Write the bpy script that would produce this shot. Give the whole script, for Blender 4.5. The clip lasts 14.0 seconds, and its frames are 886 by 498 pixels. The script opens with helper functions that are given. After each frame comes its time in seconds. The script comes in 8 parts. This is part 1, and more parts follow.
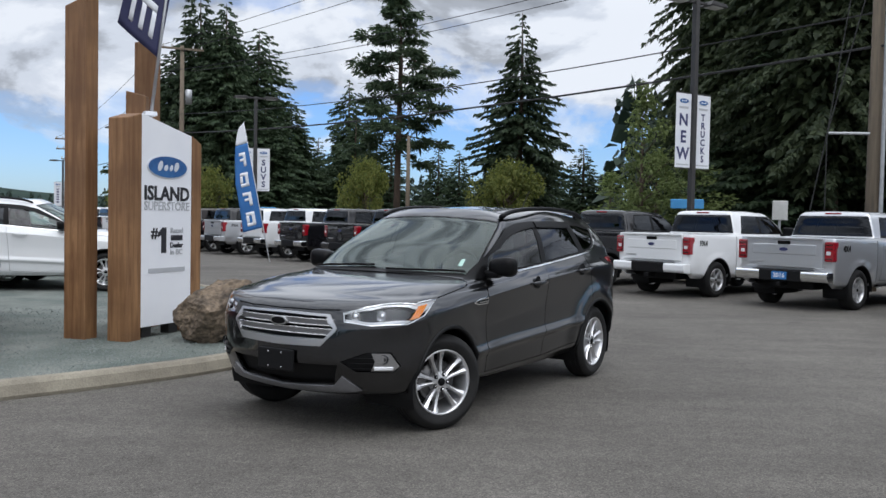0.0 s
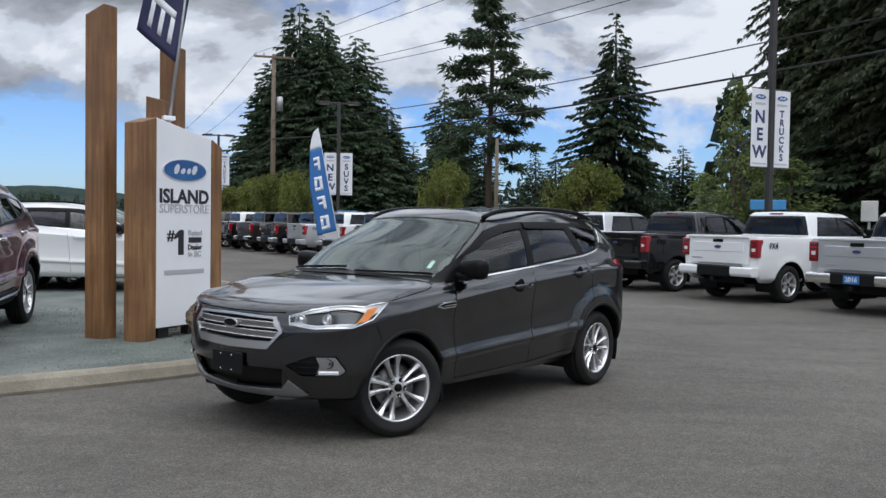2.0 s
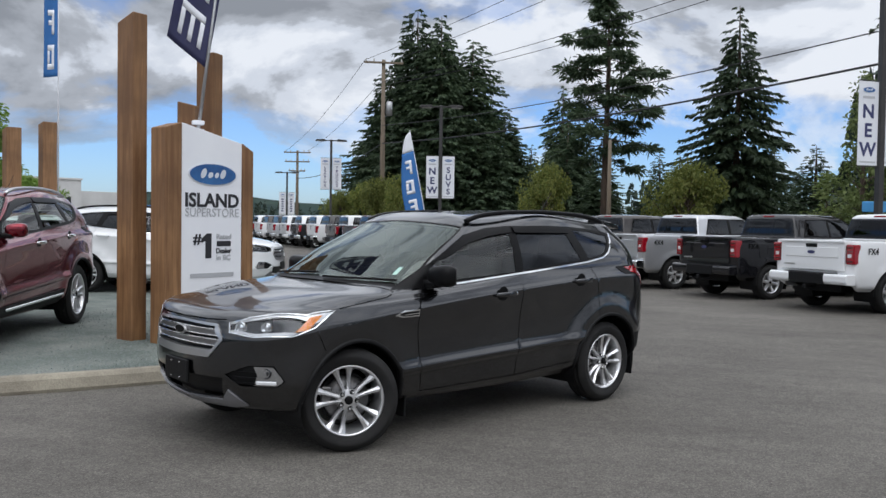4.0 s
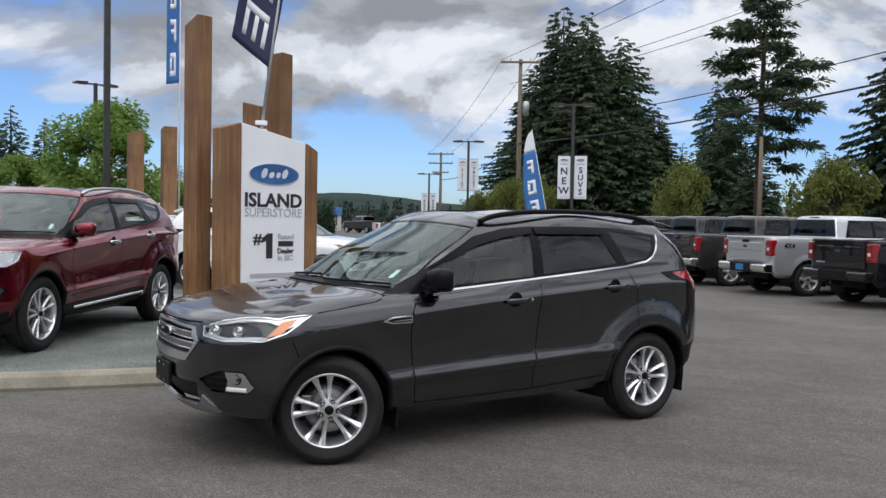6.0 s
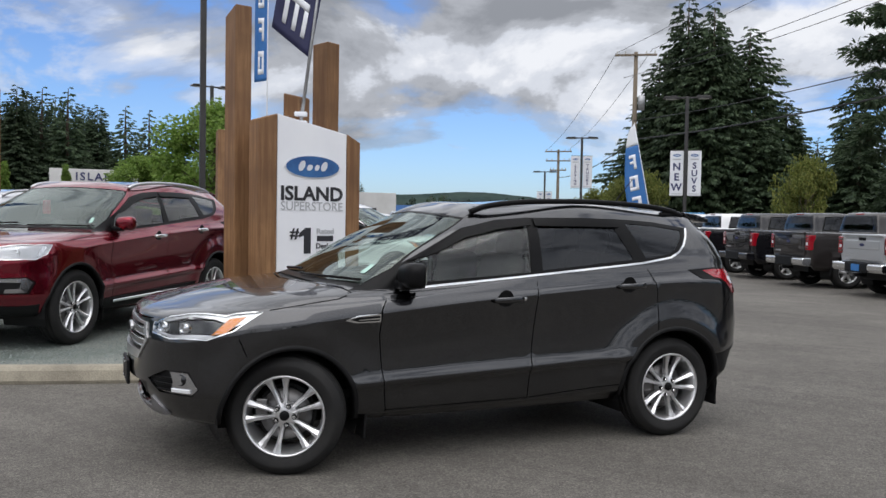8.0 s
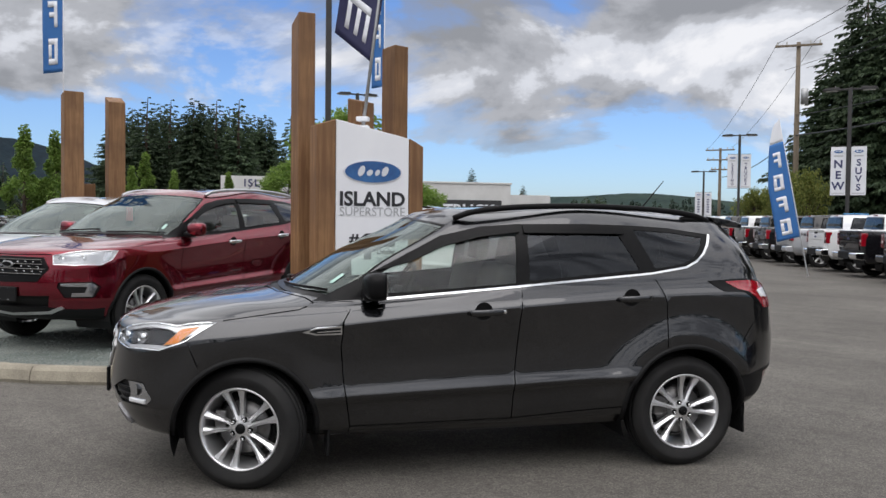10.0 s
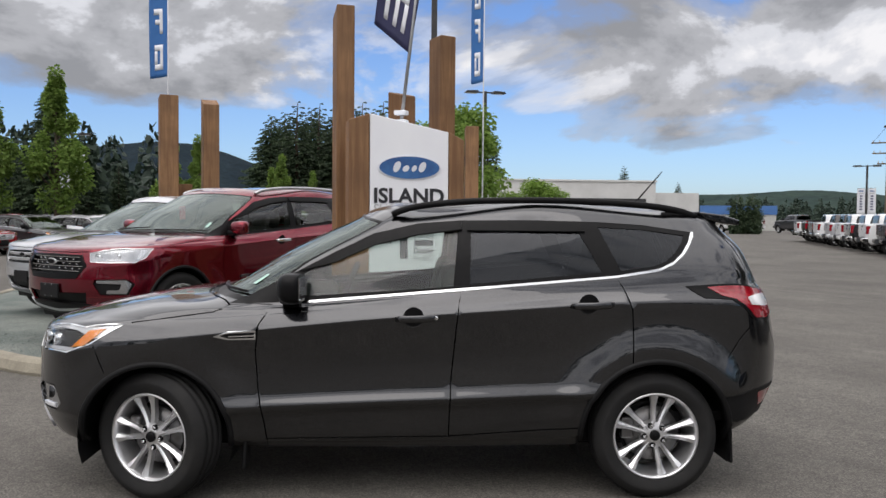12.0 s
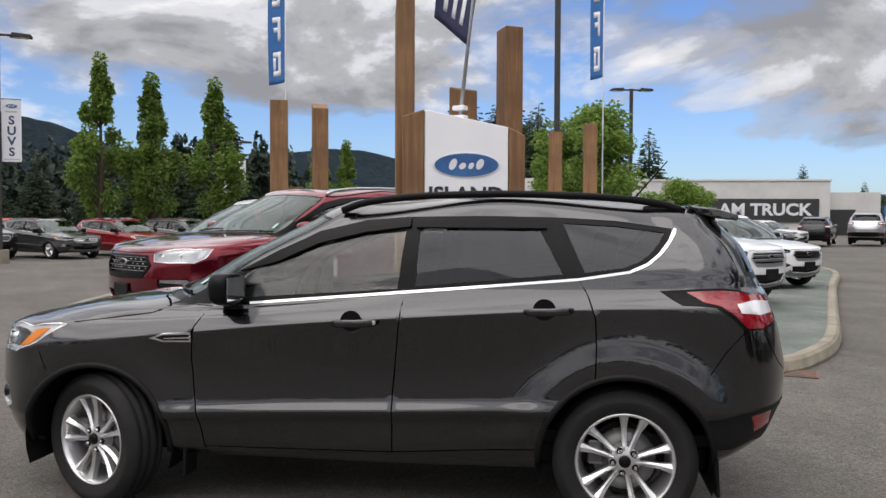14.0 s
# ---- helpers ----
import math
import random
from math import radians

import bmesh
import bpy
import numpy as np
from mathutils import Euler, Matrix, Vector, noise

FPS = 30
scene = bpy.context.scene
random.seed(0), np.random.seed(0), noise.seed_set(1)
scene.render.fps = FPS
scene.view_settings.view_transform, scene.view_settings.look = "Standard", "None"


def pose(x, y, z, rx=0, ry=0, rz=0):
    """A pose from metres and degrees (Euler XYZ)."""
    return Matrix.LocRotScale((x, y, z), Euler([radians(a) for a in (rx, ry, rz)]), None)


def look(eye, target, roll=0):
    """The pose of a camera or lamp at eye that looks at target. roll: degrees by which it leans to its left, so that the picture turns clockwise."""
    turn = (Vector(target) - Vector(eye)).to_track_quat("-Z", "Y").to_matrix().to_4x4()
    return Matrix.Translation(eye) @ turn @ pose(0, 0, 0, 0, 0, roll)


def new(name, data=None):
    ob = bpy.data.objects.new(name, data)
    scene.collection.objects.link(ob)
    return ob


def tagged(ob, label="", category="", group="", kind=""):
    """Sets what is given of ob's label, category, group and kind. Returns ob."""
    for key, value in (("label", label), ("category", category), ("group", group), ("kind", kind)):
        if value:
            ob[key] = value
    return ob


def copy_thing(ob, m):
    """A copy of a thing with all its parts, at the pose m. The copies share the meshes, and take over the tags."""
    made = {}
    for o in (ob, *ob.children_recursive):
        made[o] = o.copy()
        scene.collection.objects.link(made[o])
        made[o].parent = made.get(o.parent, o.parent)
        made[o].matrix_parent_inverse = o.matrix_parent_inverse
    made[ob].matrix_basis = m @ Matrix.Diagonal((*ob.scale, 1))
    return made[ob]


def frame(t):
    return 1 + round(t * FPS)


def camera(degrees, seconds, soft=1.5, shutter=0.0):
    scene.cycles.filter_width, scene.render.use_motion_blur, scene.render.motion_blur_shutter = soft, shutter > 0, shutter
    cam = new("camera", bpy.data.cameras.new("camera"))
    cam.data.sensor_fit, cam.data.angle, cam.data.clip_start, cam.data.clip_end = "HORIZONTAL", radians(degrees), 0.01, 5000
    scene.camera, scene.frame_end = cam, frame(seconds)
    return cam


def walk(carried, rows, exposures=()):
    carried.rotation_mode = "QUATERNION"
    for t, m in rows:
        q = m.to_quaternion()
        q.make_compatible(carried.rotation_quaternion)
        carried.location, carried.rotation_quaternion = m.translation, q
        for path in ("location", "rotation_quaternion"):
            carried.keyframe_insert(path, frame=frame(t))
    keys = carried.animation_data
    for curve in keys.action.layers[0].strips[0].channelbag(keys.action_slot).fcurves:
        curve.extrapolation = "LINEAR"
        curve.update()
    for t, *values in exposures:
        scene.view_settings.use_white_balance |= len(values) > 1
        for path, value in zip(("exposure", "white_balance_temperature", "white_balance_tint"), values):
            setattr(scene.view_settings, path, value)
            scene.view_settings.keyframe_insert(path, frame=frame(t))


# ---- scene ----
cam = camera(54.2, 14.0)
PATH = [
    (0, (0.109, -0.175, 1.515), (0.048, 1.823, 1.446), 1.1),
    (0.5, (0.308, -0.135, 1.519), (0.213, 1.862, 1.451), 1.0),
    (1, (0.564, -0.08, 1.511), (0.416, 1.913, 1.444), 0.9),
    (1.5, (0.802, 0.065, 1.503), (0.594, 2.053, 1.437), 0.9),
    (2, (1.113, 0.138, 1.51), (0.815, 2.115, 1.445), 0.9),
    (2.2, (1.241, 0.157, 1.529), (0.898, 2.126, 1.462), 0.9),
    (4.3, (2.298, 0.843, 1.534), (1.666, 2.74, 1.473), 1.0),
    (4.5, (2.382, 0.904, 1.545), (1.709, 2.787, 1.484), 1.1),
    (5, (2.604, 1.102, 1.545), (1.812, 2.938, 1.483), 1.0),
    (5.5, (2.833, 1.307, 1.545), (1.977, 3.113, 1.48), 1.0),
    (6, (2.99, 1.541, 1.541), (2.081, 3.321, 1.476), 1.0),
    (6.5, (3.169, 1.753, 1.542), (2.161, 3.479, 1.476), 1.0),
    (7, (3.338, 1.979, 1.537), (2.256, 3.66, 1.468), 1.0),
    (7.5, (3.417, 2.247, 1.509), (2.303, 3.907, 1.439), 1.0),
    (8, (3.518, 2.501, 1.499), (2.361, 4.131, 1.427), 1.0),
    (8.5, (3.689, 2.784, 1.526), (2.456, 4.357, 1.453), 1.0),
    (8.7, (3.757, 2.868, 1.517), (2.496, 4.419, 1.444), 0.9),
    (10.8, (4.433, 4.004, 1.555), (2.89, 5.274, 1.481), 0.7),
    (11, (4.489, 4.146, 1.545), (2.924, 5.39, 1.47), 0.7),
    (11.5, (4.586, 4.461, 1.544), (2.97, 5.636, 1.469), 0.7),
    (12, (4.589, 4.77, 1.536), (2.925, 5.877, 1.459), 0.5),
    (12.5, (4.581, 5.068, 1.524), (2.866, 6.095, 1.447), 0.5),
    (13, (4.632, 5.387, 1.541), (2.85, 6.292, 1.463), 0.3),
    (13.5, (4.645, 5.673, 1.515), (2.834, 6.52, 1.438), 0.2),
    (14, (4.764, 5.962, 1.505), (2.92, 6.733, 1.433), 0.2),
]
walk(cam, [(t, look(eye, target, roll)) for t, eye, target, roll in PATH], [(0, -0.06, 6250, 10), (2, -0.13, 6250, 10), (5, -0.07, 6400, 10), (8, -0.02, 6550, 11), (11, 0.0, 6750, 12), (14, 0.03, 6900, 13)])

# ---- world, sun, exposure ----
SUN_AZ, SUN_EL = 150.0, 58.0  # degrees from ahead towards the right, and above the horizon
SKY_TINT = (0.79, 1.0, 1.38)
HEAP = (3.4, 10, 0.56, 0.25, 29.13, 2.1)  # scale, detail, roughness, distortion, shift and flatness of the clouds


def build_world():
    w = bpy.data.worlds.new("sky")
    scene.world = w
    w.use_nodes = True
    nt = w.node_tree
    nt.nodes.clear()
    N = nt.nodes.new
    L = nt.links.new
    out, bg, sky = N("ShaderNodeOutputWorld"), N("ShaderNodeBackground"), N("ShaderNodeTexSky")
    sky.sky_type, sky.sun_disc = "NISHITA", False
    sky.sun_elevation, sky.sun_rotation = radians(SUN_EL), radians(SUN_AZ)
    sky.altitude, sky.air_density, sky.dust_density, sky.ozone_density = 50, 1.0, 0.6, 2.5
    bg.inputs["Strength"].default_value = 0.11
    # cloud layer: billows in the view direction, flattened towards the horizon
    tc, sep = N("ShaderNodeTexCoord"), N("ShaderNodeSeparateXYZ")
    L(tc.outputs["Generated"], sep.inputs[0])

    def math_node(op, a, b=None, clamp=False):
        m = N("ShaderNodeMath")
        m.operation, m.use_clamp = op, clamp
        for i, v in enumerate((a, b)):
            if v is None:
                continue
            if hasattr(v, "default_value"):
                L(v, m.inputs[i])
            else:
                m.inputs[i].default_value = v
        return m.outputs[0]

    def noise_node(scale, detail, rough, dist, shift, flat, lift=0.0):
        n, mp = N("ShaderNodeTexNoise"), N("ShaderNodeMapping")
        n.inputs["Scale"].default_value, n.inputs["Detail"].default_value = scale, detail
        n.inputs["Roughness"].default_value, n.inputs["Distortion"].default_value = rough, dist
        mp.inputs["Location"].default_value = (shift, shift * 0.37, shift * 0.5 + lift * flat)
        mp.inputs["Scale"].default_value = (1, 1, flat)
        L(tc.outputs["Generated"], mp.inputs[0]), L(mp.outputs[0], n.inputs["Vector"])
        return n.outputs["Fac"]

    def ramp(fac, stops):
        r = N("ShaderNodeValToRGB")
        r.color_ramp.interpolation = "EASE"
        while len(r.color_ramp.elements) < len(stops):
            r.color_ramp.elements.new(0.5)
        for e, (p, c) in zip(r.color_ramp.elements, stops):
            e.position, e.color = p, (*c, 1)
        L(fac, r.inputs[0])
        return r.outputs[0]

    def grey(v):
        return (v, v, v)

    # heaps of cloud: denser overhead, broken into streaks low down
    heap = noise_node(*HEAP)
    above = noise_node(*HEAP, 0.035)
    bias = ramp(sep.outputs["Z"], [(0.02, grey(0.0)), (0.105, grey(0.115)), (0.185, grey(0.265)), (0.45, grey(0.31))])
    # the cover thickens towards the veiled sun
    sunward = math_node("MAXIMUM", math_node("ADD", math_node("MULTIPLY", sep.outputs["X"], 0.50), math_node("MULTIPLY", sep.outputs["Y"], -0.866)), 0.0)
    bias = math_node("ADD", bias, math_node("MULTIPLY", sunward, 0.30))
    streak = math_node("MULTIPLY", math_node("SUBTRACT", noise_node(2.2, 6, 0.5, 0.2, 4.7, 9.0), 0.5), 0.22)
    cover = ramp(math_node("ADD", math_node("ADD", heap, streak), bias), [(0.612, (0, 0, 0)), (0.667, grey(0.55)), (0.742, (1, 1, 1))])
    # sunlit upper edges, grey undersides and broad dark masses
    lit = math_node("MULTIPLY", math_node("SUBTRACT", heap, above), 2.2)
    mass = math_node("MULTIPLY", math_node("SUBTRACT", noise_node(1.7, 5, 0.5, 0.3, 11.3, 2.2), 0.5), 1.15)
    depth = math_node("ADD", math_node("MULTIPLY", heap, 0.55), ramp(sep.outputs["Z"], [(0.07, grey(0.14)), (0.16, grey(0.20)), (0.23, grey(0.29)), (0.36, grey(0.08))]))
    # one heavier bank over the mountain side
    bank = ramp(math_node("ADD", math_node("MULTIPLY", sep.outputs["X"], -0.82), math_node("MULTIPLY", sep.outputs["Y"], 0.57)), [(0.84, grey(0.0)), (0.97, grey(0.21))])
    thick = math_node("SUBTRACT", math_node("ADD", math_node("ADD", depth, bank), mass), lit)
    body = ramp(thick, [(0.36, (8.0, 8.3, 8.8)), (0.50, (6.3, 6.7, 7.4)), (0.62, (4.0, 4.25, 4.7)), (0.80, (2.7, 2.9, 3.25))])
    # thinner, brighter cloud towards the zenith, where the veiled sun stands
    high = N("ShaderNodeMix")
    high.data_type, high.blend_type = "RGBA", "MULTIPLY"
    high.inputs["Factor"].default_value = 1.0
    L(body, high.inputs["A"])
    L(ramp(sep.outputs["Z"], [(0.22, (1, 1, 1)), (0.40, (1.45, 1.44, 1.43)), (0.62, (1.42, 1.41, 1.40)), (0.80, (1.9, 1.87, 1.84))]), high.inputs["B"])
    body = high.outputs["Result"]
    mix = N("ShaderNodeMix")
    mix.data_type = "RGBA"
    L(cover, mix.inputs["Factor"])
    tint = N("ShaderNodeMix")
    tint.data_type, tint.blend_type = "RGBA", "MULTIPLY"
    tint.inputs["Factor"].default_value = 1.0
    L(sky.outputs[0], tint.inputs["A"])
    tint.inputs["B"].default_value = (SKY_TINT[0], SKY_TINT[1], SKY_TINT[2], 1)
    L(tint.outputs["Result"], mix.inputs["A"])
    L(body, mix.inputs["B"])
    L(mix.outputs["Result"], bg.inputs["Color"])
    L(bg.outputs[0], out.inputs[0])



build_world()
sun = new("sun", bpy.data.lights.new("sun", "SUN"))
sun.data.energy, sun.data.angle, sun.data.color = 1.35, radians(65), (1.0, 0.985, 0.97)
a, e = radians(SUN_AZ), radians(SUN_EL)
sun.matrix_world = look((20 * math.sin(a) * math.cos(e), 20 * math.cos(a) * math.cos(e), 20 * math.sin(e)), (0, 0, 0))
scene.view_settings.exposure = 0.0

# ---- materials ----
def material(name, base, rough=0.6, metal=0.0, second=None, scale=6.0, detail=6, bump=0.0, bump_scale=40.0, coat=0.0, spec=0.5,
             stretch=(1, 1, 1), fine=0.0, vary=0.0, fac=(0.35, 0.65), sheen_coat_rough=0.03):
    """A principled surface: two colours mixed by a broad noise, a fine speckle, and a bump."""
    m = bpy.data.materials.new(name)
    m.use_nodes = True
    nt = m.node_tree
    b = nt.nodes["Principled BSDF"]
    N, L = nt.nodes.new, nt.links.new
    b.inputs["Base Color"].default_value = (*base, 1)
    b.inputs["Roughness"].default_value, b.inputs["Metallic"].default_value = rough, metal
    b.inputs["Specular IOR Level"].default_value = spec
    b.inputs["Coat Weight"].default_value, b.inputs["Coat Roughness"].default_value = coat, sheen_coat_rough
    tc, mp = N("ShaderNodeTexCoord"), N("ShaderNodeMapping")
    mp.inputs["Scale"].default_value = stretch
    L(tc.outputs["Object"], mp.inputs[0])
    col = None
    if second is not None:
        n, r, mx = N("ShaderNodeTexNoise"), N("ShaderNodeMapRange"), N("ShaderNodeMix")
        n.inputs["Scale"].default_value, n.inputs["Detail"].default_value, n.inputs["Roughness"].default_value = scale, detail, 0.62
        r.inputs["From Min"].default_value, r.inputs["From Max"].default_value = fac
        mx.data_type = "RGBA"
        mx.inputs["A"].default_value, mx.inputs["B"].default_value = (*base, 1), (*second, 1)
        L(mp.outputs[0], n.inputs["Vector"]), L(n.outputs["Fac"], r.inputs[0]), L(r.outputs[0], mx.inputs["Factor"])
        col = mx.outputs["Result"]
    if fine or vary:
        hv = N("ShaderNodeHueSaturation")
        if col is not None:
            L(col, hv.inputs["Color"])
        else:
            hv.inputs["Color"].default_value = (*base, 1)
        val = N("ShaderNodeMath")
        val.operation = "ADD"
        val.inputs[0].default_value = 1.0
        if fine:
            n2, r2 = N("ShaderNodeTexNoise"), N("ShaderNodeMapRange")
            n2.inputs["Scale"].default_value, n2.inputs["Detail"].default_value = bump_scale, 3
            L(mp.outputs[0], n2.inputs["Vector"]), L(n2.outputs["Fac"], r2.inputs[0])
            r2.inputs["From Min"].default_value, r2.inputs["From Max"].default_value = 0.3, 0.7
            r2.inputs["To Min"].default_value, r2.inputs["To Max"].default_value = 1 - fine, 1 + fine
            L(r2.outputs[0], val.inputs[0])
        val.inputs[1].default_value = 0
        if vary:
            oi, r3 = N("ShaderNodeObjectInfo"), N("ShaderNodeMapRange")
            r3.inputs["To Min"].default_value, r3.inputs["To Max"].default_value = -vary, vary
            L(oi.outputs["Random"], r3.inputs[0]), L(r3.outputs[0], val.inputs[1])
        L(val.outputs[0], hv.inputs["Value"])
        col = hv.outputs[0]
    if col is not None:
        L(col, b.inputs["Base Color"])
    if bump:
        nb, bp = N("ShaderNodeTexNoise"), N("ShaderNodeBump")
        nb.inputs["Scale"].default_value, nb.inputs["Detail"].default_value = bump_scale, 4
        bp.inputs["Strength"].default_value, bp.inputs["Distance"].default_value = bump, 0.01
        L(mp.outputs[0], nb.inputs["Vector"]), L(nb.outputs["Fac"], bp.inputs["Height"]), L(bp.outputs[0], b.inputs["Normal"])
    return m


def leaf_material(name, c1, c2, trans=0.35):
    """Foliage: colour varied clump by clump, with some light let through."""
    m = bpy.data.materials.new(name)
    m.use_nodes = True
    nt = m.node_tree
    b = nt.nodes["Principled BSDF"]
    N, L = nt.nodes.new, nt.links.new
    g, mx, oi, hv, r = N("ShaderNodeNewGeometry"), N("ShaderNodeMix"), N("ShaderNodeObjectInfo"), N("ShaderNodeHueSaturation"), N("ShaderNodeMapRange")
    mx.data_type = "RGBA"
    mx.inputs["A"].default_value, mx.inputs["B"].default_value = (*c1, 1), (*c2, 1)
    L(g.outputs["Random Per Island"], mx.inputs["Factor"])
    L(oi.outputs["Random"], r.inputs[0])
    r.inputs["To Min"].default_value, r.inputs["To Max"].default_value = 0.8, 1.25
    L(r.outputs[0], hv.inputs["Value"]), L(mx.outputs["Result"], hv.inputs["Color"])
    L(hv.outputs[0], b.inputs["Base Color"])
    b.inputs["Roughness"].default_value = 0.6
    b.inputs["Specular IOR Level"].default_value = 0.3
    t, ms = N("ShaderNodeBsdfTranslucent"), N("ShaderNodeMixShader")
    L(hv.outputs[0], t.inputs["Color"])
    ms.inputs[0].default_value = trans
    L(b.outputs[0], ms.inputs[1]), L(t.outputs[0], ms.inputs[2])
    L(ms.outputs[0], nt.nodes["Material Output"].inputs["Surface"])
    return m


def wood_material(name, c1, c2, c3):
    """Stained timber with grain that runs up the post, end checks and knots."""
    m = bpy.data.materials.new(name)
    m.use_nodes = True
    nt = m.node_tree
    b = nt.nodes["Principled BSDF"]
    N, L = nt.nodes.new, nt.links.new
    tc, mp, n, r = N("ShaderNodeTexCoord"), N("ShaderNodeMapping"), N("ShaderNodeTexNoise"), N("ShaderNodeValToRGB")
    mp.inputs["Scale"].default_value = (9, 9, 0.55)
    L(tc.outputs["Object"], mp.inputs[0]), L(mp.outputs[0], n.inputs["Vector"])
    n.inputs["Scale"].default_value, n.inputs["Detail"].default_value, n.inputs["Roughness"].default_value = 2.2, 8, 0.6
    n.inputs["Distortion"].default_value = 0.6
    for e, (p, c) in zip(r.color_ramp.elements, ((0.36, c1), (0.66, c2))):
        e.position, e.color = p, (*c, 1)
    L(n.outputs["Fac"], r.inputs[0])
    st, sr, mx = N("ShaderNodeTexNoise"), N("ShaderNodeMapRange"), N("ShaderNodeMix")
    st.inputs["Scale"].default_value, st.inputs["Detail"].default_value = 1.3, 5
    sr.inputs["From Min"].default_value, sr.inputs["From Max"].default_value = 0.42, 0.72
    mx.data_type = "RGBA"
    L(tc.outputs["Object"], st.inputs["Vector"]), L(st.outputs["Fac"], sr.inputs[0]), L(sr.outputs[0], mx.inputs["Factor"])
    L(r.outputs[0], mx.inputs["A"])
    mx.inputs["B"].default_value = (*c3, 1)
    L(mx.outputs["Result"], b.inputs["Base Color"])
    bp = N("ShaderNodeBump")
    bp.inputs["Strength"].default_value, bp.inputs["Distance"].default_value = 0.35, 0.004
    L(n.outputs["Fac"], bp.inputs["Height"]), L(bp.outputs[0], b.inputs["Normal"])
    b.inputs["Roughness"].default_value = 0.62
    return m


def glass_material(name, tint, mirror=0.06, gloss=(1, 1, 1)):
    """Window glass: tinted see-through with a clear gloss that grows at a slant."""
    m = bpy.data.materials.new(name)
    m.use_nodes = True
    nt = m.node_tree
    nt.nodes.clear()
    N, L = nt.nodes.new, nt.links.new
    out, tr, gl, mx, fr = N("ShaderNodeOutputMaterial"), N("ShaderNodeBsdfTransparent"), N("ShaderNodeBsdfGlossy"), N("ShaderNodeMixShader"), N("ShaderNodeFresnel")
    tr.inputs["Color"].default_value = (*tint, 1)
    gl.inputs["Color"].default_value, gl.inputs["Roughness"].default_value = (*gloss, 1), 0.01
    fr.inputs["IOR"].default_value = 1.5 + mirror * 4
    L(fr.outputs[0], mx.inputs[0]), L(tr.outputs[0], mx.inputs[1]), L(gl.outputs[0], mx.inputs[2])
    L(mx.outputs[0], out.inputs[0])
    return m


def asphalt_material():
    """Worn asphalt: stone speckle, broad patches, tyre-polished streaks and a few dark oil spots."""
    m = material("asphalt", (0.088, 0.081, 0.072), 0.86, second=(0.128, 0.119, 0.106), scale=0.32, detail=10, bump=0.2, bump_scale=90, fine=0.5, spec=0.3)
    nt = m.node_tree
    N, L = nt.nodes.new, nt.links.new
    b = nt.nodes["Principled BSDF"]
    col = b.inputs["Base Color"].links[0].from_socket
    tc = N("ShaderNodeTexCoord")

    def layer(col, node, socket, lo, hi, a_, b_, stretch=(1, 1, 1)):
        mp, r, mx = N("ShaderNodeMapping"), N("ShaderNodeMapRange"), N("ShaderNodeMix")
        mp.inputs["Scale"].default_value = stretch
        r.inputs["From Min"].default_value, r.inputs["From Max"].default_value = lo, hi
        r.inputs["To Min"].default_value, r.inputs["To Max"].default_value = a_, b_
        mx.data_type, mx.blend_type = "RGBA", "MULTIPLY"
        mx.inputs["Factor"].default_value = 1.0
        L(tc.outputs["Object"], mp.inputs[0]), L(mp.outputs[0], node.inputs["Vector"]), L(node.outputs[socket], r.inputs[0])
        L(col, mx.inputs["A"]), L(r.outputs[0], mx.inputs["B"])
        return mx.outputs["Result"]

    chips, spots, mott = N("ShaderNodeTexVoronoi"), N("ShaderNodeTexVoronoi"), N("ShaderNodeTexNoise")
    streak = N("ShaderNodeTexNoise")
    chips.inputs["Scale"].default_value = 62
    spots.inputs["Scale"].default_value = 0.55
    mott.inputs["Scale"].default_value, mott.inputs["Detail"].default_value, mott.inputs["Roughness"].default_value = 7, 8, 0.7
    streak.inputs["Scale"].default_value, streak.inputs["Detail"].default_value = 0.9, 6
    col = layer(col, chips, "Color", 0.0, 1.0, 0.66, 1.34)
    col = layer(col, mott, "Fac", 0.3, 0.7, 0.84, 1.16)
    col = layer(col, streak, "Fac", 0.35, 0.65, 0.90, 1.08, (0.5, 2.6, 1))
    col = layer(col, spots, "Distance", 0.02, 0.09, 0.72, 1.0)
    L(col, b.inputs["Base Color"])
    return m


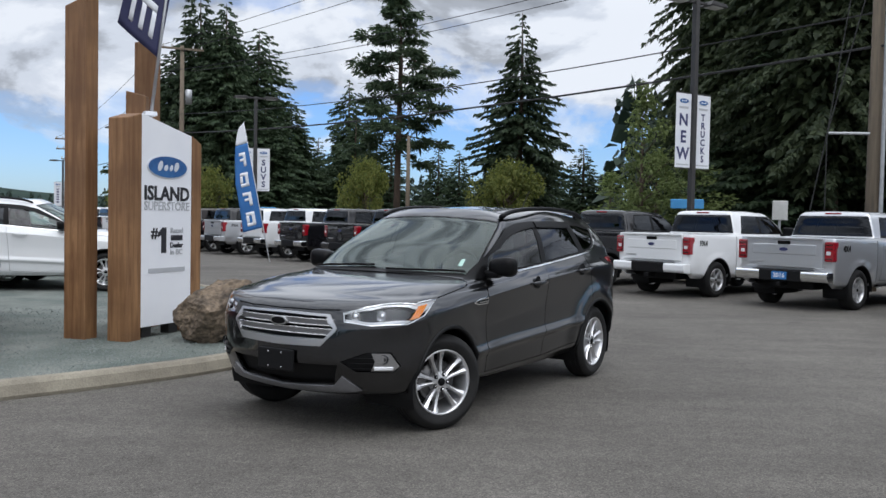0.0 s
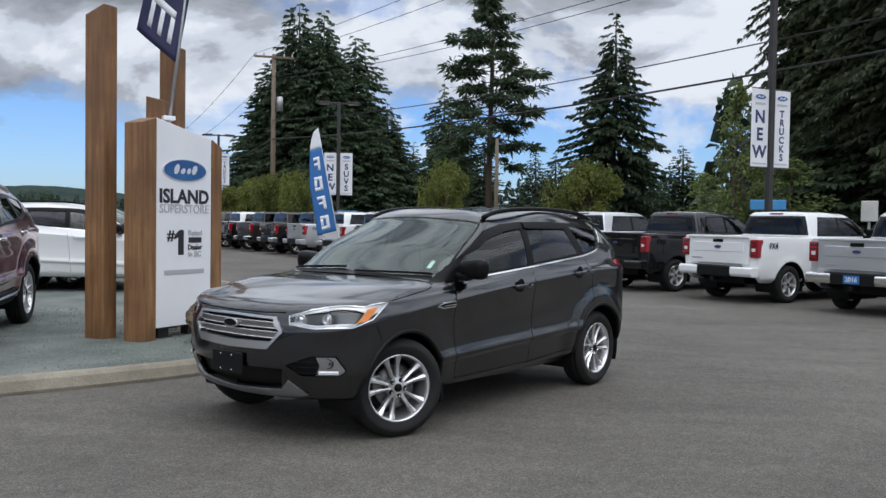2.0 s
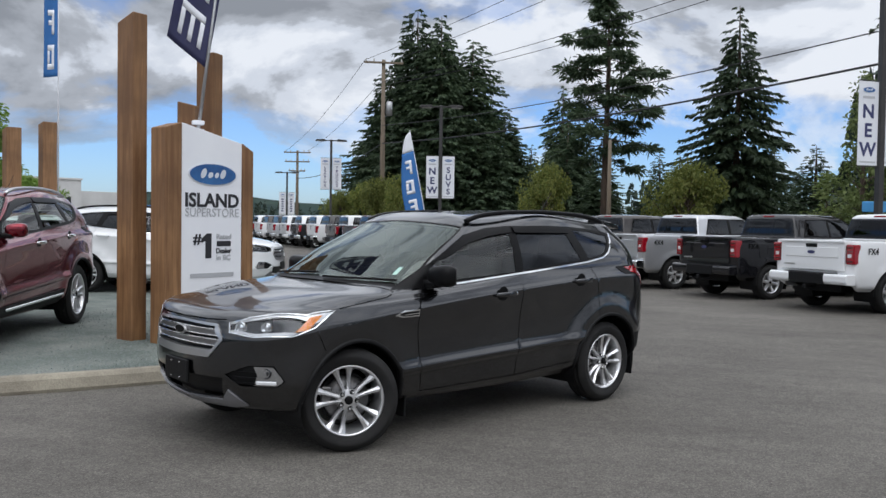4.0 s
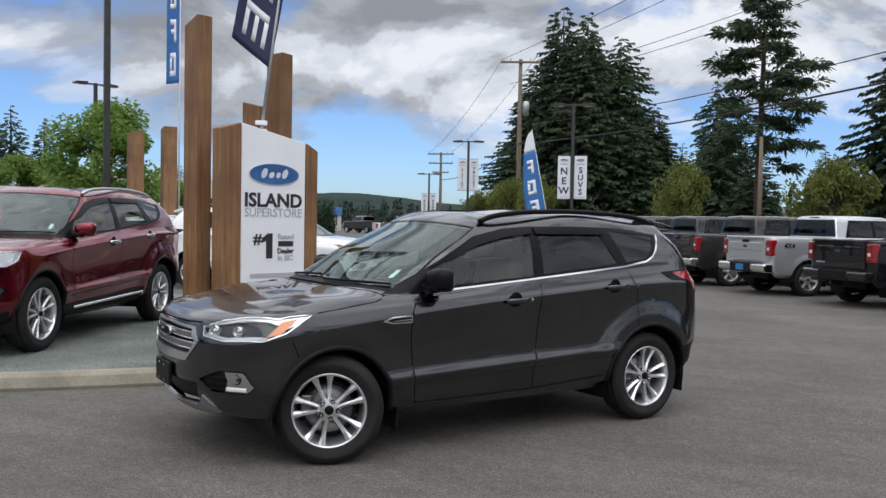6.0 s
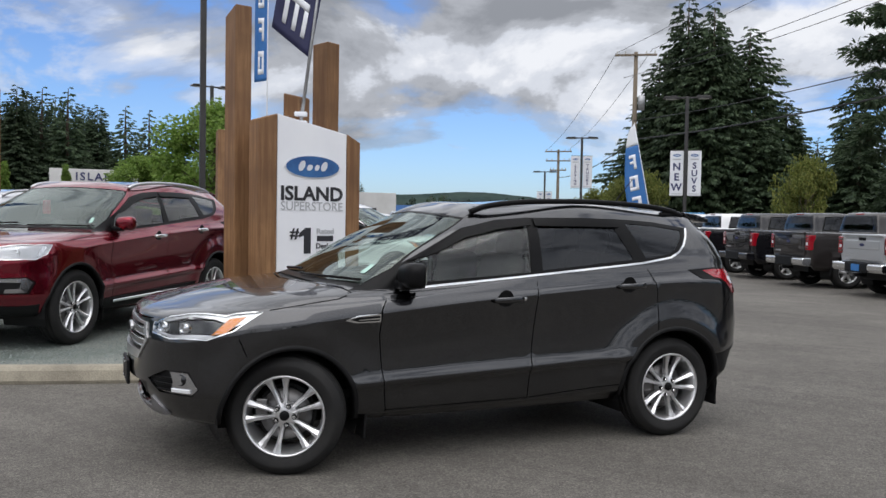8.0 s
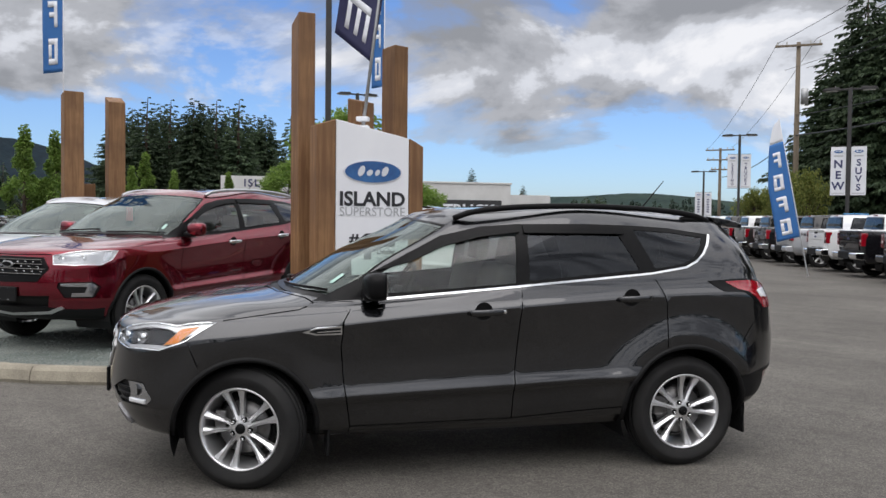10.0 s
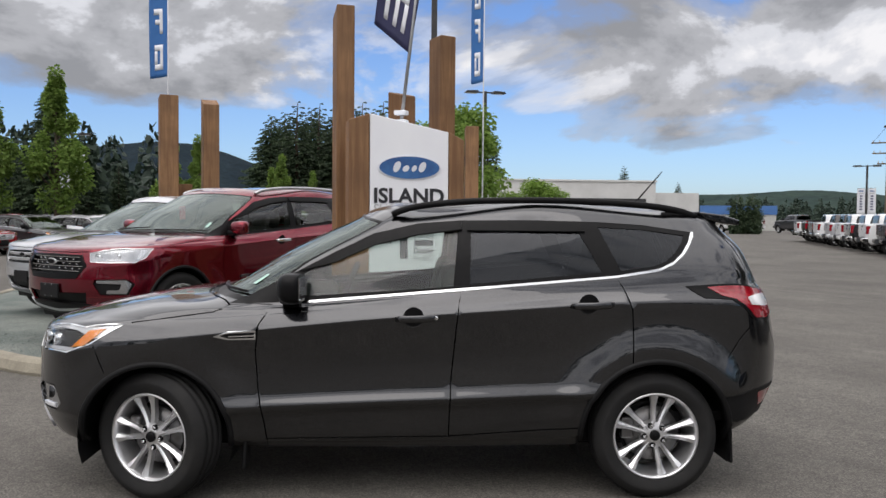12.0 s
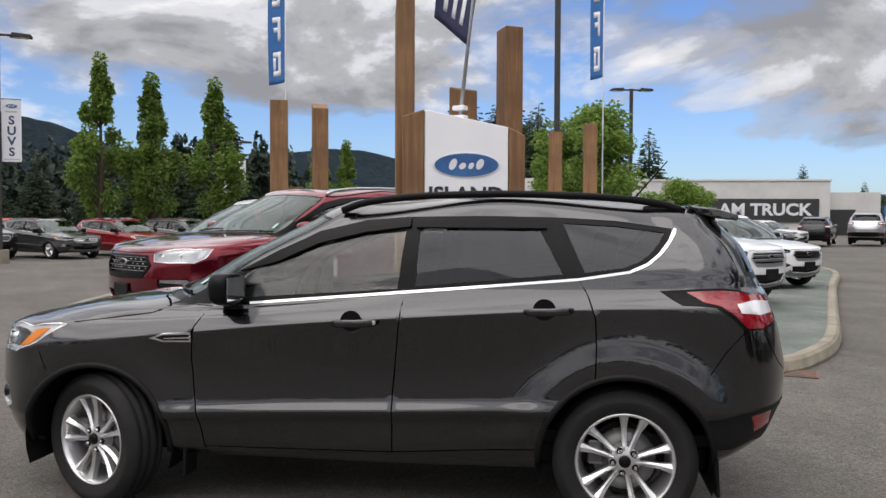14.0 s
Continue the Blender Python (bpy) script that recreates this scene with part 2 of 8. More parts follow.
M = {
    "asphalt": asphalt_material(),
    "gravel": material("gravel", (0.098, 0.118, 0.108), 0.9, second=(0.185, 0.200, 0.182), scale=1.2, bump=1.0, bump_scale=55, fine=0.45, spec=0.25),
    "stone_chip": material("stone_chip", (0.14, 0.16, 0.15), 0.85, vary=0.3),
    "kerb": material("kerb_concrete", (0.30, 0.272, 0.212), 0.9, second=(0.20, 0.178, 0.140), scale=3.0, bump=0.4, bump_scale=70, fine=0.12),
    "wood": wood_material("stained_wood", (0.165, 0.078, 0.031), (0.315, 0.170, 0.076), (0.12, 0.058, 0.025)),
    "sign_white": material("sign_white", (0.82, 0.83, 0.86), 0.35, second=(0.78, 0.79, 0.83), scale=2.0),
    "ink_black": material("ink_black", (0.02, 0.02, 0.025), 0.5),
    "ink_grey": material("ink_grey", (0.42, 0.43, 0.45), 0.5),
    "ink_navy": material("ink_navy", (0.03, 0.035, 0.11), 0.55),
    "logo_blue": material("logo_blue", (0.018, 0.065, 0.21), 0.35, second=(0.04, 0.15, 0.37), scale=2.5),
    "logo_silver": material("logo_silver", (0.72, 0.74, 0.78), 0.3, 0.3),
    "rock": material("rock", (0.185, 0.14, 0.098), 0.9, second=(0.06, 0.046, 0.034), scale=4.5, bump=1.0, bump_scale=20, fine=0.5),
    "pole_dark": material("pole_dark", (0.022, 0.021, 0.022), 0.45, second=(0.035, 0.033, 0.032), scale=4),
    "pole_wood": material("pole_wood", (0.20, 0.16, 0.115), 0.9, second=(0.13, 0.105, 0.08), scale=2.0, stretch=(6, 6, 0.4), bump=0.5, bump_scale=20),
    "galvanised": material("galvanised", (0.45, 0.46, 0.47), 0.45, 0.7, second=(0.35, 0.36, 0.37), scale=8),
    "banner_cloth": material("banner_cloth", (0.72, 0.73, 0.76), 0.7, second=(0.64, 0.66, 0.70), scale=1.5),
    "flag_blue": material("flag_blue", (0.022, 0.115, 0.33), 0.7, second=(0.03, 0.145, 0.40), scale=1.5),
    "flag_navy": material("flag_navy", (0.016, 0.018, 0.062), 0.7, second=(0.024, 0.026, 0.085), scale=3),
    "flag_white": material("flag_white", (0.70, 0.72, 0.76), 0.7),
    "cable": material("cable", (0.015, 0.015, 0.016), 0.6),
    "bark": material("bark", (0.09, 0.062, 0.045), 0.95, second=(0.055, 0.04, 0.03), scale=3, stretch=(3, 3, 0.5), bump=0.8, bump_scale=15),
    "fir_wood": leaf_material("forest_needles", (0.028, 0.043, 0.022), (0.085, 0.108, 0.054), 0.42),
    "fir": leaf_material("fir_needles", (0.026, 0.047, 0.026), (0.076, 0.110, 0.056), 0.38),
    "fir_far": leaf_material("far_needles", (0.014, 0.028, 0.020), (0.030, 0.050, 0.032), 0.15),
    "leaf_alder": leaf_material("alder_leaves", (0.10, 0.14, 0.045), (0.22, 0.27, 0.10), 0.5),
    "leaf": leaf_material("maple_leaves", (0.10, 0.18, 0.03), (0.22, 0.32, 0.075), 0.5),
    "leaf_yellow": leaf_material("scrub_leaves", (0.085, 0.115, 0.025), (0.20, 0.21, 0.055), 0.45),
    # both hill colours carry the bluish haze of distance in their base tones
    "hill": material("hazed_hill_woods", (0.007, 0.014, 0.021), 0.95, second=(0.013, 0.023, 0.029), scale=0.012, detail=12, fine=0.4, bump_scale=0.08, spec=0.05),
    "hazed_hill_green": material("hazed_hill_green", (0.016, 0.030, 0.029), 0.95, second=(0.034, 0.052, 0.042), scale=0.01, detail=12, fine=0.3, bump_scale=0.09, spec=0.05),
    "wall_white": material("wall_white", (0.62, 0.62, 0.61), 0.8, second=(0.54, 0.54, 0.53), scale=0.6),
    "wall_dark": material("wall_dark", (0.03, 0.031, 0.033), 0.6),
    "roof_grey": material("roof_grey", (0.28, 0.27, 0.26), 0.9, second=(0.22, 0.21, 0.21), scale=1),
    "blue_panel": material("blue_panel", (0.05, 0.25, 0.52), 0.5, second=(0.07, 0.30, 0.58), scale=2),
    "blue_wall": material("blue_wall", (0.05, 0.14, 0.36), 0.6, second=(0.06, 0.17, 0.42), scale=1),
    "sign_back": material("sign_back", (0.5, 0.5, 0.48), 0.5, second=(0.42, 0.42, 0.4), scale=3),
    "rust": material("rust_stain", (0.20, 0.10, 0.07), 0.9, second=(0.115, 0.1, 0.09), scale=9, fac=(0.45, 0.6)),
    "lamp_glass": material("lamp_lens", (0.6, 0.6, 0.58), 0.3),
}


# ---- mesh helpers ----
def mesh_object(name, data, mat, smooth=False):
    """data: a bmesh, a mesh, or (verts, faces)."""
    if isinstance(data, bpy.types.Mesh):
        me = data
    elif isinstance(data, bmesh.types.BMesh):
        me = bpy.data.meshes.new(name)
        data.to_mesh(me)
        data.free()
    else:
        me = bpy.data.meshes.new(name)
        me.from_pydata([tuple(map(float, v)) for v in data[0]], [], [tuple(f) for f in data[1]])
    if mat is not None and not me.materials:
        me.materials.append(M[mat] if isinstance(mat, str) else mat)
    if smooth:
        me.polygons.foreach_set("use_smooth", [True] * len(me.polygons))
    return new(name, me)


def part(name, data, mat, parent, label="", smooth=False, at=None):
    ob = mesh_object(name, data, mat, smooth)
    ob.parent = parent
    if at is not None:
        ob.matrix_basis = at
    if label:
        tagged(ob, label)
    return ob


def thing(name, label, category, at=None, group="", kind=""):
    ob = new(name)
    ob.empty_display_size = 0.2
    if at is not None:
        ob.matrix_basis = at
    return tagged(ob, label, category, group, kind)


def box(size, centre=(0, 0, 0), bevel=0.0, seg=2, bm=None, m=None):
    own = bm is None
    bm = bm or bmesh.new()
    mat = Matrix.Translation(centre) @ Matrix.Diagonal((*size, 1))
    if m is not None:
        mat = m @ mat
    r = bmesh.ops.create_cube(bm, size=1, matrix=mat)
    if bevel:
        es = list({e for v in r["verts"] for e in v.link_edges})
        bmesh.ops.bevel(bm, geom=es, offset=bevel, segments=seg, affect="EDGES", profile=0.5)
    return bm


def tube(points, radii, n=10, bm=None, cap=True):
    """A round tube along points, of the given radius or radii."""
    bm = bm or bmesh.new()
    pts = [Vector(p) for p in points]
    if not hasattr(radii, "__len__"):
        radii = [radii] * len(pts)
    rings = []
    for i, p in enumerate(pts):
        d = (pts[min(i + 1, len(pts) - 1)] - pts[max(i - 1, 0)]).normalized()
        ref = Vector((0, 0, 1)) if abs(d.z) < 0.9 else Vector((1, 0, 0))
        s = d.cross(ref).normalized()
        u = s.cross(d)
        rings.append([bm.verts.new(p + radii[i] * (math.cos(2 * math.pi * k / n) * s + math.sin(2 * math.pi * k / n) * u)) for k in range(n)])
    for a_, b_ in zip(rings, rings[1:]):
        for k in range(n):
            bm.faces.new((a_[k], a_[(k + 1) % n], b_[(k + 1) % n], b_[k]))
    if cap:
        bm.faces.new(rings[0][::-1])
        bm.faces.new(rings[-1])
    return bm


def prism(outline, depth, axis="y", bevel=0.0, bm=None, start=0.0):
    """A flat outline of (a, b) pairs pushed along an axis: 'y' takes (x, z), 'z' takes (x, y), 'x' takes (y, z)."""
    bm = bm or bmesh.new()

    def place(p, d):
        return {"y": (p[0], d, p[1]), "z": (p[0], p[1], d), "x": (d, p[0], p[1])}[axis]

    va = [bm.verts.new(place(p, start)) for p in outline]
    vb = [bm.verts.new(place(p, start + depth)) for p in outline]
    fs = [bm.faces.new(va), bm.faces.new(vb[::-1])]
    n = len(outline)
    for i in range(n):
        fs.append(bm.faces.new((va[i], vb[i], vb[(i + 1) % n], va[(i + 1) % n])))
    bmesh.ops.recalc_face_normals(bm, faces=fs)
    if bevel:
        bmesh.ops.bevel(bm, geom=list({e for f in fs for e in f.edges}), offset=bevel, segments=2, affect="EDGES", profile=0.5)
    return bm


def ellipse(cx, cz, rx, rz, n=40):
    return [(cx + rx * math.cos(2 * math.pi * k / n), cz + rz * math.sin(2 * math.pi * k / n)) for k in range(n)]


def text_mesh(body, size, bold=0.0, extrude=0.003, align="CENTER", squeeze=1.0, spacing=1.0, width=0.0, height=0.0):
    """Lettering in the built-in font, in the x, z plane and facing -y."""
    cu = bpy.data.curves.new("lettering", "FONT")
    cu.body, cu.size, cu.extrude, cu.offset, cu.align_x, cu.align_y = body, size, extrude, bold * size, align, "CENTER"
    cu.space_character = spacing
    cu.resolution_u = 3
    ob = bpy.data.objects.new("lettering", cu)
    scene.collection.objects.link(ob)
    me = bpy.data.meshes.new_from_object(ob.evaluated_get(bpy.context.evaluated_depsgraph_get()))
    bpy.data.objects.remove(ob)
    bpy.data.curves.remove(cu)
    me.transform(pose(0, 0, 0, 90, 0, 0) @ Matrix.Diagonal((squeeze, 1, 1, 1)))
    if width:
        xs, zs = [v.co.x for v in me.vertices], [v.co.z for v in me.vertices]
        fx, fz = width / (max(xs) - min(xs)), height / (max(zs) - min(zs))
        me.transform(Matrix.Diagonal((fx, 1, fz, 1)) @ Matrix.Translation((-(max(xs) + min(xs)) / 2, 0, -(max(zs) + min(zs)) / 2)))
    return me


def letters(name, me, mat, parent, at):
    """A line of lettering, each character a part of its own."""
    bm = bmesh.new()
    bm.from_mesh(me)
    left = set(bm.verts)
    while left:
        stack, isle = [left.pop()], []
        while stack:
            v = stack.pop()
            isle.append(v)
            for e_ in v.link_edges:
                o = e_.other_vert(v)
                if o in left:
                    left.remove(o)
                    stack.append(o)
        ids = {v: i for i, v in enumerate(isle)}
        faces = [tuple(ids[v] for v in f.verts) for f in {f for v in isle for f in v.link_faces}]
        part(name, ([v.co for v in isle], faces), mat, parent, at=at)
    bm.free()


def facing(x, y, z, nx, ny):
    """The pose of a panel whose -y side faces (nx, ny)."""
    return pose(x, y, z, 0, 0, math.degrees(math.atan2(ny, nx)) + 90)

# ---- vehicle materials ----
def paint(name, c, metal=0.55, rough=0.28, flake=0.12, gloss=1.5):
    m = material(name, c, rough, metal, coat=1.0, spec=0.2, sheen_coat_rough=0.015, second=tuple(v * (1 + flake) for v in c), scale=300, detail=2)
    m.node_tree.nodes["Principled BSDF"].inputs["Coat IOR"].default_value = gloss
    return m


M.update({
    "paint_grey": paint("paint_dark_grey", (0.0170, 0.0178, 0.0205), 1.0, 0.30, 0.5, 1.72),
    "paint_red": paint("paint_deep_red", (0.160, 0.0045, 0.015), 0.9, 0.22, 0.3),
    "paint_white": paint("paint_white", (0.74, 0.75, 0.76), 0.0, 0.3, 0.0),
    "paint_silver": paint("paint_silver", (0.54, 0.55, 0.57), 0.7, 0.3, 0.1),
    "paint_black": paint("paint_black", (0.008, 0.008, 0.010), 0.2, 0.25, 0.1),
    "paint_brown": paint("paint_dark_brown", (0.028, 0.024, 0.023), 0.4, 0.3, 0.2),
    "paint_blue_grey": paint("paint_steel_blue", (0.16, 0.19, 0.23), 0.6, 0.3, 0.1),
    "paint_bright_red": paint("paint_light_red", (0.20, 0.007, 0.010), 0.0, 0.25, 0.1),
    "paint_charcoal": paint("paint_charcoal", (0.055, 0.056, 0.06), 0.5, 0.3, 0.2),
    "paint_navy": paint("paint_navy", (0.012, 0.018, 0.04), 0.4, 0.28, 0.2),
    "paint_orange": paint("paint_orange", (0.5, 0.09, 0.02), 0.0, 0.3, 0.1),
    "trim_black": material("trim_black", (0.005, 0.005, 0.0055), 0.3, second=(0.007, 0.007, 0.0075), scale=20, spec=0.12),
    "plastic_dark": material("plastic_dark", (0.0075, 0.0075, 0.008), 0.5, spec=0.18, bump=0.1, bump_scale=300),
    "plastic_grey": material("plastic_grey", (0.24, 0.24, 0.25), 0.36, 0.5, second=(0.20, 0.20, 0.21), scale=10),
    "satin_dark": material("satin_dark", (0.27, 0.27, 0.28), 0.30, 0.85),
    "chrome": material("chrome", (0.80, 0.81, 0.82), 0.10, 1.0),
    "satin_silver": material("satin_silver", (0.56, 0.56, 0.57), 0.28, 0.85),
    "alloy": material("alloy", (0.76, 0.76, 0.77), 0.28, 0.85, second=(0.70, 0.70, 0.71), scale=20),
    "steel": material("steel_disc", (0.17, 0.17, 0.175), 0.4, 0.9, second=(0.12, 0.115, 0.11), scale=12),
    "rubber": material("rubber", (0.012, 0.012, 0.0125), 0.75, spec=0.25, second=(0.018, 0.0175, 0.017), scale=9, bump=0.15, bump_scale=120),
    "lens_red": material("lens_red", (0.21, 0.003, 0.009), 0.12, coat=1.0, second=(0.30, 0.006, 0.016), scale=30),
    "lens_deep": material("lens_deep", (0.07, 0.002, 0.004), 0.15, coat=1.0),
    "lens_clear": material("lens_white", (0.75, 0.76, 0.78), 0.15, 0.2, coat=1.0),
    "lens_amber": material("lens_amber", (1.0, 0.34, 0.015), 0.15, coat=1.0),
    "lamp_silver": material("lamp_silver", (0.50, 0.51, 0.53), 0.12, 0.95, coat=1.0),
    "lamp_chrome": material("lamp_chrome", (0.74, 0.75, 0.77), 0.16, 0.7, coat=1.0, bump=0.25, bump_scale=45),
    "lamp_bright": material("lamp_bright", (0.86, 0.87, 0.89), 0.22, 0.35, coat=1.0),
    "lamp_dark": material("lamp_dark", (0.045, 0.047, 0.05), 0.12, 0.9),
    "cloth_seat": material("seat_cloth", (0.045, 0.044, 0.043), 0.85, second=(0.06, 0.058, 0.056), scale=30),
    "headliner": material("headliner", (0.42, 0.41, 0.39), 0.9),
    "sticker": material("sticker", (0.35, 0.55, 0.48), 0.5),
    "plate_blue": material("plate_blue", (0.03, 0.16, 0.42), 0.5),
    "red_tag": material("red_tag", (0.6, 0.05, 0.08), 0.6),
    "glass_front": glass_material("glass_clear", (0.74, 0.82, 0.78), 0.03),
    "glass_shield": glass_material("glass_windshield", (0.56, 0.68, 0.62), 0.065, (0.90, 1.0, 0.96)),
    "glass_dark": glass_material("glass_privacy", (0.10, 0.105, 0.11), 0.0, (0.82, 0.86, 0.92)),
    "glass_lamp": glass_material("glass_lamp", (0.93, 0.94, 0.95), 0.0),
})

# ---- the large structure ----
def smooth01(t):
    t = np.clip(t, 0, 1)
    return t * t * (3 - 2 * t)


def ground_height(x, y):
    """The lot falls by a hand's width towards the truck row."""
    s = 0.594 * x + 0.805 * y
    return -0.10 * smooth01((s - 9) / 6) * (1 - smooth01((s - 27) / 12)) * smooth01((x + 45) / 10)


def ground():
    g = np.concatenate([[-3000, -1000, -300, -120, -70], np.arange(-46, 41, 2.0), [70, 120, 300, 1000, 3000]])
    gy = np.concatenate([[-3000, -1000, -300, -100, -30], np.arange(-10, 91, 2.0), [120, 300, 1000, 3000]])
    nx, ny = len(g), len(gy)
    verts = [(x, y, float(ground_height(x, y))) for x in g for y in gy]
    faces = [(i * ny + j, (i + 1) * ny + j, (i + 1) * ny + j + 1, i * ny + j + 1) for i in range(nx - 1) for j in range(ny - 1)]
    ob = mesh_object("ground", (verts, faces), "asphalt", True)
    tagged(ob, "worn grey asphalt lot that runs to the horizon", "ground", kind="structure")


ISLAND = [(-1.62, 11.0), (-1.66, 12.2), (-1.95, 12.95), (-2.9, 14.3), (-5.8, 17.4), (-8.8, 20.6), (-12.5, 24.6), (-14.5, 25.4), (-16.4, 24.2), (-17.0, 20.0), (-17.0, 13.5),
          (-16.4, 10.0), (-15.2, 8.2), (-13.5, 7.2), (-10.8, 6.05), (-8.6, 5.5), (-6.8, 5.45), (-5.3, 5.68), (-4.3, 6.02), (-3.55, 6.62), (-2.75, 7.45), (-2.2, 8.2), (-1.8, 9.3)]


def smooth_loop(pts, step=0.25):
    """A rounded closed line through the points, at even steps."""
    p = np.array(pts, float)
    n, out = len(p), []
    for i in range(n):
        a_, b_, c_, d_ = p[i - 1], p[i], p[(i + 1) % n], p[(i + 2) % n]
        k = max(2, int(np.linalg.norm(c_ - b_) / step))
        for t in np.arange(k) / k:
            out.append(0.5 * (2 * b_ + (c_ - a_) * t + (2 * a_ - 5 * b_ + 4 * c_ - d_) * t * t + (3 * b_ - a_ - 3 * c_ + d_) * t ** 3))
    return np.array(out)


def island():
    line = smooth_loop(ISLAND)
    n = len(line)
    tang = np.roll(line, -1, 0) - np.roll(line, 1, 0)
    tang /= np.linalg.norm(tang, axis=1)[:, None]
    inn = np.stack([-tang[:, 1], tang[:, 0]], 1)  # the loop runs anticlockwise
    inner = line + inn * 0.16
    bm = bmesh.new()
    vs = [bm.verts.new((x, y, 0.125)) for x, y in inner]
    f = bm.faces.new(vs)
    bmesh.ops.triangulate(bm, faces=[f])
    gravel = mesh_object("gravel_bed", bm, "gravel")
    tagged(gravel, "green-grey crushed gravel bed inside a concrete kerb", "gravel", kind="structure")
    kerb = tagged(new("kerb"), "pale cast concrete kerb with joints around the gravel bed", "kerb", kind="structure")
    sect = [(0.0, -0.02), (-0.015, 0.03), (0.012, 0.115), (0.045, 0.148), (0.135, 0.150), (0.16, 0.135), (0.165, 0.05)]
    run = 12
    for s in range(0, n, run):
        ids = list(range(s, min(s + run, n) + 1))
        verts, faces = [], []
        for j, i in enumerate(ids):
            k = i % n
            shift = 0.004 if j == 0 else (-0.004 if j == len(ids) - 1 else 0)
            base = line[k] + tang[k] * shift
            for o, z in sect:
                verts.append((*(base + inn[k] * o), z))
        m_ = len(sect)
        for j in range(len(ids) - 1):
            for q in range(m_ - 1):
                faces.append((j * m_ + q, j * m_ + q + 1, (j + 1) * m_ + q + 1, (j + 1) * m_ + q))
        faces.append(tuple(range(m_))[::-1])
        faces.append(tuple((len(ids) - 1) * m_ + q for q in range(m_)))
        part("kerb_stone", (verts, faces), "kerb", kerb)
    # loose chippings on the bed near the sign
    rng = np.random.default_rng(5)
    verts, faces = [], []
    while len(faces) < 12000:
        x, y = rng.uniform(-6.5, -1.8), rng.uniform(5.8, 12.0)
        d = np.hypot(*(line - (x, y)).T)
        k = int(np.argmin(d))
        if (np.array((x, y)) - line[k]) @ inn[k] < 0.19:
            continue
        r = rng.uniform(0.008, 0.02)
        o = rng.uniform(0, 6.28)
        b0 = len(verts)
        for q in range(3):
            verts.append((x + r * math.cos(o + q * 2.09), y + r * math.sin(o + q * 2.09), 0.124))
        verts.append((x + rng.uniform(-.5, .5) * r, y + rng.uniform(-.5, .5) * r, 0.125 + r * rng.uniform(0.5, 1.1)))
        faces += [(b0, b0 + 1, b0 + 3), (b0 + 1, b0 + 2, b0 + 3), (b0 + 2, b0, b0 + 3)]
    tagged(mesh_object("gravel_chippings", (verts, faces), M["stone_chip"]), "loose green-grey gravel chippings lying on the bed", "gravel", kind="stuff")


def ridge(name, pts, dist, mat, label, rough=0.06, seed=1):
    """A line of hills at a distance from (azimuth, elevation) pairs in degrees."""
    rng = np.random.default_rng(seed)
    az = np.linspace(pts[0][0], pts[-1][0], 160)
    el = np.interp(az, [p[0] for p in pts], [p[1] for p in pts])
    el = np.convolve(np.pad(el, 4, "edge"), np.ones(9) / 9, "valid")
    verts, faces = [], []
    rows = 9
    for i, (a_, e_) in enumerate(zip(az, el)):
        h = dist * math.tan(radians(e_)) + 1.5
        for r in range(rows):
            f = r / (rows - 1)
            d = dist * (0.72 + 0.28 * f)
            z = h * (f ** 0.8) * (1 + rough * rng.normal() * (0.5 if r == rows - 1 else 1.2) * (0.15 if r == rows - 1 else 0.5)) - 6 * (1 - f)
            verts.append((d * math.sin(radians(a_)), d * math.cos(radians(a_)), z))
    for i in range(len(az) - 1):
        for r in range(rows - 1):
            b0 = i * rows + r
            faces.append((b0, b0 + rows, b0 + rows + 1, b0 + 1))
    tagged(mesh_object(name, (verts, faces), mat, True), label, "hills", kind="structure")


ground()
island()
# no air haze in the scene: the far ridges are tinted blue instead
ridge("backdrop_mountain", [(-125, 2), (-108, 5), (-96, 6.4), (-91.3, 5.7), (-88, 4.3), (-84, 3.2), (-79, 3.9), (-74, 4.6), (-70.7, 4.1), (-67.4, 2.8), (-64.5, 1.4), (-60, 0.6)], 2300, "hill", "forested mountain far behind the lot, its blue haze painted into the dark green", seed=3)
ridge("backdrop_hills", [(-60, 0.5), (-48, 0.95), (-44.2, 1.7), (-40.3, 1.45), (-37, 1.5), (-33.5, 1.8), (-29.7, 1.5), (-27.1, 1.15), (-20, 0.9), (-8, 1.0)], 1500, "hazed_hill_green", "low green wooded hills on the horizon with a painted blue haze tint", seed=4)


# ---- the sign and its timber posts ----
def timber(w, d, h, slope):
    """A square stained post with a slanted sawn top."""
    bm = bmesh.new()
    vs = []
    for z0, lift in ((0, 0), (1, 1)):
        for sx, sy in ((-1, -1), (1, -1), (1, 1), (-1, 1)):
            z = (h + slope * sx / 2) if lift else -0.12
            vs.append(bm.verts.new((sx * w / 2, sy * d / 2, z)))
    for f in ((0, 3, 2, 1), (4, 5, 6, 7), (0, 1, 5, 4), (1, 2, 6, 5), (2, 3, 7, 6), (3, 0, 4, 7)):
        bm.faces.new([vs[i] for i in f])
    bmesh.ops.bevel(bm, geom=list(bm.edges), offset=0.012, segments=2, affect="EDGES", profile=0.5)
    return bm


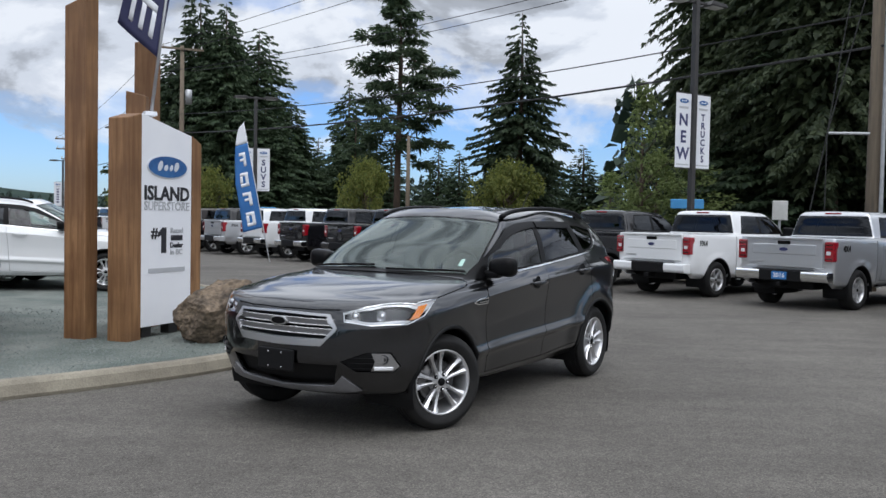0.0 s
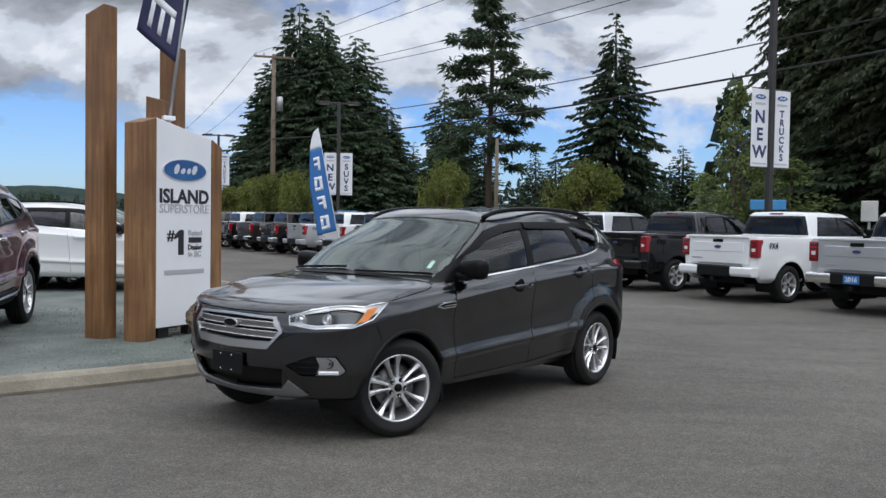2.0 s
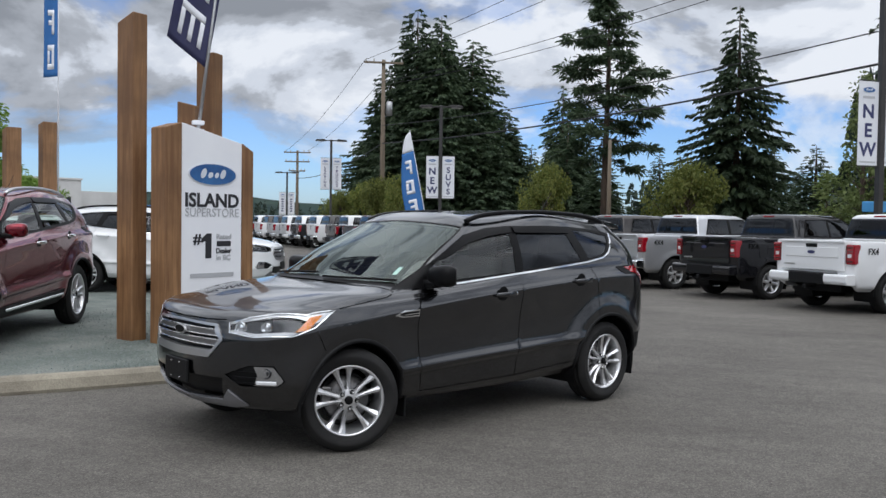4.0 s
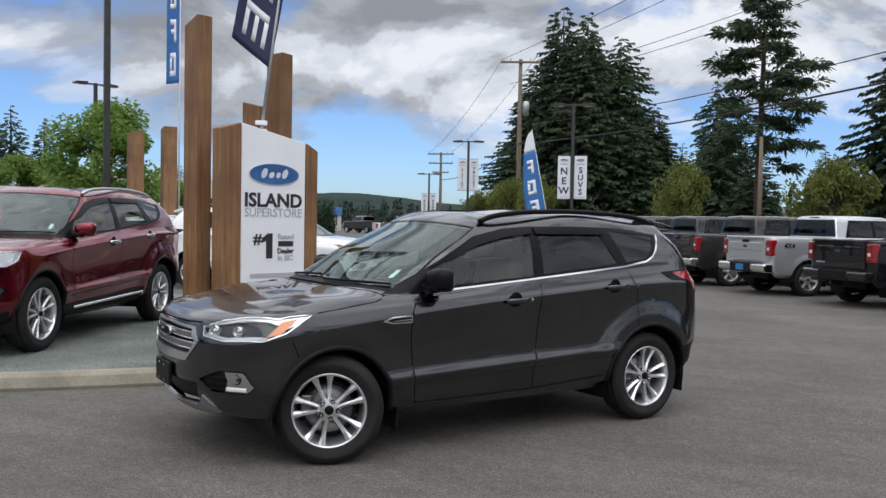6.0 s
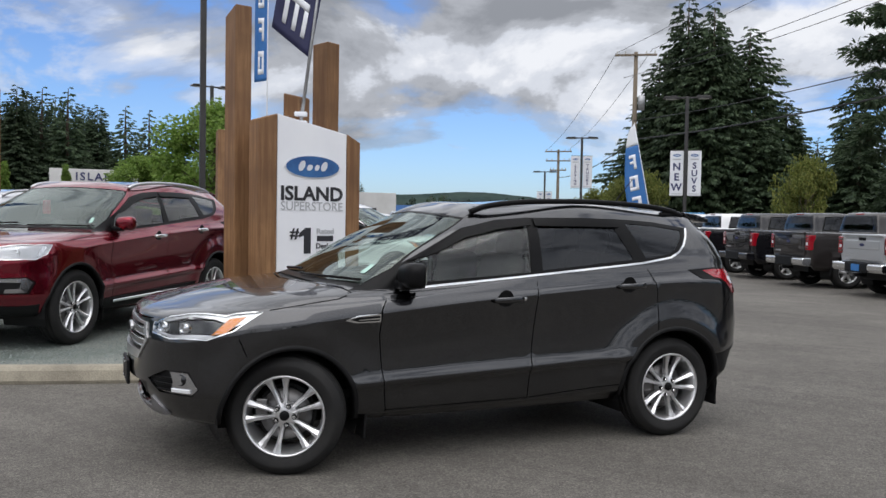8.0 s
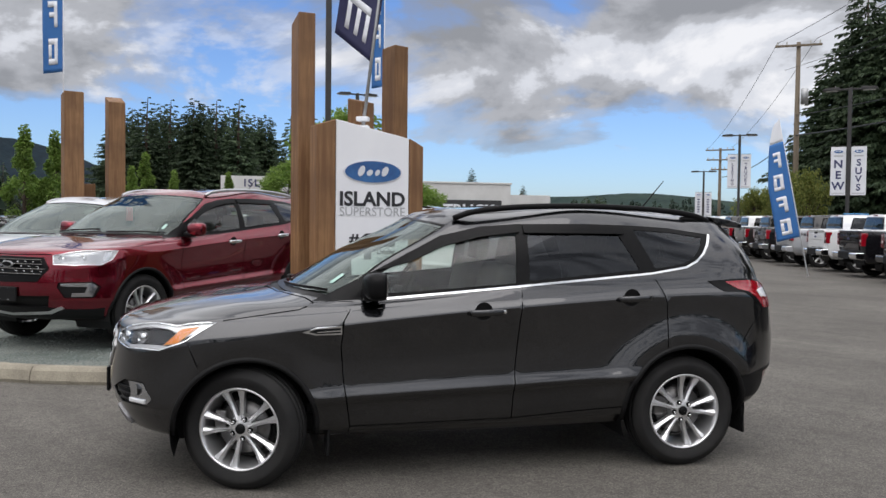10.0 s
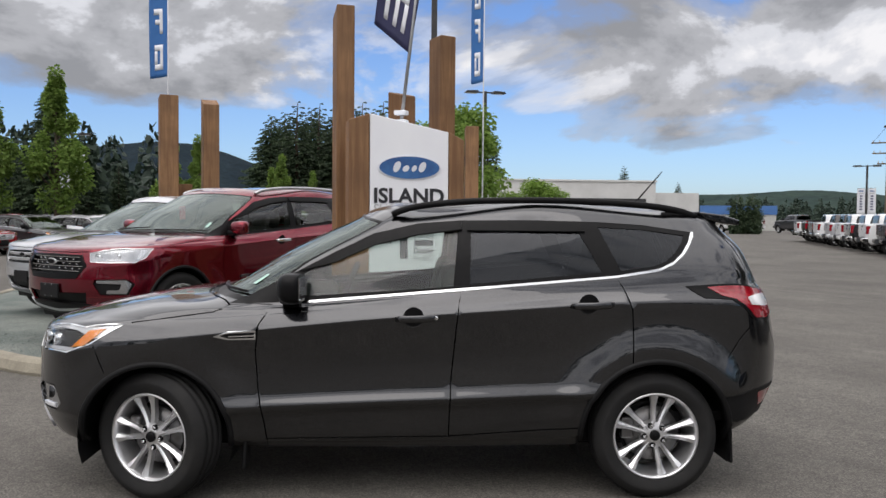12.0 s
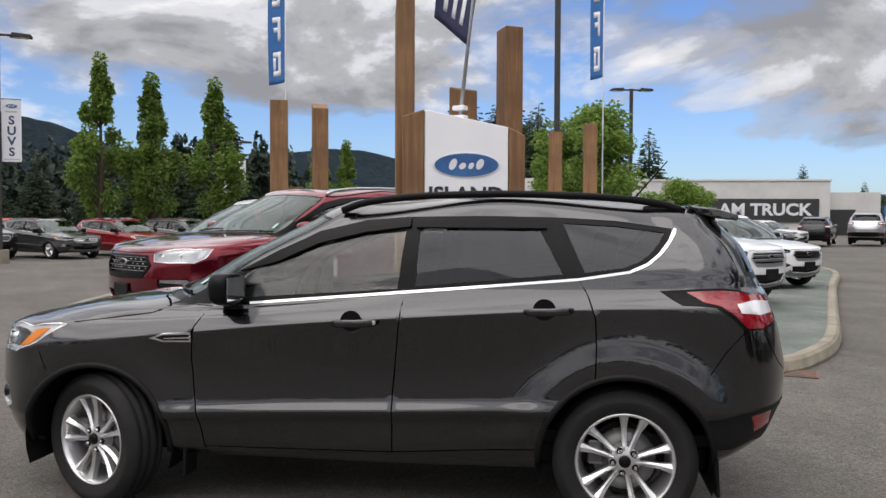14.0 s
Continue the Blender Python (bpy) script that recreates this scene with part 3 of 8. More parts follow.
def logo(parent, w, at):
    """A blue oval badge with a silver rim; its script is a plain silver bar."""
    rim = part("logo_rim", prism(ellipse(0, 0, w / 2, w * 0.19), 0.008, bevel=0.002), "logo_silver", parent, at=at @ pose(0, -0.008, 0))
    part("logo_oval", prism(ellipse(0, 0, w * 0.475, w * 0.172), 0.006), "logo_blue", parent, "blue oval badge", at=at @ pose(0, -0.013, 0))
    for dx, dz, ww, hh in ((-0.2, 0.01, 0.11, 0.17), (-0.06, -0.015, 0.1, 0.1), (0.07, -0.012, 0.08, 0.1), (0.2, 0.012, 0.11, 0.16)):
        o = [(dx * w + ww * w / 2 * math.cos(t) + 0.15 * hh * w * math.sin(t), dz * w + hh * w / 2 * math.sin(t)) for t in np.linspace(0, 6.283, 17)[:-1]]
        part("logo_mark", prism(o, 0.004), "logo_silver", parent, at=at @ pose(0, -0.0165, 0))


# face of the sign runs from F0 to F1 and looks along FN
F0, F1 = Vector((-3.49, 9.206)), Vector((-3.20, 10.012))
FU = (F1 - F0).normalized()
FN = Vector((FU.y, -FU.x))
FW = (F1 - F0).length


def sign():
    s = thing("entrance_sign", "white dealership sign with a blue oval held between stained timber posts", "sign", facing(F0.x, F0.y, 0.125, FN.x, FN.y))
    # local x runs from F0 to F1, -y looks out
    panel = [(0, 0.13), (FW, 0.13), (FW, 2.31), (0, 2.484)]
    part("sign_panel", prism(panel, 0.22, bevel=0.006, start=0.0), "sign_white", s, "white painted sign panel")
    left = timber(0.22, 0.27, 2.45, 0.07)
    part("left_post", left, "wood", s, "stained timber post", at=pose(-0.115, 0.125, 0))
    right = timber(0.17, 0.27, 2.27, -0.09)
    part("right_post", right, "wood", s, "stained timber post", at=pose(FW + 0.09, 0.125, 0))
    part("foot_plate", box((0.16, 0.12, 0.14), (0.2, 0.15, 0.06), 0.006), "pole_dark", s)
    part("foot_plate", box((0.16, 0.12, 0.14), (FW - 0.2, 0.15, 0.06), 0.006), "pole_dark", s)
    cx = FW * 0.5
    logo(s, 0.69, pose(cx, 0, 1.92))

    def words(body, x, z, w, h, mat, bold=0.0):
        letters("letter", text_mesh(body, 0.2, bold, 0.003, width=w, height=h), mat, s, pose(x, -0.004, z))

    words("ISLAND", cx, 1.62, 0.765, 0.165, "ink_black", 0.028)
    words("SUPERSTORE", cx, 1.478, 0.765, 0.098, "ink_grey", 0.0)
    words("#", cx - 0.215, 1.165, 0.115, 0.125, "ink_black", 0.02)
    part("lettering", prism([(-0.04, -0.145), (-0.04, 0.06), (-0.095, 0.035), (-0.095, 0.085), (-0.02, 0.145), (0.045, 0.145), (0.045, -0.145)], 0.006), "ink_black", s, "bold black numeral one", at=pose(cx - 0.06, -0.004, 1.09))
    words("Rated", cx + 0.165, 1.20, 0.215, 0.062, "ink_grey", 0.02)
    part("lettering", box((0.205, 0.005, 0.062), (cx + 0.165, -0.003, 1.115), 0.001), "ink_black", s, "black bar of lettering")
    words("Dealer", cx + 0.165, 1.032, 0.225, 0.062, "ink_black", 0.02)
    words("in BC", cx + 0.16, 0.953, 0.205, 0.062, "ink_grey", 0.02)
    part("lettering", box((0.62, 0.005, 0.05), (cx, -0.003, 0.75), 0.001), "ink_grey", s, "grey bar of small lettering")


def plain_post(x, y, w, h, slope, turn, label, d=0.0):
    p = mesh_object("timber_post", timber(w, d or w, h, slope), "wood")
    p.matrix_basis = pose(x, y, 0.125, 0, 0, turn)
    tagged(p, label, "post", "timber posts")


ground_z = 0.125
sign()
plain_post(-4.175, 9.24, 0.285, 3.68, 0.10, -17, "tall rough stained timber post beside the sign", 0.20)
plain_post(-3.87, 10.365, 0.25, 3.47, 0.02, 0, "tall stained timber post behind the sign", 0.21)
plain_post(-3.75, 9.75, 0.22, 2.76, -0.05, 10, "short stained timber post behind the sign")
plain_post(-11.68, 9.45, 0.33, 3.57, 0.04, -10, "tall stained timber post on the gravel bed")
plain_post(-11.80, 10.28, 0.30, 3.55, -0.12, -10, "tall stained timber post on the gravel bed")
plain_post(-12.25, 9.9, 0.30, 1.95, 0.06, -10, "short stained timber post on the gravel bed")
plain_post(-11.6, 16.3, 0.30, 3.42, 0.05, -30, "tall stained timber post on the gravel bed")
plain_post(-11.9, 15.6, 0.30, 3.24, 0.05, -30, "tall stained timber post on the gravel bed")


def rock():
    bm = bmesh.new()
    bmesh.ops.create_icosphere(bm, subdivisions=5, radius=1)
    rng = np.random.default_rng(8)
    cuts = [(Vector(rng.normal(size=3)).normalized(), rng.uniform(0.62, 0.88)) for _ in range(34)]
    for v in bm.verts:
        p = v.co.normalized()
        r = 1.05
        for d, off in cuts:
            k = p.dot(d)
            if k > 0.05:
                r = min(r, off / k)
        r += 0.06 * noise.noise(p * 3.2 + Vector((3, 1, 8))) + 0.05 * abs(noise.noise(p * 7.5)) + 0.024 * noise.noise(p * 20)
        p = p * r
        v.co = Vector((p.x * 0.52, p.y * 0.42, p.z * (0.45 + 0.10 * p.x) + 0.10 * p.x))
    ob = mesh_object("boulder", bm, "rock")
    ob.matrix_basis = pose(-2.70, 9.27, 0.42, 0, 0, 30)
    tagged(ob, "rough brown boulder on the gravel beside the sign", "boulder")


rock()


# ---- lamps, poles, wires, banners ----
def banner(parent, x, w, h, z, words, first=True):
    b = part("banner", box((w, 0.012, h), (0, 0, 0), 0.004), "banner_cloth", parent, "white cloth banner with navy lettering", at=pose(x, 0, z))
    logo(b, w * 0.62, pose(0, -0.008, h * 0.40))
    part("lettering", box((w * 0.6, 0.004, h * 0.03), (0, -0.009, h * 0.31)), "ink_grey", b)
    part("lettering", box((w * 0.8, 0.004, h * 0.018), (0, -0.009, -h * 0.46)), "ink_grey", b)
    n = max(1, len(words))
    room = h * 0.68
    if not words:  # lettering too small to read
        for k in range(6):
            part("lettering", box((w * 0.34, 0.004, h * 0.055), (0, -0.009, h * (0.2 - k * 0.105))), "ink_navy", b)
    size = min(room / n * 1.12, w * 0.78)
    for i, ch in enumerate(words):
        z_ = h * 0.25 - (i + 0.5) * room / n
        part("lettering", text_mesh(ch, size, 0.03, 0.002), "ink_navy", b, at=pose(0, -0.009, z_))
    part("banner_rod", tube([(-w / 2, 0, h / 2 + 0.02), (w / 2, 0, h / 2 + 0.02)], 0.014, 6), "pole_dark", b)
    part("banner_rod", tube([(-w / 2, 0, -h / 2 - 0.02), (w / 2, 0, -h / 2 - 0.02)], 0.014, 6), "pole_dark", b)


def lamp(x, y, h, face, texts=(), zb=3.9, bh=1.95, turn=0, heads=2, label="dark steel lot lamp with two flat heads"):
    """face: the direction to which the banners look."""
    p = thing("lamp_post", label, "lamp", facing(x, y, 0, *face), "lot lamps")
    part("pole", box((0.15, 0.15, h), (0, 0, h / 2), 0.02), "pole_dark", p)
    part("foot", tube([(0, 0, 0), (0, 0, 0.45)], 0.26, 20), "kerb", p, "round concrete foot")
    for s in (-1, 1)[:heads]:
        arm = part("arm", box((0.5, 0.07, 0.07), (s * 0.3, 0, h - 0.06), 0.01), "pole_dark", p)
        hd = part("lamp_head", prism([(s * 0.35, -0.02), (s * 0.42, 0.10), (s * 0.95, 0.07), (s * 1.02, -0.02)], 0.4, bevel=0.012, start=-0.2), "pole_dark", p, at=pose(0, 0, h - 0.08))
        part("lens", box((0.45, 0.3, 0.02), (s * 0.68, 0, -0.03), 0.005), "lamp_glass", hd)
    for i, t in enumerate(texts):
        banner(p, (-1, 1)[i] * (bh * 0.145 + 0.09), bh * 0.29, bh, zb, t)


cam_at = Vector((2.6, 1.1))


def to_cam(x, y):
    return (cam_at.x - x, cam_at.y - y)


lamp(6.0, 23.2, 7.45, (0.56, -0.83), ("NEW", "TRUCKS"), zb=3.98)
lamp(-9.8, 39.4, 6.95, to_cam(-9.8, 39.4), ("NEW", "SUVS"), zb=3.62)
lamp(-21.2, 52.3, 6.75, to_cam(-21.2, 52.3), ("LEASING", "TRUCKS"), zb=4.55, bh=2.0)
lamp(-32.1, 67.4, 5.6, to_cam(-32.1, 67.4), ("", ""), zb=2.9, bh=1.9)
lamp(-14.6, 17.2, 11.0, (1, -0.6), label="tall dark steel lot lamp on the gravel bed")
lamp(-29.6, 29.9, 7.6, (1, -0.35))
lamp(-25.8, 3.6, 7.25, (1, 0.05), ("", "SUVS"), zb=4.2)
lamp(-47.5, 14.4, 6.0, (1, -0.1), ("", ""), zb=3.9)


def utility_pole(x, y, h, turn, arms=((0.0, 2.4),), label="weathered wooden utility pole with a crossarm", extras=()):
    p = thing("utility_pole", label, "pole", pose(x, y, 0, 0, 0, turn), "utility poles")
    part("pole", tube([(0, 0, -0.2), (0, 0, h * 0.5), (0, 0, h)], [0.17, 0.145, 0.11], 12), "pole_wood", p, smooth=True)
    for dz, w in arms:
        part("crossarm", box((w, 0.1, 0.12), (0, -0.14, h - 0.2 - dz), 0.01), "pole_wood", p)
        for k in (-0.45, -0.25, 0.25, 0.45):
            part("insulator", tube([(k * w, -0.14, h - 0.14 - dz), (k * w, -0.14, h + 0.04 - dz)], [0.05, 0.03], 8), "sign_back", p)
    if "transformer" in extras:
        part("transformer", tube([(0.36, -0.1, h - 3.4), (0.36, -0.1, h - 2.6), (0.36, -0.1, h - 2.55)], [0.2, 0.2, 0.13], 14), "galvanised", p, "grey transformer can", smooth=True)
    if "riser" in extras:
        part("conduit", tube([(0.2, -0.16, 0), (0.2, -0.16, h * 0.8)], 0.05, 8), "galvanised", p, "grey steel conduit")
        part("standoff_arm", tube([(-0.1, -0.2, 3.86), (-1.05, -0.2, 3.90)], 0.035, 8), "galvanised", p)
        part("meter_box", box((0.22, 0.14, 0.5), (0.1, -0.26, 1.6), 0.02), "galvanised", p)
    return p


utility_pole(10.25, 22.05, 12.4, -25, extras=("riser",), label="wooden utility pole with steel conduit and standoff arm")
utility_pole(-17.0, 50.6, 11.4, 25, extras=("transformer",), label="wooden utility pole with crossarm and grey transformer")
utility_pole(-36.2, 77.5, 8.3, 20, ((0, 2.6), (0.9, 2.4), (1.8, 1.6)), label="far wooden utility pole with three crossarms")
utility_pole(-4.3, 60.6, 7.3, 0, (), label="plain wooden pole in front of the pine")


def wire(a_, b_, sag, r=0.014, label="black overhead cable between utility poles"):
    a_, b_ = Vector(a_), Vector(b_)
    pts = [a_.lerp(b_, t) - Vector((0, 0, 4 * sag * t * (1 - t))) for t in np.linspace(0, 1, 21)]
    ob = mesh_object("overhead_cable", tube(pts, r, 5), "cable")
    tagged(ob, label, "cable", "overhead cables")


wire((10.25, 21.95, 6.05), (-17, 50.5, 6.3), 0.45, 0.035, "thick black overhead cable bundle between poles")
wire((10.25, 21.95, 6.9), (-17, 50.5, 7.4), 0.5, 0.02)
wire((10.2, 21.5, 9.4), (-17.6, 50.3, 9.9), 0.5)
wire((10.9, 21.6, 9.4), (-16.4, 50.3, 9.9), 0.62)
wire((9.6, 21.5, 12.3), (-18.1, 50.3, 11.4), 0.4)
wire((11.6, 21.5, 12.3), (-15.9, 50.3, 11.4), 0.4)
wire((-17, 50.5, 6.3), (-36.2, 77.3, 5.6), 0.6, 0.03, "thick black overhead cable bundle between poles")
wire((-18.1, 50.3, 11.4), (-37.4, 77.2, 8.2), 0.6)
wire((-15.9, 50.3, 11.4), (-35.0, 77.2, 8.2), 0.6)
wire((10.25, 21.95, 6.05), (40, 2, 6.4), 0.4, 0.035, "thick black overhead cable bundle between poles")
wire((9.6, 21.5, 12.3), (40, 2, 12.4), 0.4)
GUY = (9.19, 22.35, 3.88)
wire((10.25, 22.05, 12.2), GUY, 0.0, 0.014, "steel guy wire of a utility pole")
wire((10.25, 22.05, 8.6), GUY, 0.0, 0.014, "steel guy wire of a utility pole")
wire(GUY, (GUY[0], GUY[1], 0.0), 0.0, 0.014, "steel guy wire of a utility pole")
wire(GUY, (8.55, 22.6, 0.0), 0.0, 0.014, "steel guy wire of a utility pole")


# ---- buildings ----
def truck_centre():
    a_, b_ = Vector((-68, 41.5)), Vector((-53.4, 67.8))
    u = (b_ - a_).normalized()
    n = Vector((u.y, -u.x))
    L_ = (b_ - a_).length
    s = thing("dealership_building", "long white flat-roofed dealership building with a black sign band", "building", facing(a_.x, a_.y, 0, n.x, n.y))
    part("wall", box((L_ - 2.4, 12, 4.9), (L_ / 2 + 1.2, 6.0, 2.45), 0.02), "wall_white", s, "white clad wall")
    part("parapet", box((L_ - 2.2, 12.2, 0.18), (L_ / 2 + 1.2, 6.0, 4.99), 0.02), "wall_white", s)
    part("sign_band", box((10.6, 0.16, 2.1), (23.8, -0.08, 2.27), 0.01), "wall_dark", s, "black sign band")
    letters("letter", text_mesh("AM TRUCK", 1.15, 0.03, 0.02, width=8.2, height=1.12), "flag_white", s, pose(24.4, -0.18, 2.36))
    part("fascia", box((9.0, 0.3, 1.35), (6.7, -0.15, 4.5), 0.02), "wall_white", s, "white raised sign fascia")
    letters("letter", text_mesh("ISLAND", 0.95, 0.02, 0.02, spacing=1.3), "ink_navy", s, pose(6.2, -0.32, 4.5))
    for i in range(5):
        w = part("window", box((1.9, 0.06, 1.7), (3.9 + i * 2.3, -0.03, 1.15), 0.01), "wall_dark", s, "dark shop window")
        part("window_frame", box((2.05, 0.1, 0.08), (3.9 + i * 2.3, -0.05, 2.05), 0.01), "galvanised", w)
    part("annex", box((5.4, 9, 4.0), (L_ + 2.72, 7.5, 2.0), 0.02), "wall_white", s, "lower white wing")
    part("door", box((2.4, 0.08, 2.4), (L_ + 2.0, 2.96, 1.2), 0.01), "wall_dark", s, "dark glazed door")


truck_centre()


def roadside_board(x, y, w, h, z, mat, label):
    s = thing("sign_board", label, "sign", facing(x, y, 0, *to_cam(x, y)))
    part("board", box((w, 0.05, h), (0, 0, z), 0.02), mat, s)
    part("post", tube([(0, 0.05, 0), (0, 0.05, z)], 0.035, 8), "galvanised", s)


roadside_board(6.5, 25.6, 0.95, 0.28, 2.10, "blue_panel", "small light blue sign board behind the trucks")
roadside_board(9.0, 25.0, 0.42, 0.56, 1.95, "sign_back", "back of a pale square sign board on a post")
roadside_board(-9.0, 38.2, 0.9, 0.3, 1.75, "blue_panel", "small light blue sign board behind the trucks")


def drain():
    d = thing("drain_grate", "rusty iron drain grate set in the asphalt beside the kerb", "grate", pose(-1.60, 12.40, 0.004, 0, 0, -45))
    part("frame", box((0.36, 0.30, 0.012), (0, 0, 0), 0.003), "rust", d)
    for k in range(6):
        part("bar", box((0.03, 0.26, 0.01), (-0.14 + k * 0.056, 0, 0.008), 0.002), "rust", d)


drain()


def blue_store():
    s = thing("blue_building", "far low building with a blue metal upper wall and beige base", "building", facing(-69, 93, 0, 0.62, -0.78))
    part("wall", box((9, 8, 2.0), (4.5, 4, 1.0), 0.02), "sign_back", s, "beige lower wall")
    part("fascia", box((9.2, 8.2, 1.1), (4.5, 4, 2.55), 0.02), "blue_wall", s, "blue metal upper wall")
    for i in range(2):
        part("window", box((2.2, 0.1, 0.9), (2.4 + i * 4.0, -0.02, 1.2), 0.02), "wall_dark", s)


blue_store()

# ---- trees ----
def frond_mesh(starts, dirs, lengths, widths, droop):
    """Many small bent leaf strips as one mesh: verts and faces."""
    n = len(starts)
    d = dirs / np.linalg.norm(dirs, axis=1)[:, None]
    rng = np.random.default_rng(int(n))
    ref = rng.normal(size=(n, 3))
    side = np.cross(d, ref)
    side /= np.linalg.norm(side, axis=1)[:, None] + 1e-9
    mid = starts + d * lengths[:, None] * 0.55
    end = starts + d * lengths[:, None]
    end[:, 2] -= droop * lengths
    w = widths[:, None]
    V = np.stack([starts - side * w * 0.25, starts + side * w * 0.25, mid + side * w * 0.5, mid - side * w * 0.5, end], 1).reshape(-1, 3)
    b0 = np.arange(n) * 5
    F = [(b, b + 1, b + 2, b + 3) for b in b0] + [(b + 3, b + 2, b + 4) for b in b0]
    return V, F


def conifer(seed, h, radius, bare=0.06, limbs=330, frond=0.6, shape=0.85, ragged=0.3, dense=0.24, droop=0.24, core=1800):
    """Trunk and crown meshes of a fir: drooping limbs at every height hung with sprays of needles, darker and closed at the core."""
    rng = np.random.default_rng(seed)
    trunk = tube([(0, 0, -0.3), (0, 0, h * 0.3), (0.1, 0, h * 0.7), (0.0, 0, h * 0.975)], [h * 0.014, h * 0.011, h * 0.006, 0.02], 8)
    S, D, Ln, W = [], [], [], []

    def reach(f):
        return radius * ((1 - f) ** shape) * np.minimum(1.0, 0.5 + 3.0 * f) + 0.12

    lobes = rng.uniform(-1, 1, (9, 2))
    for k in range(limbs):
        f = 1 - (1 - (k + rng.random()) / limbs * 0.9995) ** 0.6
        az = k * 2.39996 + rng.normal(0, 0.35)
        uneven = 1 + 0.16 * sum(a_ * math.sin((i_ % 3 + 1) * az + 7 * b_ + 9 * f) for i_, (a_, b_) in enumerate(lobes)) / 2.2
        r = float(reach(f)) * uneven * rng.uniform(1 - ragged * 1.2, 1 + ragged * 0.5)
        z0 = h * (bare + (1 - bare) * f) + 0.10 * r
        m = max(3, int(r / dense))
        ts = (np.arange(m) + rng.random(m)) / m
        ts = 0.12 + 0.88 * ts ** 0.75
        rr = r * ts
        zz = z0 - droop * rr * (0.5 + 0.9 * ts) + 0.12 * rr * ts ** 3
        px, py = np.cos(az) * rr, np.sin(az) * rr
        for side in (-1, 1, 0):
            a2 = az + side * rng.uniform(0.45, 1.1, m) + rng.normal(0, 0.2, m)
            S.append(np.stack([px, py, zz], 1))
            D.append(np.stack([np.cos(a2), np.sin(a2), rng.uniform(-0.75, 0.0, m)], 1))
            Ln.append(frond * rng.uniform(0.55, 1.25, m) * (0.45 + 0.55 * min(1, r / 2.0)) * (1.15 - 0.5 * ts))
            W.append(rng.uniform(0.20, 0.38, m) * frond)
    f = 1 - np.sqrt(1 - rng.random(core) * 0.98)
    az, q = rng.uniform(0, 6.283, core), rng.random(core) ** 0.6 * 0.62
    rr = reach(f) * q
    S.append(np.stack([np.cos(az) * rr, np.sin(az) * rr, h * (bare + (1 - bare) * f) - droop * rr], 1))
    D.append(np.stack([np.cos(az), np.sin(az), rng.uniform(-1.1, 0.2, core)], 1))
    Ln.append(frond * rng.uniform(0.8, 1.7, core) * (0.4 + 0.6 * (1 - f)))
    W.append(frond * rng.uniform(0.5, 0.95, core) * (0.4 + 0.6 * (1 - f)))
    V, F = frond_mesh(np.concatenate(S), np.concatenate(D), np.concatenate(Ln), np.concatenate(W), 0.3)
    return trunk, (V, F)


def pine(seed, h, radius, bare=0.3, limbs=64):
    """Trunk with bare limbs, and open, clumped foliage towards the limb ends."""
    rng = np.random.default_rng(seed)
    bm = tube([(0, 0, -0.3), (0.05, 0, h * 0.3), (0.18, 0.1, h * 0.7), (0.1, 0, h)], [h * 0.015, h * 0.0125, h * 0.008, 0.03], 9)
    S, D, Ln, W = [], [], [], []
    for k in range(limbs):
        f = (k + rng.random()) / limbs
        az = k * 2.39996 + rng.normal(0, 0.5)
        r = radius * (0.62 + 0.5 * math.sin(math.pi * min(1.0, f * 0.95 + 0.12))) * (1 - f ** 3.5 * 0.72) * rng.uniform(0.4, 1.12)
        z0 = h * (bare + (0.985 - bare) * f)
        slope = rng.uniform(-0.24, 0.12) + 0.25 * f
        pts = [Vector((math.cos(az) * r * t, math.sin(az) * r * t, z0 + slope * r * t - 0.16 * r * t * t)) for t in (0, 0.5, 1.0)]
        tube(pts, [0.075 * (1 - 0.6 * f), 0.05 * (1 - 0.6 * f), 0.012], 5, bm, False)
        for c in range(int(3 + 4 * r / radius)):
            t = rng.uniform(0.30, 1.02)
            p = pts[0].lerp(pts[2], t)
            a2 = rng.uniform(0, 6.283)
            spread = rng.uniform(0.35, 0.85) * (0.5 + 0.5 * r / radius)
            m = 46
            d = rng.normal(size=(m, 3)) * (1, 1, 0.42)
            S.append(np.array(p) + np.array((math.cos(a2), math.sin(a2), 0)) * spread * 0.7 + d * spread * 0.5)
            D.append(d + np.array((math.cos(az), math.sin(az), -0.25)) * 0.6)
            Ln.append(rng.uniform(0.3, 0.75, m))
            W.append(rng.uniform(0.10, 0.22, m))
    V, F = frond_mesh(np.concatenate(S), np.concatenate(D), np.concatenate(Ln), np.concatenate(W), 0.2)
    return bm, (V, F)


def tree_thing(name, label, trunk, crown, leaf, group):
    t = thing(name, label, "tree", pose(0, 0, 0), group)
    part("trunk", trunk, "bark", t, smooth=True)
    part("crown", crown, leaf, t)
    return t


def put(tree, x, y, h_scale=1.0, w_scale=None, turn=0.0):
    w_scale = w_scale or h_scale
    return pose(x, y, 0, 0, 0, turn) @ Matrix.Diagonal((w_scale, w_scale, h_scale, 1))


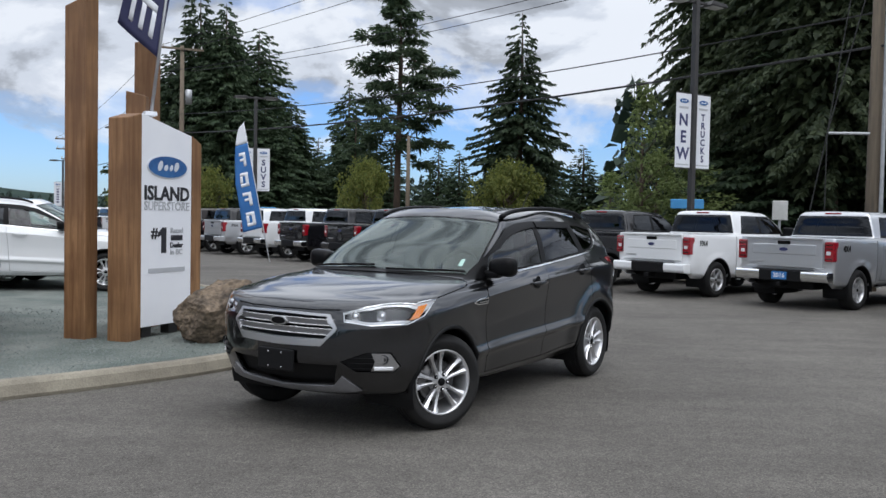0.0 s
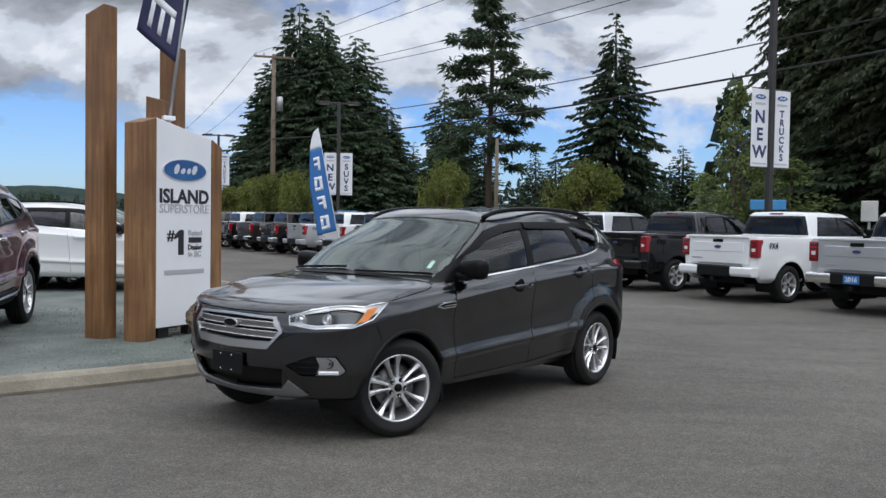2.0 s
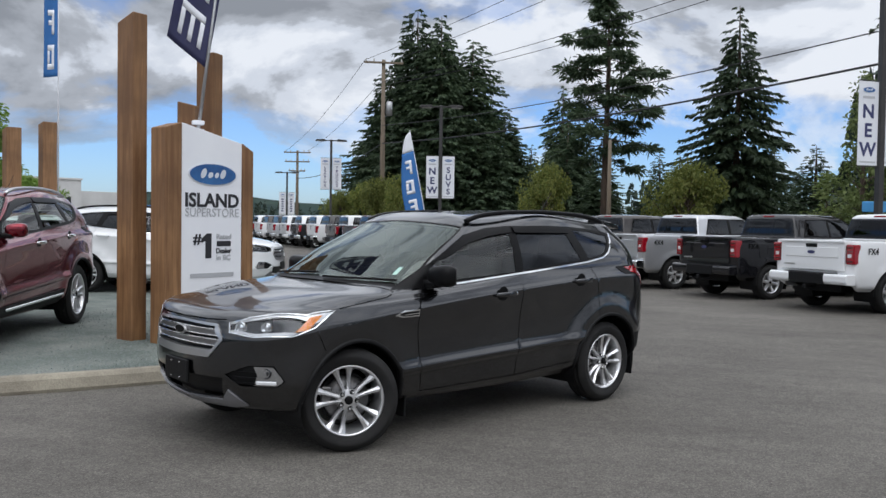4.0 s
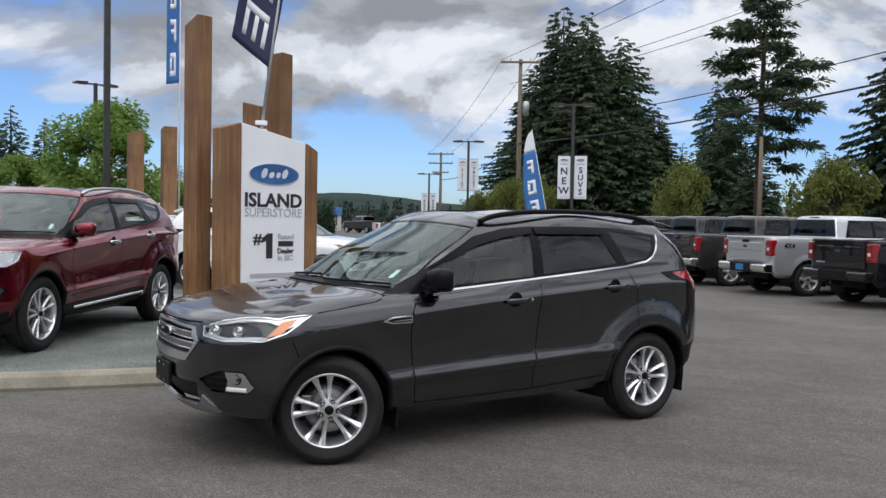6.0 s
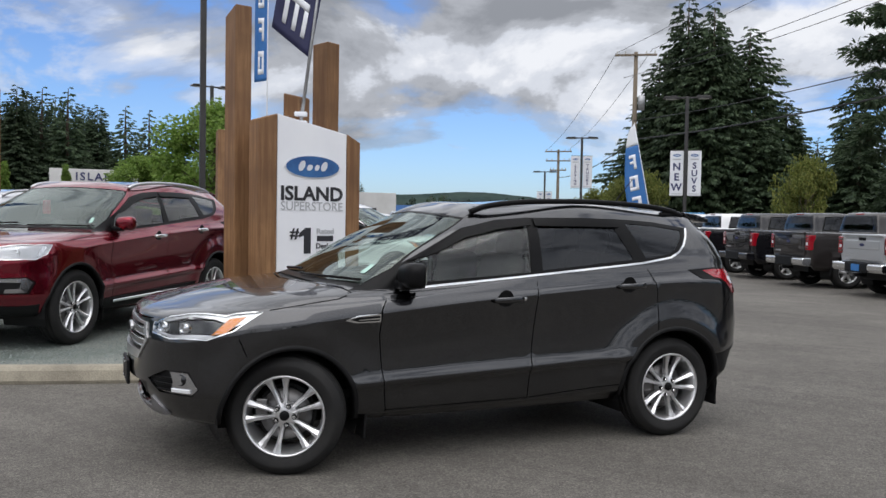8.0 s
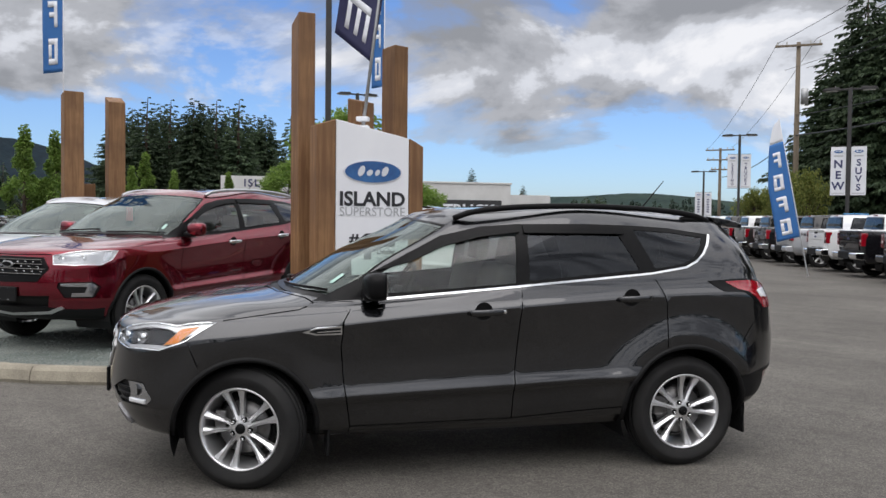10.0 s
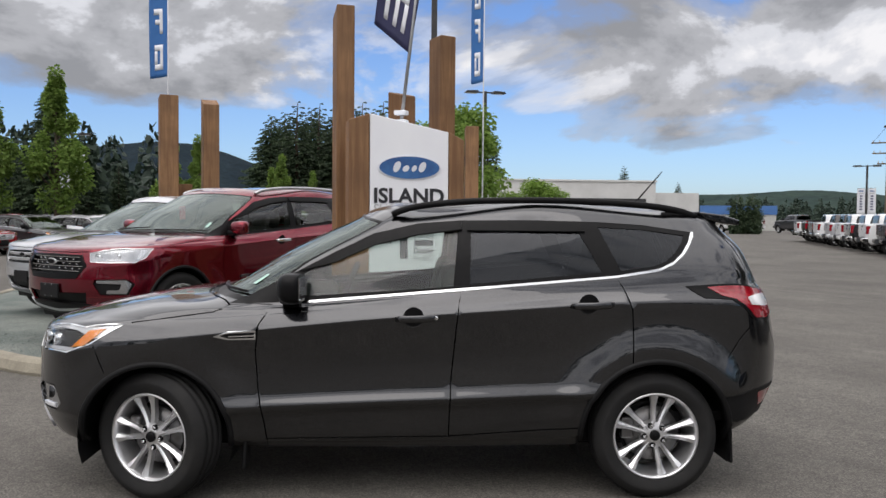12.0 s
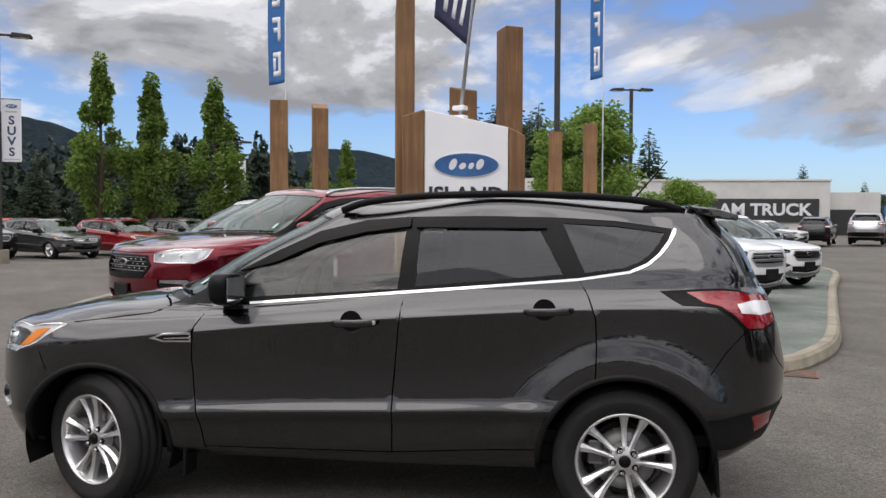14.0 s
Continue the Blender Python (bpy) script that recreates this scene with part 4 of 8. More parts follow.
fir_lab = "dark green fir with drooping boughs behind the lot"
fir_a = tree_thing("fir_tree", fir_lab, *conifer(11, 24, 5.6, 0.02, 590, 0.72, 0.66, 0.30, 0.25, 0.24, 2600), "fir", "firs")
fir_a.matrix_basis = put(fir_a, -26.6, 93.3, 1.04, 1.12)
fir_b = tree_thing("fir_tree", fir_lab, *conifer(12, 20, 4.9, 0.06, 290, 0.66, 0.82, 0.42, 0.17, 0.30, 900), "fir", "firs")
fir_b.matrix_basis = put(fir_b, 4.3, 75.7, 1.0, 1.2, 40)
fir_c = tree_thing("fir_tree", "slim dark spruce behind the lot", *conifer(13, 14, 2.6, 0.03, 240, 0.5, 0.9, 0.3, 0.2, 0.2, 700), "fir", "firs")
fir_c.matrix_basis = put(fir_c, -22.5, 111.8, 1.0, 1.15)
fir_d = tree_thing("fir_tree", "tall dark forest fir with a dense crown", *conifer(14, 30, 5.2, 0.13, 470, 0.62, 0.50, 0.42, 0.24, 0.42, 2200), "fir_wood", "forest firs")
fir_d.matrix_basis = put(fir_d, 18.0, 50, 1.0, 1.0, 15)
tall_pine = tree_thing("pine_tree", "tall sparse pine with a bare lower trunk and open ragged crown", *pine(21, 21.8, 4.6, 0.33, 50), "fir", "")
tall_pine.matrix_basis = put(tall_pine, -6.4, 76.0)
for src, x, y, s, w, tn in ((fir_a, -29.8, 94.5, 1.05, 1.12, 80), (fir_a, -24.0, 97.4, 0.92, 1.15, 200), (fir_a, -33.5, 96, 0.8, 1.1, 120), (fir_a, -21, 101, 0.62, 0.9, 310),
                            (fir_a, -28, 99, 0.97, 1.1, 20), (fir_a, -31.5, 99, 0.9, 1.1, 260), (fir_a, -22.6, 95, 0.55, 0.9, 160), (fir_b, -15.1, 107, 0.95, 0.95, 100),
                            (fir_c, -11.5, 105, 0.85, 1.25, 0), (fir_c, -5.2, 140, 0.95, 1.6, 60), (fir_c, -18.3, 104, 0.8, 1.2, 190), (fir_c, -1.5, 120, 0.8, 1.5, 100)):
    copy_thing(src, put(src, x, y, s, w, tn))
for src, x, y, s, w, tn in ((fir_c, 9.5, 110, 0.8, 1.6, 30), (fir_c, 13, 100, 0.75, 1.5, 70), (fir_b, -13, 98, 0.66, 0.9, 250),
                            (fir_c, -8.5, 92, 0.72, 1.3, 10), (fir_c, 2.5, 88, 0.55, 1.5, 210), (fir_d, 19.0, 46, 1.0, 1.05, 90), (fir_d, 22, 45, 1.05, 1.0, 200),
                            (fir_d, 20, 57, 1.05, 1.1, 300), (fir_d, 22.5, 53, 1.1, 1.0, 35), (fir_d, 27, 47, 1.0, 1.0, 5), (fir_d, 25, 58, 1.15, 1.1, 140)):
    copy_thing(src, put(src, x, y, s, w, tn))
for src, x, y, s, w, tn in ((fir_d, 15.4, 56.5, 1.0, 0.85, 200), (fir_d, 31, 52, 1.05, 1.0, 260), (fir_d, 16.3, 54, 0.96, 0.85, 70), (fir_d, 34, 40, 1.0, 1.0, 60),
                            (fir_a, 22, 62, 0.9, 1.0, 44), (fir_a, 19.0, 66, 0.72, 1.0, 144), (fir_a, 23.5, 50, 0.75, 1.1, 10), (fir_a, 19, 49.5, 0.7, 1.1, 10),
                            (fir_a, 28, 53, 0.75, 1.2, 99)):
    copy_thing(src, put(src, x, y, s, w, tn))


def azel(az, dist, x0=3.5, y0=4.0):
    return x0 + dist * math.sin(radians(az)), y0 + dist * math.cos(radians(az))


# firs behind the far lot, by bearing
for az, dist, s, src in ((-66.9, 95, 0.50, fir_a), (-65.2, 92, 0.54, fir_a), (-63.8, 97, 0.56, fir_a), (-62.4, 92, 0.55, fir_a), (-61, 95, 0.56, fir_a),
                         (-59.6, 92, 0.55, fir_a), (-57.9, 98, 0.52, fir_a), (-56.3, 94, 0.50, fir_a), (-54.8, 110, 0.56, fir_a), (-52.9, 120, 0.55, fir_a),
                         (-80.4, 110, 0.62, fir_a), (-76.4, 118, 0.55, fir_c), (-78.2, 115, 0.62, fir_c), (-83.3, 112, 0.7, fir_c), (-85.9, 108, 0.68, fir_c)):
    x, y = azel(az, dist)
    if src == fir_a and int(-az * 10) % 3:
        src, s = fir_c, s * 1.8
    copy_thing(src, put(src, x, y, s, s * (1.25 if src == fir_a else 1.5), az * 7))
for az, dist, s, src in ((-88, 112, 0.75, fir_c), (-91.5, 110, 0.66, fir_c), (-94.5, 105, 0.75, fir_c), (-97.5, 105, 0.8, fir_c),
                         (-73.3, 130, 0.6, fir_c), (-101, 100, 0.7, fir_a), (-44.4, 330, 1.5, fir_c), (-41.0, 330, 1.05, fir_c), (-66.1, 105, 0.56, fir_a),
                         (-64.4, 108, 0.6, fir_a), (-61.8, 106, 0.6, fir_a), (-60.2, 108, 0.6, fir_a), (-58.6, 107, 0.56, fir_a)):
    x, y = azel(az, dist)
    copy_thing(src, put(src, x, y, s, s * (1.25 if src == fir_a else 1.5), az * 7))


def far_woods():
    """A belt of far trees, too many to count."""
    rng = np.random.default_rng(9)
    V, F, n0 = [], [], 0
    belts = [(-108, -74, 125, 11.5, 230), (-74, -52, 150, 5.5, 60), (-40, -12, 240, 6.5, 150), (-36, -18, 420, 9, 90), (-14, 12, 150, 8.5, 90), (8, 40, 80, 14, 60), (40, 150, 110, 9, 190), (150, 252, 110, 9, 170)]
    for a0, a1, dist, hh, count in belts:
        for _ in range(count):
            x, y = azel(rng.uniform(a0, a1), dist * rng.uniform(0.9, 1.25))
            h = hh * rng.uniform(0.55, 1.2)
            m = 46
            t = rng.random(m) ** 0.75
            rad = h * 0.20 * (1 - t) + 0.15
            az = rng.uniform(0, 6.283, m)
            S = np.stack([x + 0.4 * rad * np.cos(az), y + 0.4 * rad * np.sin(az), t * h], 1)
            D = np.stack([np.cos(az), np.sin(az), rng.uniform(-0.6, 0.2, m)], 1)
            v, f = frond_mesh(S, D, rad * rng.uniform(0.6, 1.2, m) + 0.3, h * rng.uniform(0.07, 0.13, m), 0.3)
            V.append(v)
            F += [tuple(i + n0 for i in q) for q in f]
            n0 += len(v)
            V.append(np.array([(x - 0.2, y, 0), (x + 0.2, y, 0), (x, y, h)]))
            F.append((n0, n0 + 1, n0 + 2))
            n0 += 3
    tagged(mesh_object("far_woods", (np.concatenate(V), F), "fir_far"), "belt of dark far conifers behind the lot", "woods", kind="stuff")


far_woods()


def broadleaf(seed, h, rx, z0, column=False, count=5200, leaf=0.17):
    """Trunk with limbs, and a crown of leaf clumps round the limb ends, uneven and open."""
    rng = np.random.default_rng(seed)
    bm = tube([(0, 0, -0.2), (0.03, 0, h * 0.35), (0, 0.04, h * 0.85)], [h * 0.016, h * 0.012, 0.015], 8)
    cl = []
    for k in range(46 if column else 36):
        f = rng.random()
        zb = z0 + (h - z0) * f * 0.9
        az = rng.uniform(0, 6.283)
        prof = (math.sin(math.pi * min(1, 0.18 + 0.82 * f)) ** 0.7) if not column else (min(1, 0.40 + 2.4 * f) * (1 - f) ** 0.75 + 0.05)
        r = rx * prof * rng.uniform(0.35, 1.05)
        zt = zb + (0.5 if not column else 1.0) * r + 0.1
        zt = min(zt, h * 0.97)
        p0, p1 = (0, 0, max(z0 * 0.8, zb - 0.3 * r)), (r * math.cos(az), r * math.sin(az), zt)
        tube([p0, ((p0[0] + p1[0]) / 2, (p0[1] + p1[1]) / 2, (p0[2] + p1[2]) / 2 - 0.05), p1], [0.035, 0.022, 0.008], 5, bm, False)
        cl.append((*p1, rx * rng.uniform(0.2, 0.42) * ((1.15 - 0.8 * f) if column else 1.0)))
    cl.append((0, 0, h * 0.97, rx * 0.22))
    cl = np.array(cl)
    pick = rng.integers(0, len(cl), count)
    d = rng.normal(size=(count, 3))
    d /= np.linalg.norm(d, axis=1)[:, None]
    S = cl[pick, :3] + d * cl[pick, 3:4] * rng.random((count, 1)) ** 0.45 * (np.array([1, 1, 1.25]) if not column else np.array([1, 1, 1.9]))
    D = d + rng.normal(size=(count, 3)) * 0.8 + np.array([0, 0, -0.2])
    V, F = frond_mesh(S, D, leaf * rng.uniform(0.7, 1.4, count), leaf * rng.uniform(0.6, 1.0, count), 0.25)
    return bm, (V, F)


maple = tree_thing("maple_tree", "young round maple with fresh green leaves", *broadleaf(31, 7.0, 1.85, 1.5, count=12000, leaf=0.13), "leaf", "maples")
maple.matrix_basis = put(maple, -18.6, 20.9, 0.70, 1.0)
for x, y, s, w, tn in ((-30.6, 26.6, 0.80, 0.85, 50), (-21.2, 26.2, 0.58, 0.75, 120), (-21.8, 22.6, 0.62, 0.8, 222)):
    copy_thing(maple, put(maple, x, y, s, w, tn))
poplar = tree_thing("columnar_tree", "narrow columnar tree with fresh green leaves", *broadleaf(41, 8.9, 1.22, 1.3, True, 9500, 0.14), "leaf", "columnar trees")
poplar.matrix_basis = put(poplar, -37.2, 6.8, 0.97, 1.1)
for x, y, s, tn in ((-37.1, 9.0, 0.96, 70), (-36.9, 11.8, 0.95, 160), (-37.5, 17.0, 0.66, 210), (-37.4, 18.3, 0.64, 20), (-37, 22.5, 0.55, 99), (-42, 24, 0.5, 9), (-44, 27.5, 0.5, 200), (-43, 30.5, 0.5, 310)):
    copy_thing(poplar, put(poplar, x, y, s * 0.95, s * 1.1, tn))
scrub = tree_thing("roadside_tree", "small yellow-green roadside tree behind the trucks", *broadleaf(51, 3.6, 1.7, 0.5, count=8500, leaf=0.12), "leaf_yellow", "roadside trees")
scrub.matrix_basis = put(scrub, 1.5, 31.8, 0.92, 0.72)
for x, y, s, w, tn in ((-4.6, 38.5, 1.12, 0.85, 30), (-12.8, 42.5, 1.05, 0.8, 99), (-16.5, 49.0, 1.1, 1.0, 180), (-20.0, 55.5, 1.1, 1.1, 240), (-23, 58, 1.0, 1.0, 10)):
    copy_thing(scrub, put(scrub, x, y, s, w, tn))
thin = tree_thing("alder_tree", "slender pale green alder with an airy crown", *broadleaf(61, 10.5, 1.9, 1.2, count=2300, leaf=0.21), "leaf_alder", "alders")
thin.matrix_basis = put(thin, 9.4, 47.5, 0.86, 0.85)
for x, y, s, w, tn in ((8.0, 49, 0.48, 1.0, 40), (10.8, 50, 0.62, 1.1, 110), (11.8, 46, 0.55, 1.1, 290)):
    copy_thing(thin, put(thin, x, y, s, w, tn))

cedar = tree_thing("cedar_tree", "small dense clipped cedar beside the far building", *conifer(71, 3.9, 1.0, 0.02, 190, 0.3, 0.35, 0.15, 0.12, 0.1, 900), "fir", "cedars")
cedar.matrix_basis = put(cedar, -49.7, 75.2)
copy_thing(cedar, put(cedar, -49.0, 76.6, 1.04, 1.05, 130))

from mathutils.geometry import delaunay_2d_cdt as delaunay

# ---- vehicle bodies ----
U_KNOTS = np.array([0, 0.15, 0.3, 0.5, 0.7, 0.85, 1.0])


def slopes(y, h):
    """Limited slopes along axis 0, so that a curve through the knots never overshoots."""
    h = h.reshape((-1,) + (1,) * (y.ndim - 1))
    d = np.diff(y, axis=0) / h
    m = np.zeros_like(y)
    w1, w2 = 2 * h[1:] + h[:-1], h[1:] + 2 * h[:-1]
    good = d[:-1] * d[1:] > 0
    safe0, safe1 = np.where(good, d[:-1], 1.0), np.where(good, d[1:], 1.0)
    m[1:-1] = np.where(good, (w1 + w2) / (w1 / safe0 + w2 / safe1), 0.0)
    m[0], m[-1] = d[0], d[-1]
    return m


def hermite(x, xk, y, m):
    """Cubic through knots xk with values y and slopes m along axis 0; x: one value for each last-axis item, or any array for 1-D y."""
    i = np.clip(np.searchsorted(xk, x, "right") - 1, 0, len(xk) - 2)
    h = (xk[i + 1] - xk[i])
    t = (x - xk[i]) / h
    if y.ndim == 1:
        a_, b_, ma, mb = y[i], y[i + 1], m[i], m[i + 1]
    else:
        k = np.arange(len(i))
        a_, b_, ma, mb = y[i, k], y[i + 1, k], m[i, k], m[i + 1, k]
        h, t = h[:, None], t[:, None]
    t2, t3 = t * t, t * t * t
    return (2 * t3 - 3 * t2 + 1) * a_ + (t3 - 2 * t2 + t) * h * ma + (-2 * t3 + 3 * t2) * b_ + (t3 - t2) * h * mb


PATTERNS, CUTS = {}, {}


class Shell:
    """Half of a vehicle's skin as rings at rising levels. Each ring: (front x, front corner x, rear corner x, rear x),
    (half widths at the front corner, middle, rear corner), (roundness front, rear), seven heights from front centre to rear centre.
    The left half is y > 0; u runs from the front centre (0) to the rear centre (1), v counts levels."""

    def __init__(self, levels, flares=(), warp=None, fine=True, knots=None):
        """warp: knots (from, to) for x and z, and a factor for y, by which the whole skin is stretched."""
        self.levels, self.flares, self.warp = levels, flares, warp
        self.vk = np.arange(len(levels), dtype=float) if knots is None else np.array(knots, float)
        self.top = int(self.vk[-1])
        self.base, self.known = None, {}
        if warp is not None:
            self.base = PATTERNS[fine]
            return
        uu, vv = np.linspace(0, 1, 341 if fine else 221), np.linspace(0, self.top, (20 if fine else 12) * self.top + 1)
        self.gu, self.gv = np.meshgrid(uu, vv, indexing="ij")
        self.gu, self.gv = self.gu.ravel(), self.gv.ravel()
        self.table = self.at(self.gu, self.gv)

    def ring(self, lv, u):
        (xf, xa, xb, xr), (wa, wm, wb), (nf, nr), zs = lv
        z = np.array(zs, float)
        zz = hermite(u, U_KNOTS, z, slopes(z, np.diff(U_KNOTS)))
        s = np.clip((u - 0.3) / 0.4, 0, 1)
        x, y = xa + (xb - xa) * s, wa * (1 - s) * (1 - 2 * s) + wm * 4 * s * (1 - s) + wb * s * (2 * s - 1)
        f, r = u < 0.3, u > 0.7
        th = u[f] / 0.3 * math.pi / 2
        x[f], y[f] = xa + (xf - xa) * np.cos(th) ** (2 / nf), wa * np.sin(th) ** (2 / nf)
        th = (1 - u[r]) / 0.3 * math.pi / 2
        x[r], y[r] = xb + (xr - xb) * np.clip(np.cos(th), 0, 1) ** (2 / nr), wb * np.clip(np.sin(th), 0, 1) ** (2 / nr)
        return np.stack([x, y, zz], 1)

    def at(self, u, v):
        u, v = np.atleast_1d(np.asarray(u, float)), np.atleast_1d(np.asarray(v, float))
        u, v = np.clip(u, 0, 1), np.clip(v, 0, self.top)
        R = np.stack([self.ring(l, u) for l in self.levels], 0)
        p = hermite(v, self.vk, R, slopes(R, np.diff(self.vk)))
        for cx, cz, rad, high, wide in self.flares:
            r = np.hypot(p[:, 0] - cx, p[:, 2] - cz)
            b = high * np.exp(-(np.maximum(r - rad, 0) / wide) ** 2) * np.clip((p[:, 1] - 0.5) / 0.3, 0, 1) * np.clip((p[:, 2] - 0.25) / 0.2, 0, 1)
            p[:, 1] += b
        return p if self.warp is None else np.stack([self.w(i, p[:, i]) for i in range(3)], 1)

    def w(self, axis, value):
        """One coordinate of the pattern car, stretched to this one."""
        if self.warp is None or value is None:
            return value
        xs, y_factor, zs = self.warp
        return value * y_factor if axis == 1 else np.interp(value, *(xs if axis == 0 else zs))

    def W(self, x, y, z):
        return (float(self.w(0, x)), float(self.w(1, y)), float(self.w(2, z)))

    def normal(self, u, v):
        e1, e2 = 2e-3, 3.5e-2
        du = self.at(u + e1, v) - self.at(u - e1, v)
        dv = self.at(u, v + e2) - self.at(u, v - e2)
        n = np.cross(du, dv)
        return n / (np.linalg.norm(n, axis=1)[:, None] + 1e-12)

    def find(self, p, ur=(0, 1), vr=(0, 99)):
        """(u, v) of the place on the skin nearest to p, of which a coordinate may be None."""
        if self.base is not None:
            return self.base.find(p, ur, vr)
        key = (tuple(p), ur, vr)
        if key in self.known:
            return self.known[key]
        ok = (self.gu >= ur[0]) & (self.gu <= ur[1]) & (self.gv >= vr[0]) & (self.gv <= vr[1])
        idx = [i for i in range(3) if p[i] is not None]
        tgt = np.array([p[i] for i in idx])
        T = self.table[ok][:, idx]
        k = int(np.argmin(((T - tgt) ** 2).sum(1)))
        u, v = self.gu[ok][k], self.gv[ok][k]
        for _ in range(3):
            P = self.at([u, u + 1e-3, u], [v, v, v + 1e-2])[:, idx]
            J = np.stack([(P[1] - P[0]) / 1e-3, (P[2] - P[0]) / 1e-2], 1)
            st = np.linalg.lstsq(J, tgt - P[0], rcond=1e-3)[0]
            st = np.clip(st, (-0.004, -0.06), (0.004, 0.06))
            u, v = float(np.clip(u + st[0], ur[0], ur[1])), float(np.clip(v + st[1], max(0, vr[0]), min(self.top, vr[1])))
        self.known[key] = (u, v)
        return u, v

    def outline(self, pts, ur=(0, 1), vr=(0, 99), closed=True, step=0.05):
        """Places joined by straight lines, laid on the skin, as (u, v)."""
        out = []
        n = len(pts)
        for i in range(n if closed else n - 1):
            a_, b_ = pts[i], pts[(i + 1) % n]
            d = math.dist([0 if q is None else q for q in a_], [0 if q is None else q for q in b_])
            m = max(1, int(d / step))
            for j in range(m):
                t = j / m
                out.append(self.find(tuple(None if a_[q] is None or b_[q] is None else a_[q] + (b_[q] - a_[q]) * t for q in range(3)), ur, vr))
        if not closed:
            out.append(self.find(pts[-1], ur, vr))
        return np.array(out)

    def seam(self, pts, width=0.006, ur=(0, 1), vr=(0, 99)):
        """A thin gap along a line: a closed (u, v) outline."""
        if self.base is not None:
            return self.base.seam(pts, width, ur, vr)
        line = self.outline(pts, ur, vr, False, 0.04)
        keep = [0] + [i for i in range(1, len(line)) if np.hypot(*((line[i] - line[i - 1]) * (30, 1))) > 1e-4]
        line = line[keep]
        P = self.at(line[:, 0], line[:, 1])
        T = np.gradient(P, axis=0)
        T /= np.linalg.norm(T, axis=1)[:, None] + 1e-9
        S = np.cross(self.normal(line[:, 0], line[:, 1]), T)
        e1, e2 = 1e-3, 1e-2
        Du = (self.at(line[:, 0] + e1, line[:, 1]) - self.at(line[:, 0] - e1, line[:, 1])) / (2 * e1)
        Dv = (self.at(line[:, 0], line[:, 1] + e2) - self.at(line[:, 0], line[:, 1] - e2)) / (2 * e2)
        off = []
        for k in range(len(line)):
            off.append(np.linalg.lstsq(np.stack([Du[k], Dv[k]], 1), S[k] * width / 2, rcond=1e-4)[0])
        off = np.array(off)
        return np.concatenate([line + off, (line - off)[::-1]])


def inside(poly, p):
    x, y = p[:, 0], p[:, 1]
    res = np.zeros(len(p), bool)
    a_, b_ = poly, np.roll(poly, -1, 0)
    for (x0, y0), (x1, y1) in zip(a_, b_):
        if y0 == y1:
            continue
        c = ((y0 > y) != (y1 > y)) & (x < (x1 - x0) * (y - y0) / (y1 - y0) + x0)
        res ^= c
    return res


SU, SV = 30.0, 1.0


def cut_shell(sh, nu, nv, gaps, holes, regions, seeds):
    """Cuts the skin along gaps and holes. regions: (name, outline). seeds: (name, place) of the panels between the gaps.
    Gives for each name (u, v) points and triangles."""
    U, V = np.linspace(0, 1, nu + 1), np.linspace(0, sh.top, nv + 1)
    g = np.stack(np.meshgrid(U, V, indexing="ij"), -1).reshape(-1, 2)
    pts, edges = [tuple(q) for q in g * (SU, SV)], []
    for poly in list(gaps) + list(holes) + [r[1] for r in regions]:
        b0 = len(pts)
        pts += [(float(np.clip(q[0], 0, 1)) * SU, float(np.clip(q[1], 0, sh.top)) * SV) for q in poly]
        edges += [(b0 + i, b0 + (i + 1) % len(poly)) for i in range(len(poly))]
    vs, _, fs, _, _, _ = delaunay([Vector(q) for q in pts], edges, [], 0, 1e-5)
    P = np.array([(q[0] / SU, q[1] / SV) for q in vs])
    F = np.array([f for f in fs if len(f) == 3])
    area = 0.5 * np.abs((P[F[:, 1], 0] - P[F[:, 0], 0]) * (P[F[:, 2], 1] - P[F[:, 0], 1]) - (P[F[:, 2], 0] - P[F[:, 0], 0]) * (P[F[:, 1], 1] - P[F[:, 0], 1]))
    F = F[area > 1e-10]
    C = P[F].mean(1)
    lab = np.zeros(len(F), int)
    for poly in list(gaps) + list(holes):
        lab[inside(np.asarray(poly), C)] = -1
    names = ["body"]
    for name, poly in regions:
        names.append(name)
        hit = inside(np.asarray(poly), C) & (lab == 0)
        lab[hit] = len(names) - 1
    # panels: parts of the plain skin that hang together
    free = np.where(lab == 0)[0]
    by_edge = {}
    for k in free:
        f = F[k]
        for i in range(3):
            by_edge.setdefault((min(f[i], f[i - 1]), max(f[i], f[i - 1])), []).append(k)
    parent = {k: k for k in free}

    def root(k):
        while parent[k] != k:
            parent[k] = parent[parent[k]]
            k = parent[k]
        return k

    for ks in by_edge.values():
        for b in ks[1:]:
            parent[root(ks[0])] = root(b)
    roots = np.array([root(k) for k in free])
    for name, place in seeds:
        uv = np.array(sh.find(place))
        k = int(np.argmin((((C[free] - uv) * (SU, SV)) ** 2).sum(1)))
        names.append(name)
        lab[free[roots == roots[k]]] = len(names) - 1
    # what is left hangs together in a few pieces, each a panel of its own
    rest = [r_ for r_ in np.unique(roots) if lab[r_] == 0]
    for i_, r_ in enumerate(rest):
        names.append("rest_%d" % i_)
        lab[free[roots == r_]] = len(names) - 1
    out = {}
    for i, name in enumerate(names):
        T = F[lab == i]
        if len(T) == 0:
            continue
        used, inv = np.unique(T, return_inverse=True)
        if name in out:
            q, t = out[name]
            out[name] = (np.concatenate([q, P[used]]), np.concatenate([t, inv.reshape(-1, 3) + len(q)]))
        else:
            out[name] = (P[used], inv.reshape(-1, 3))
    return out


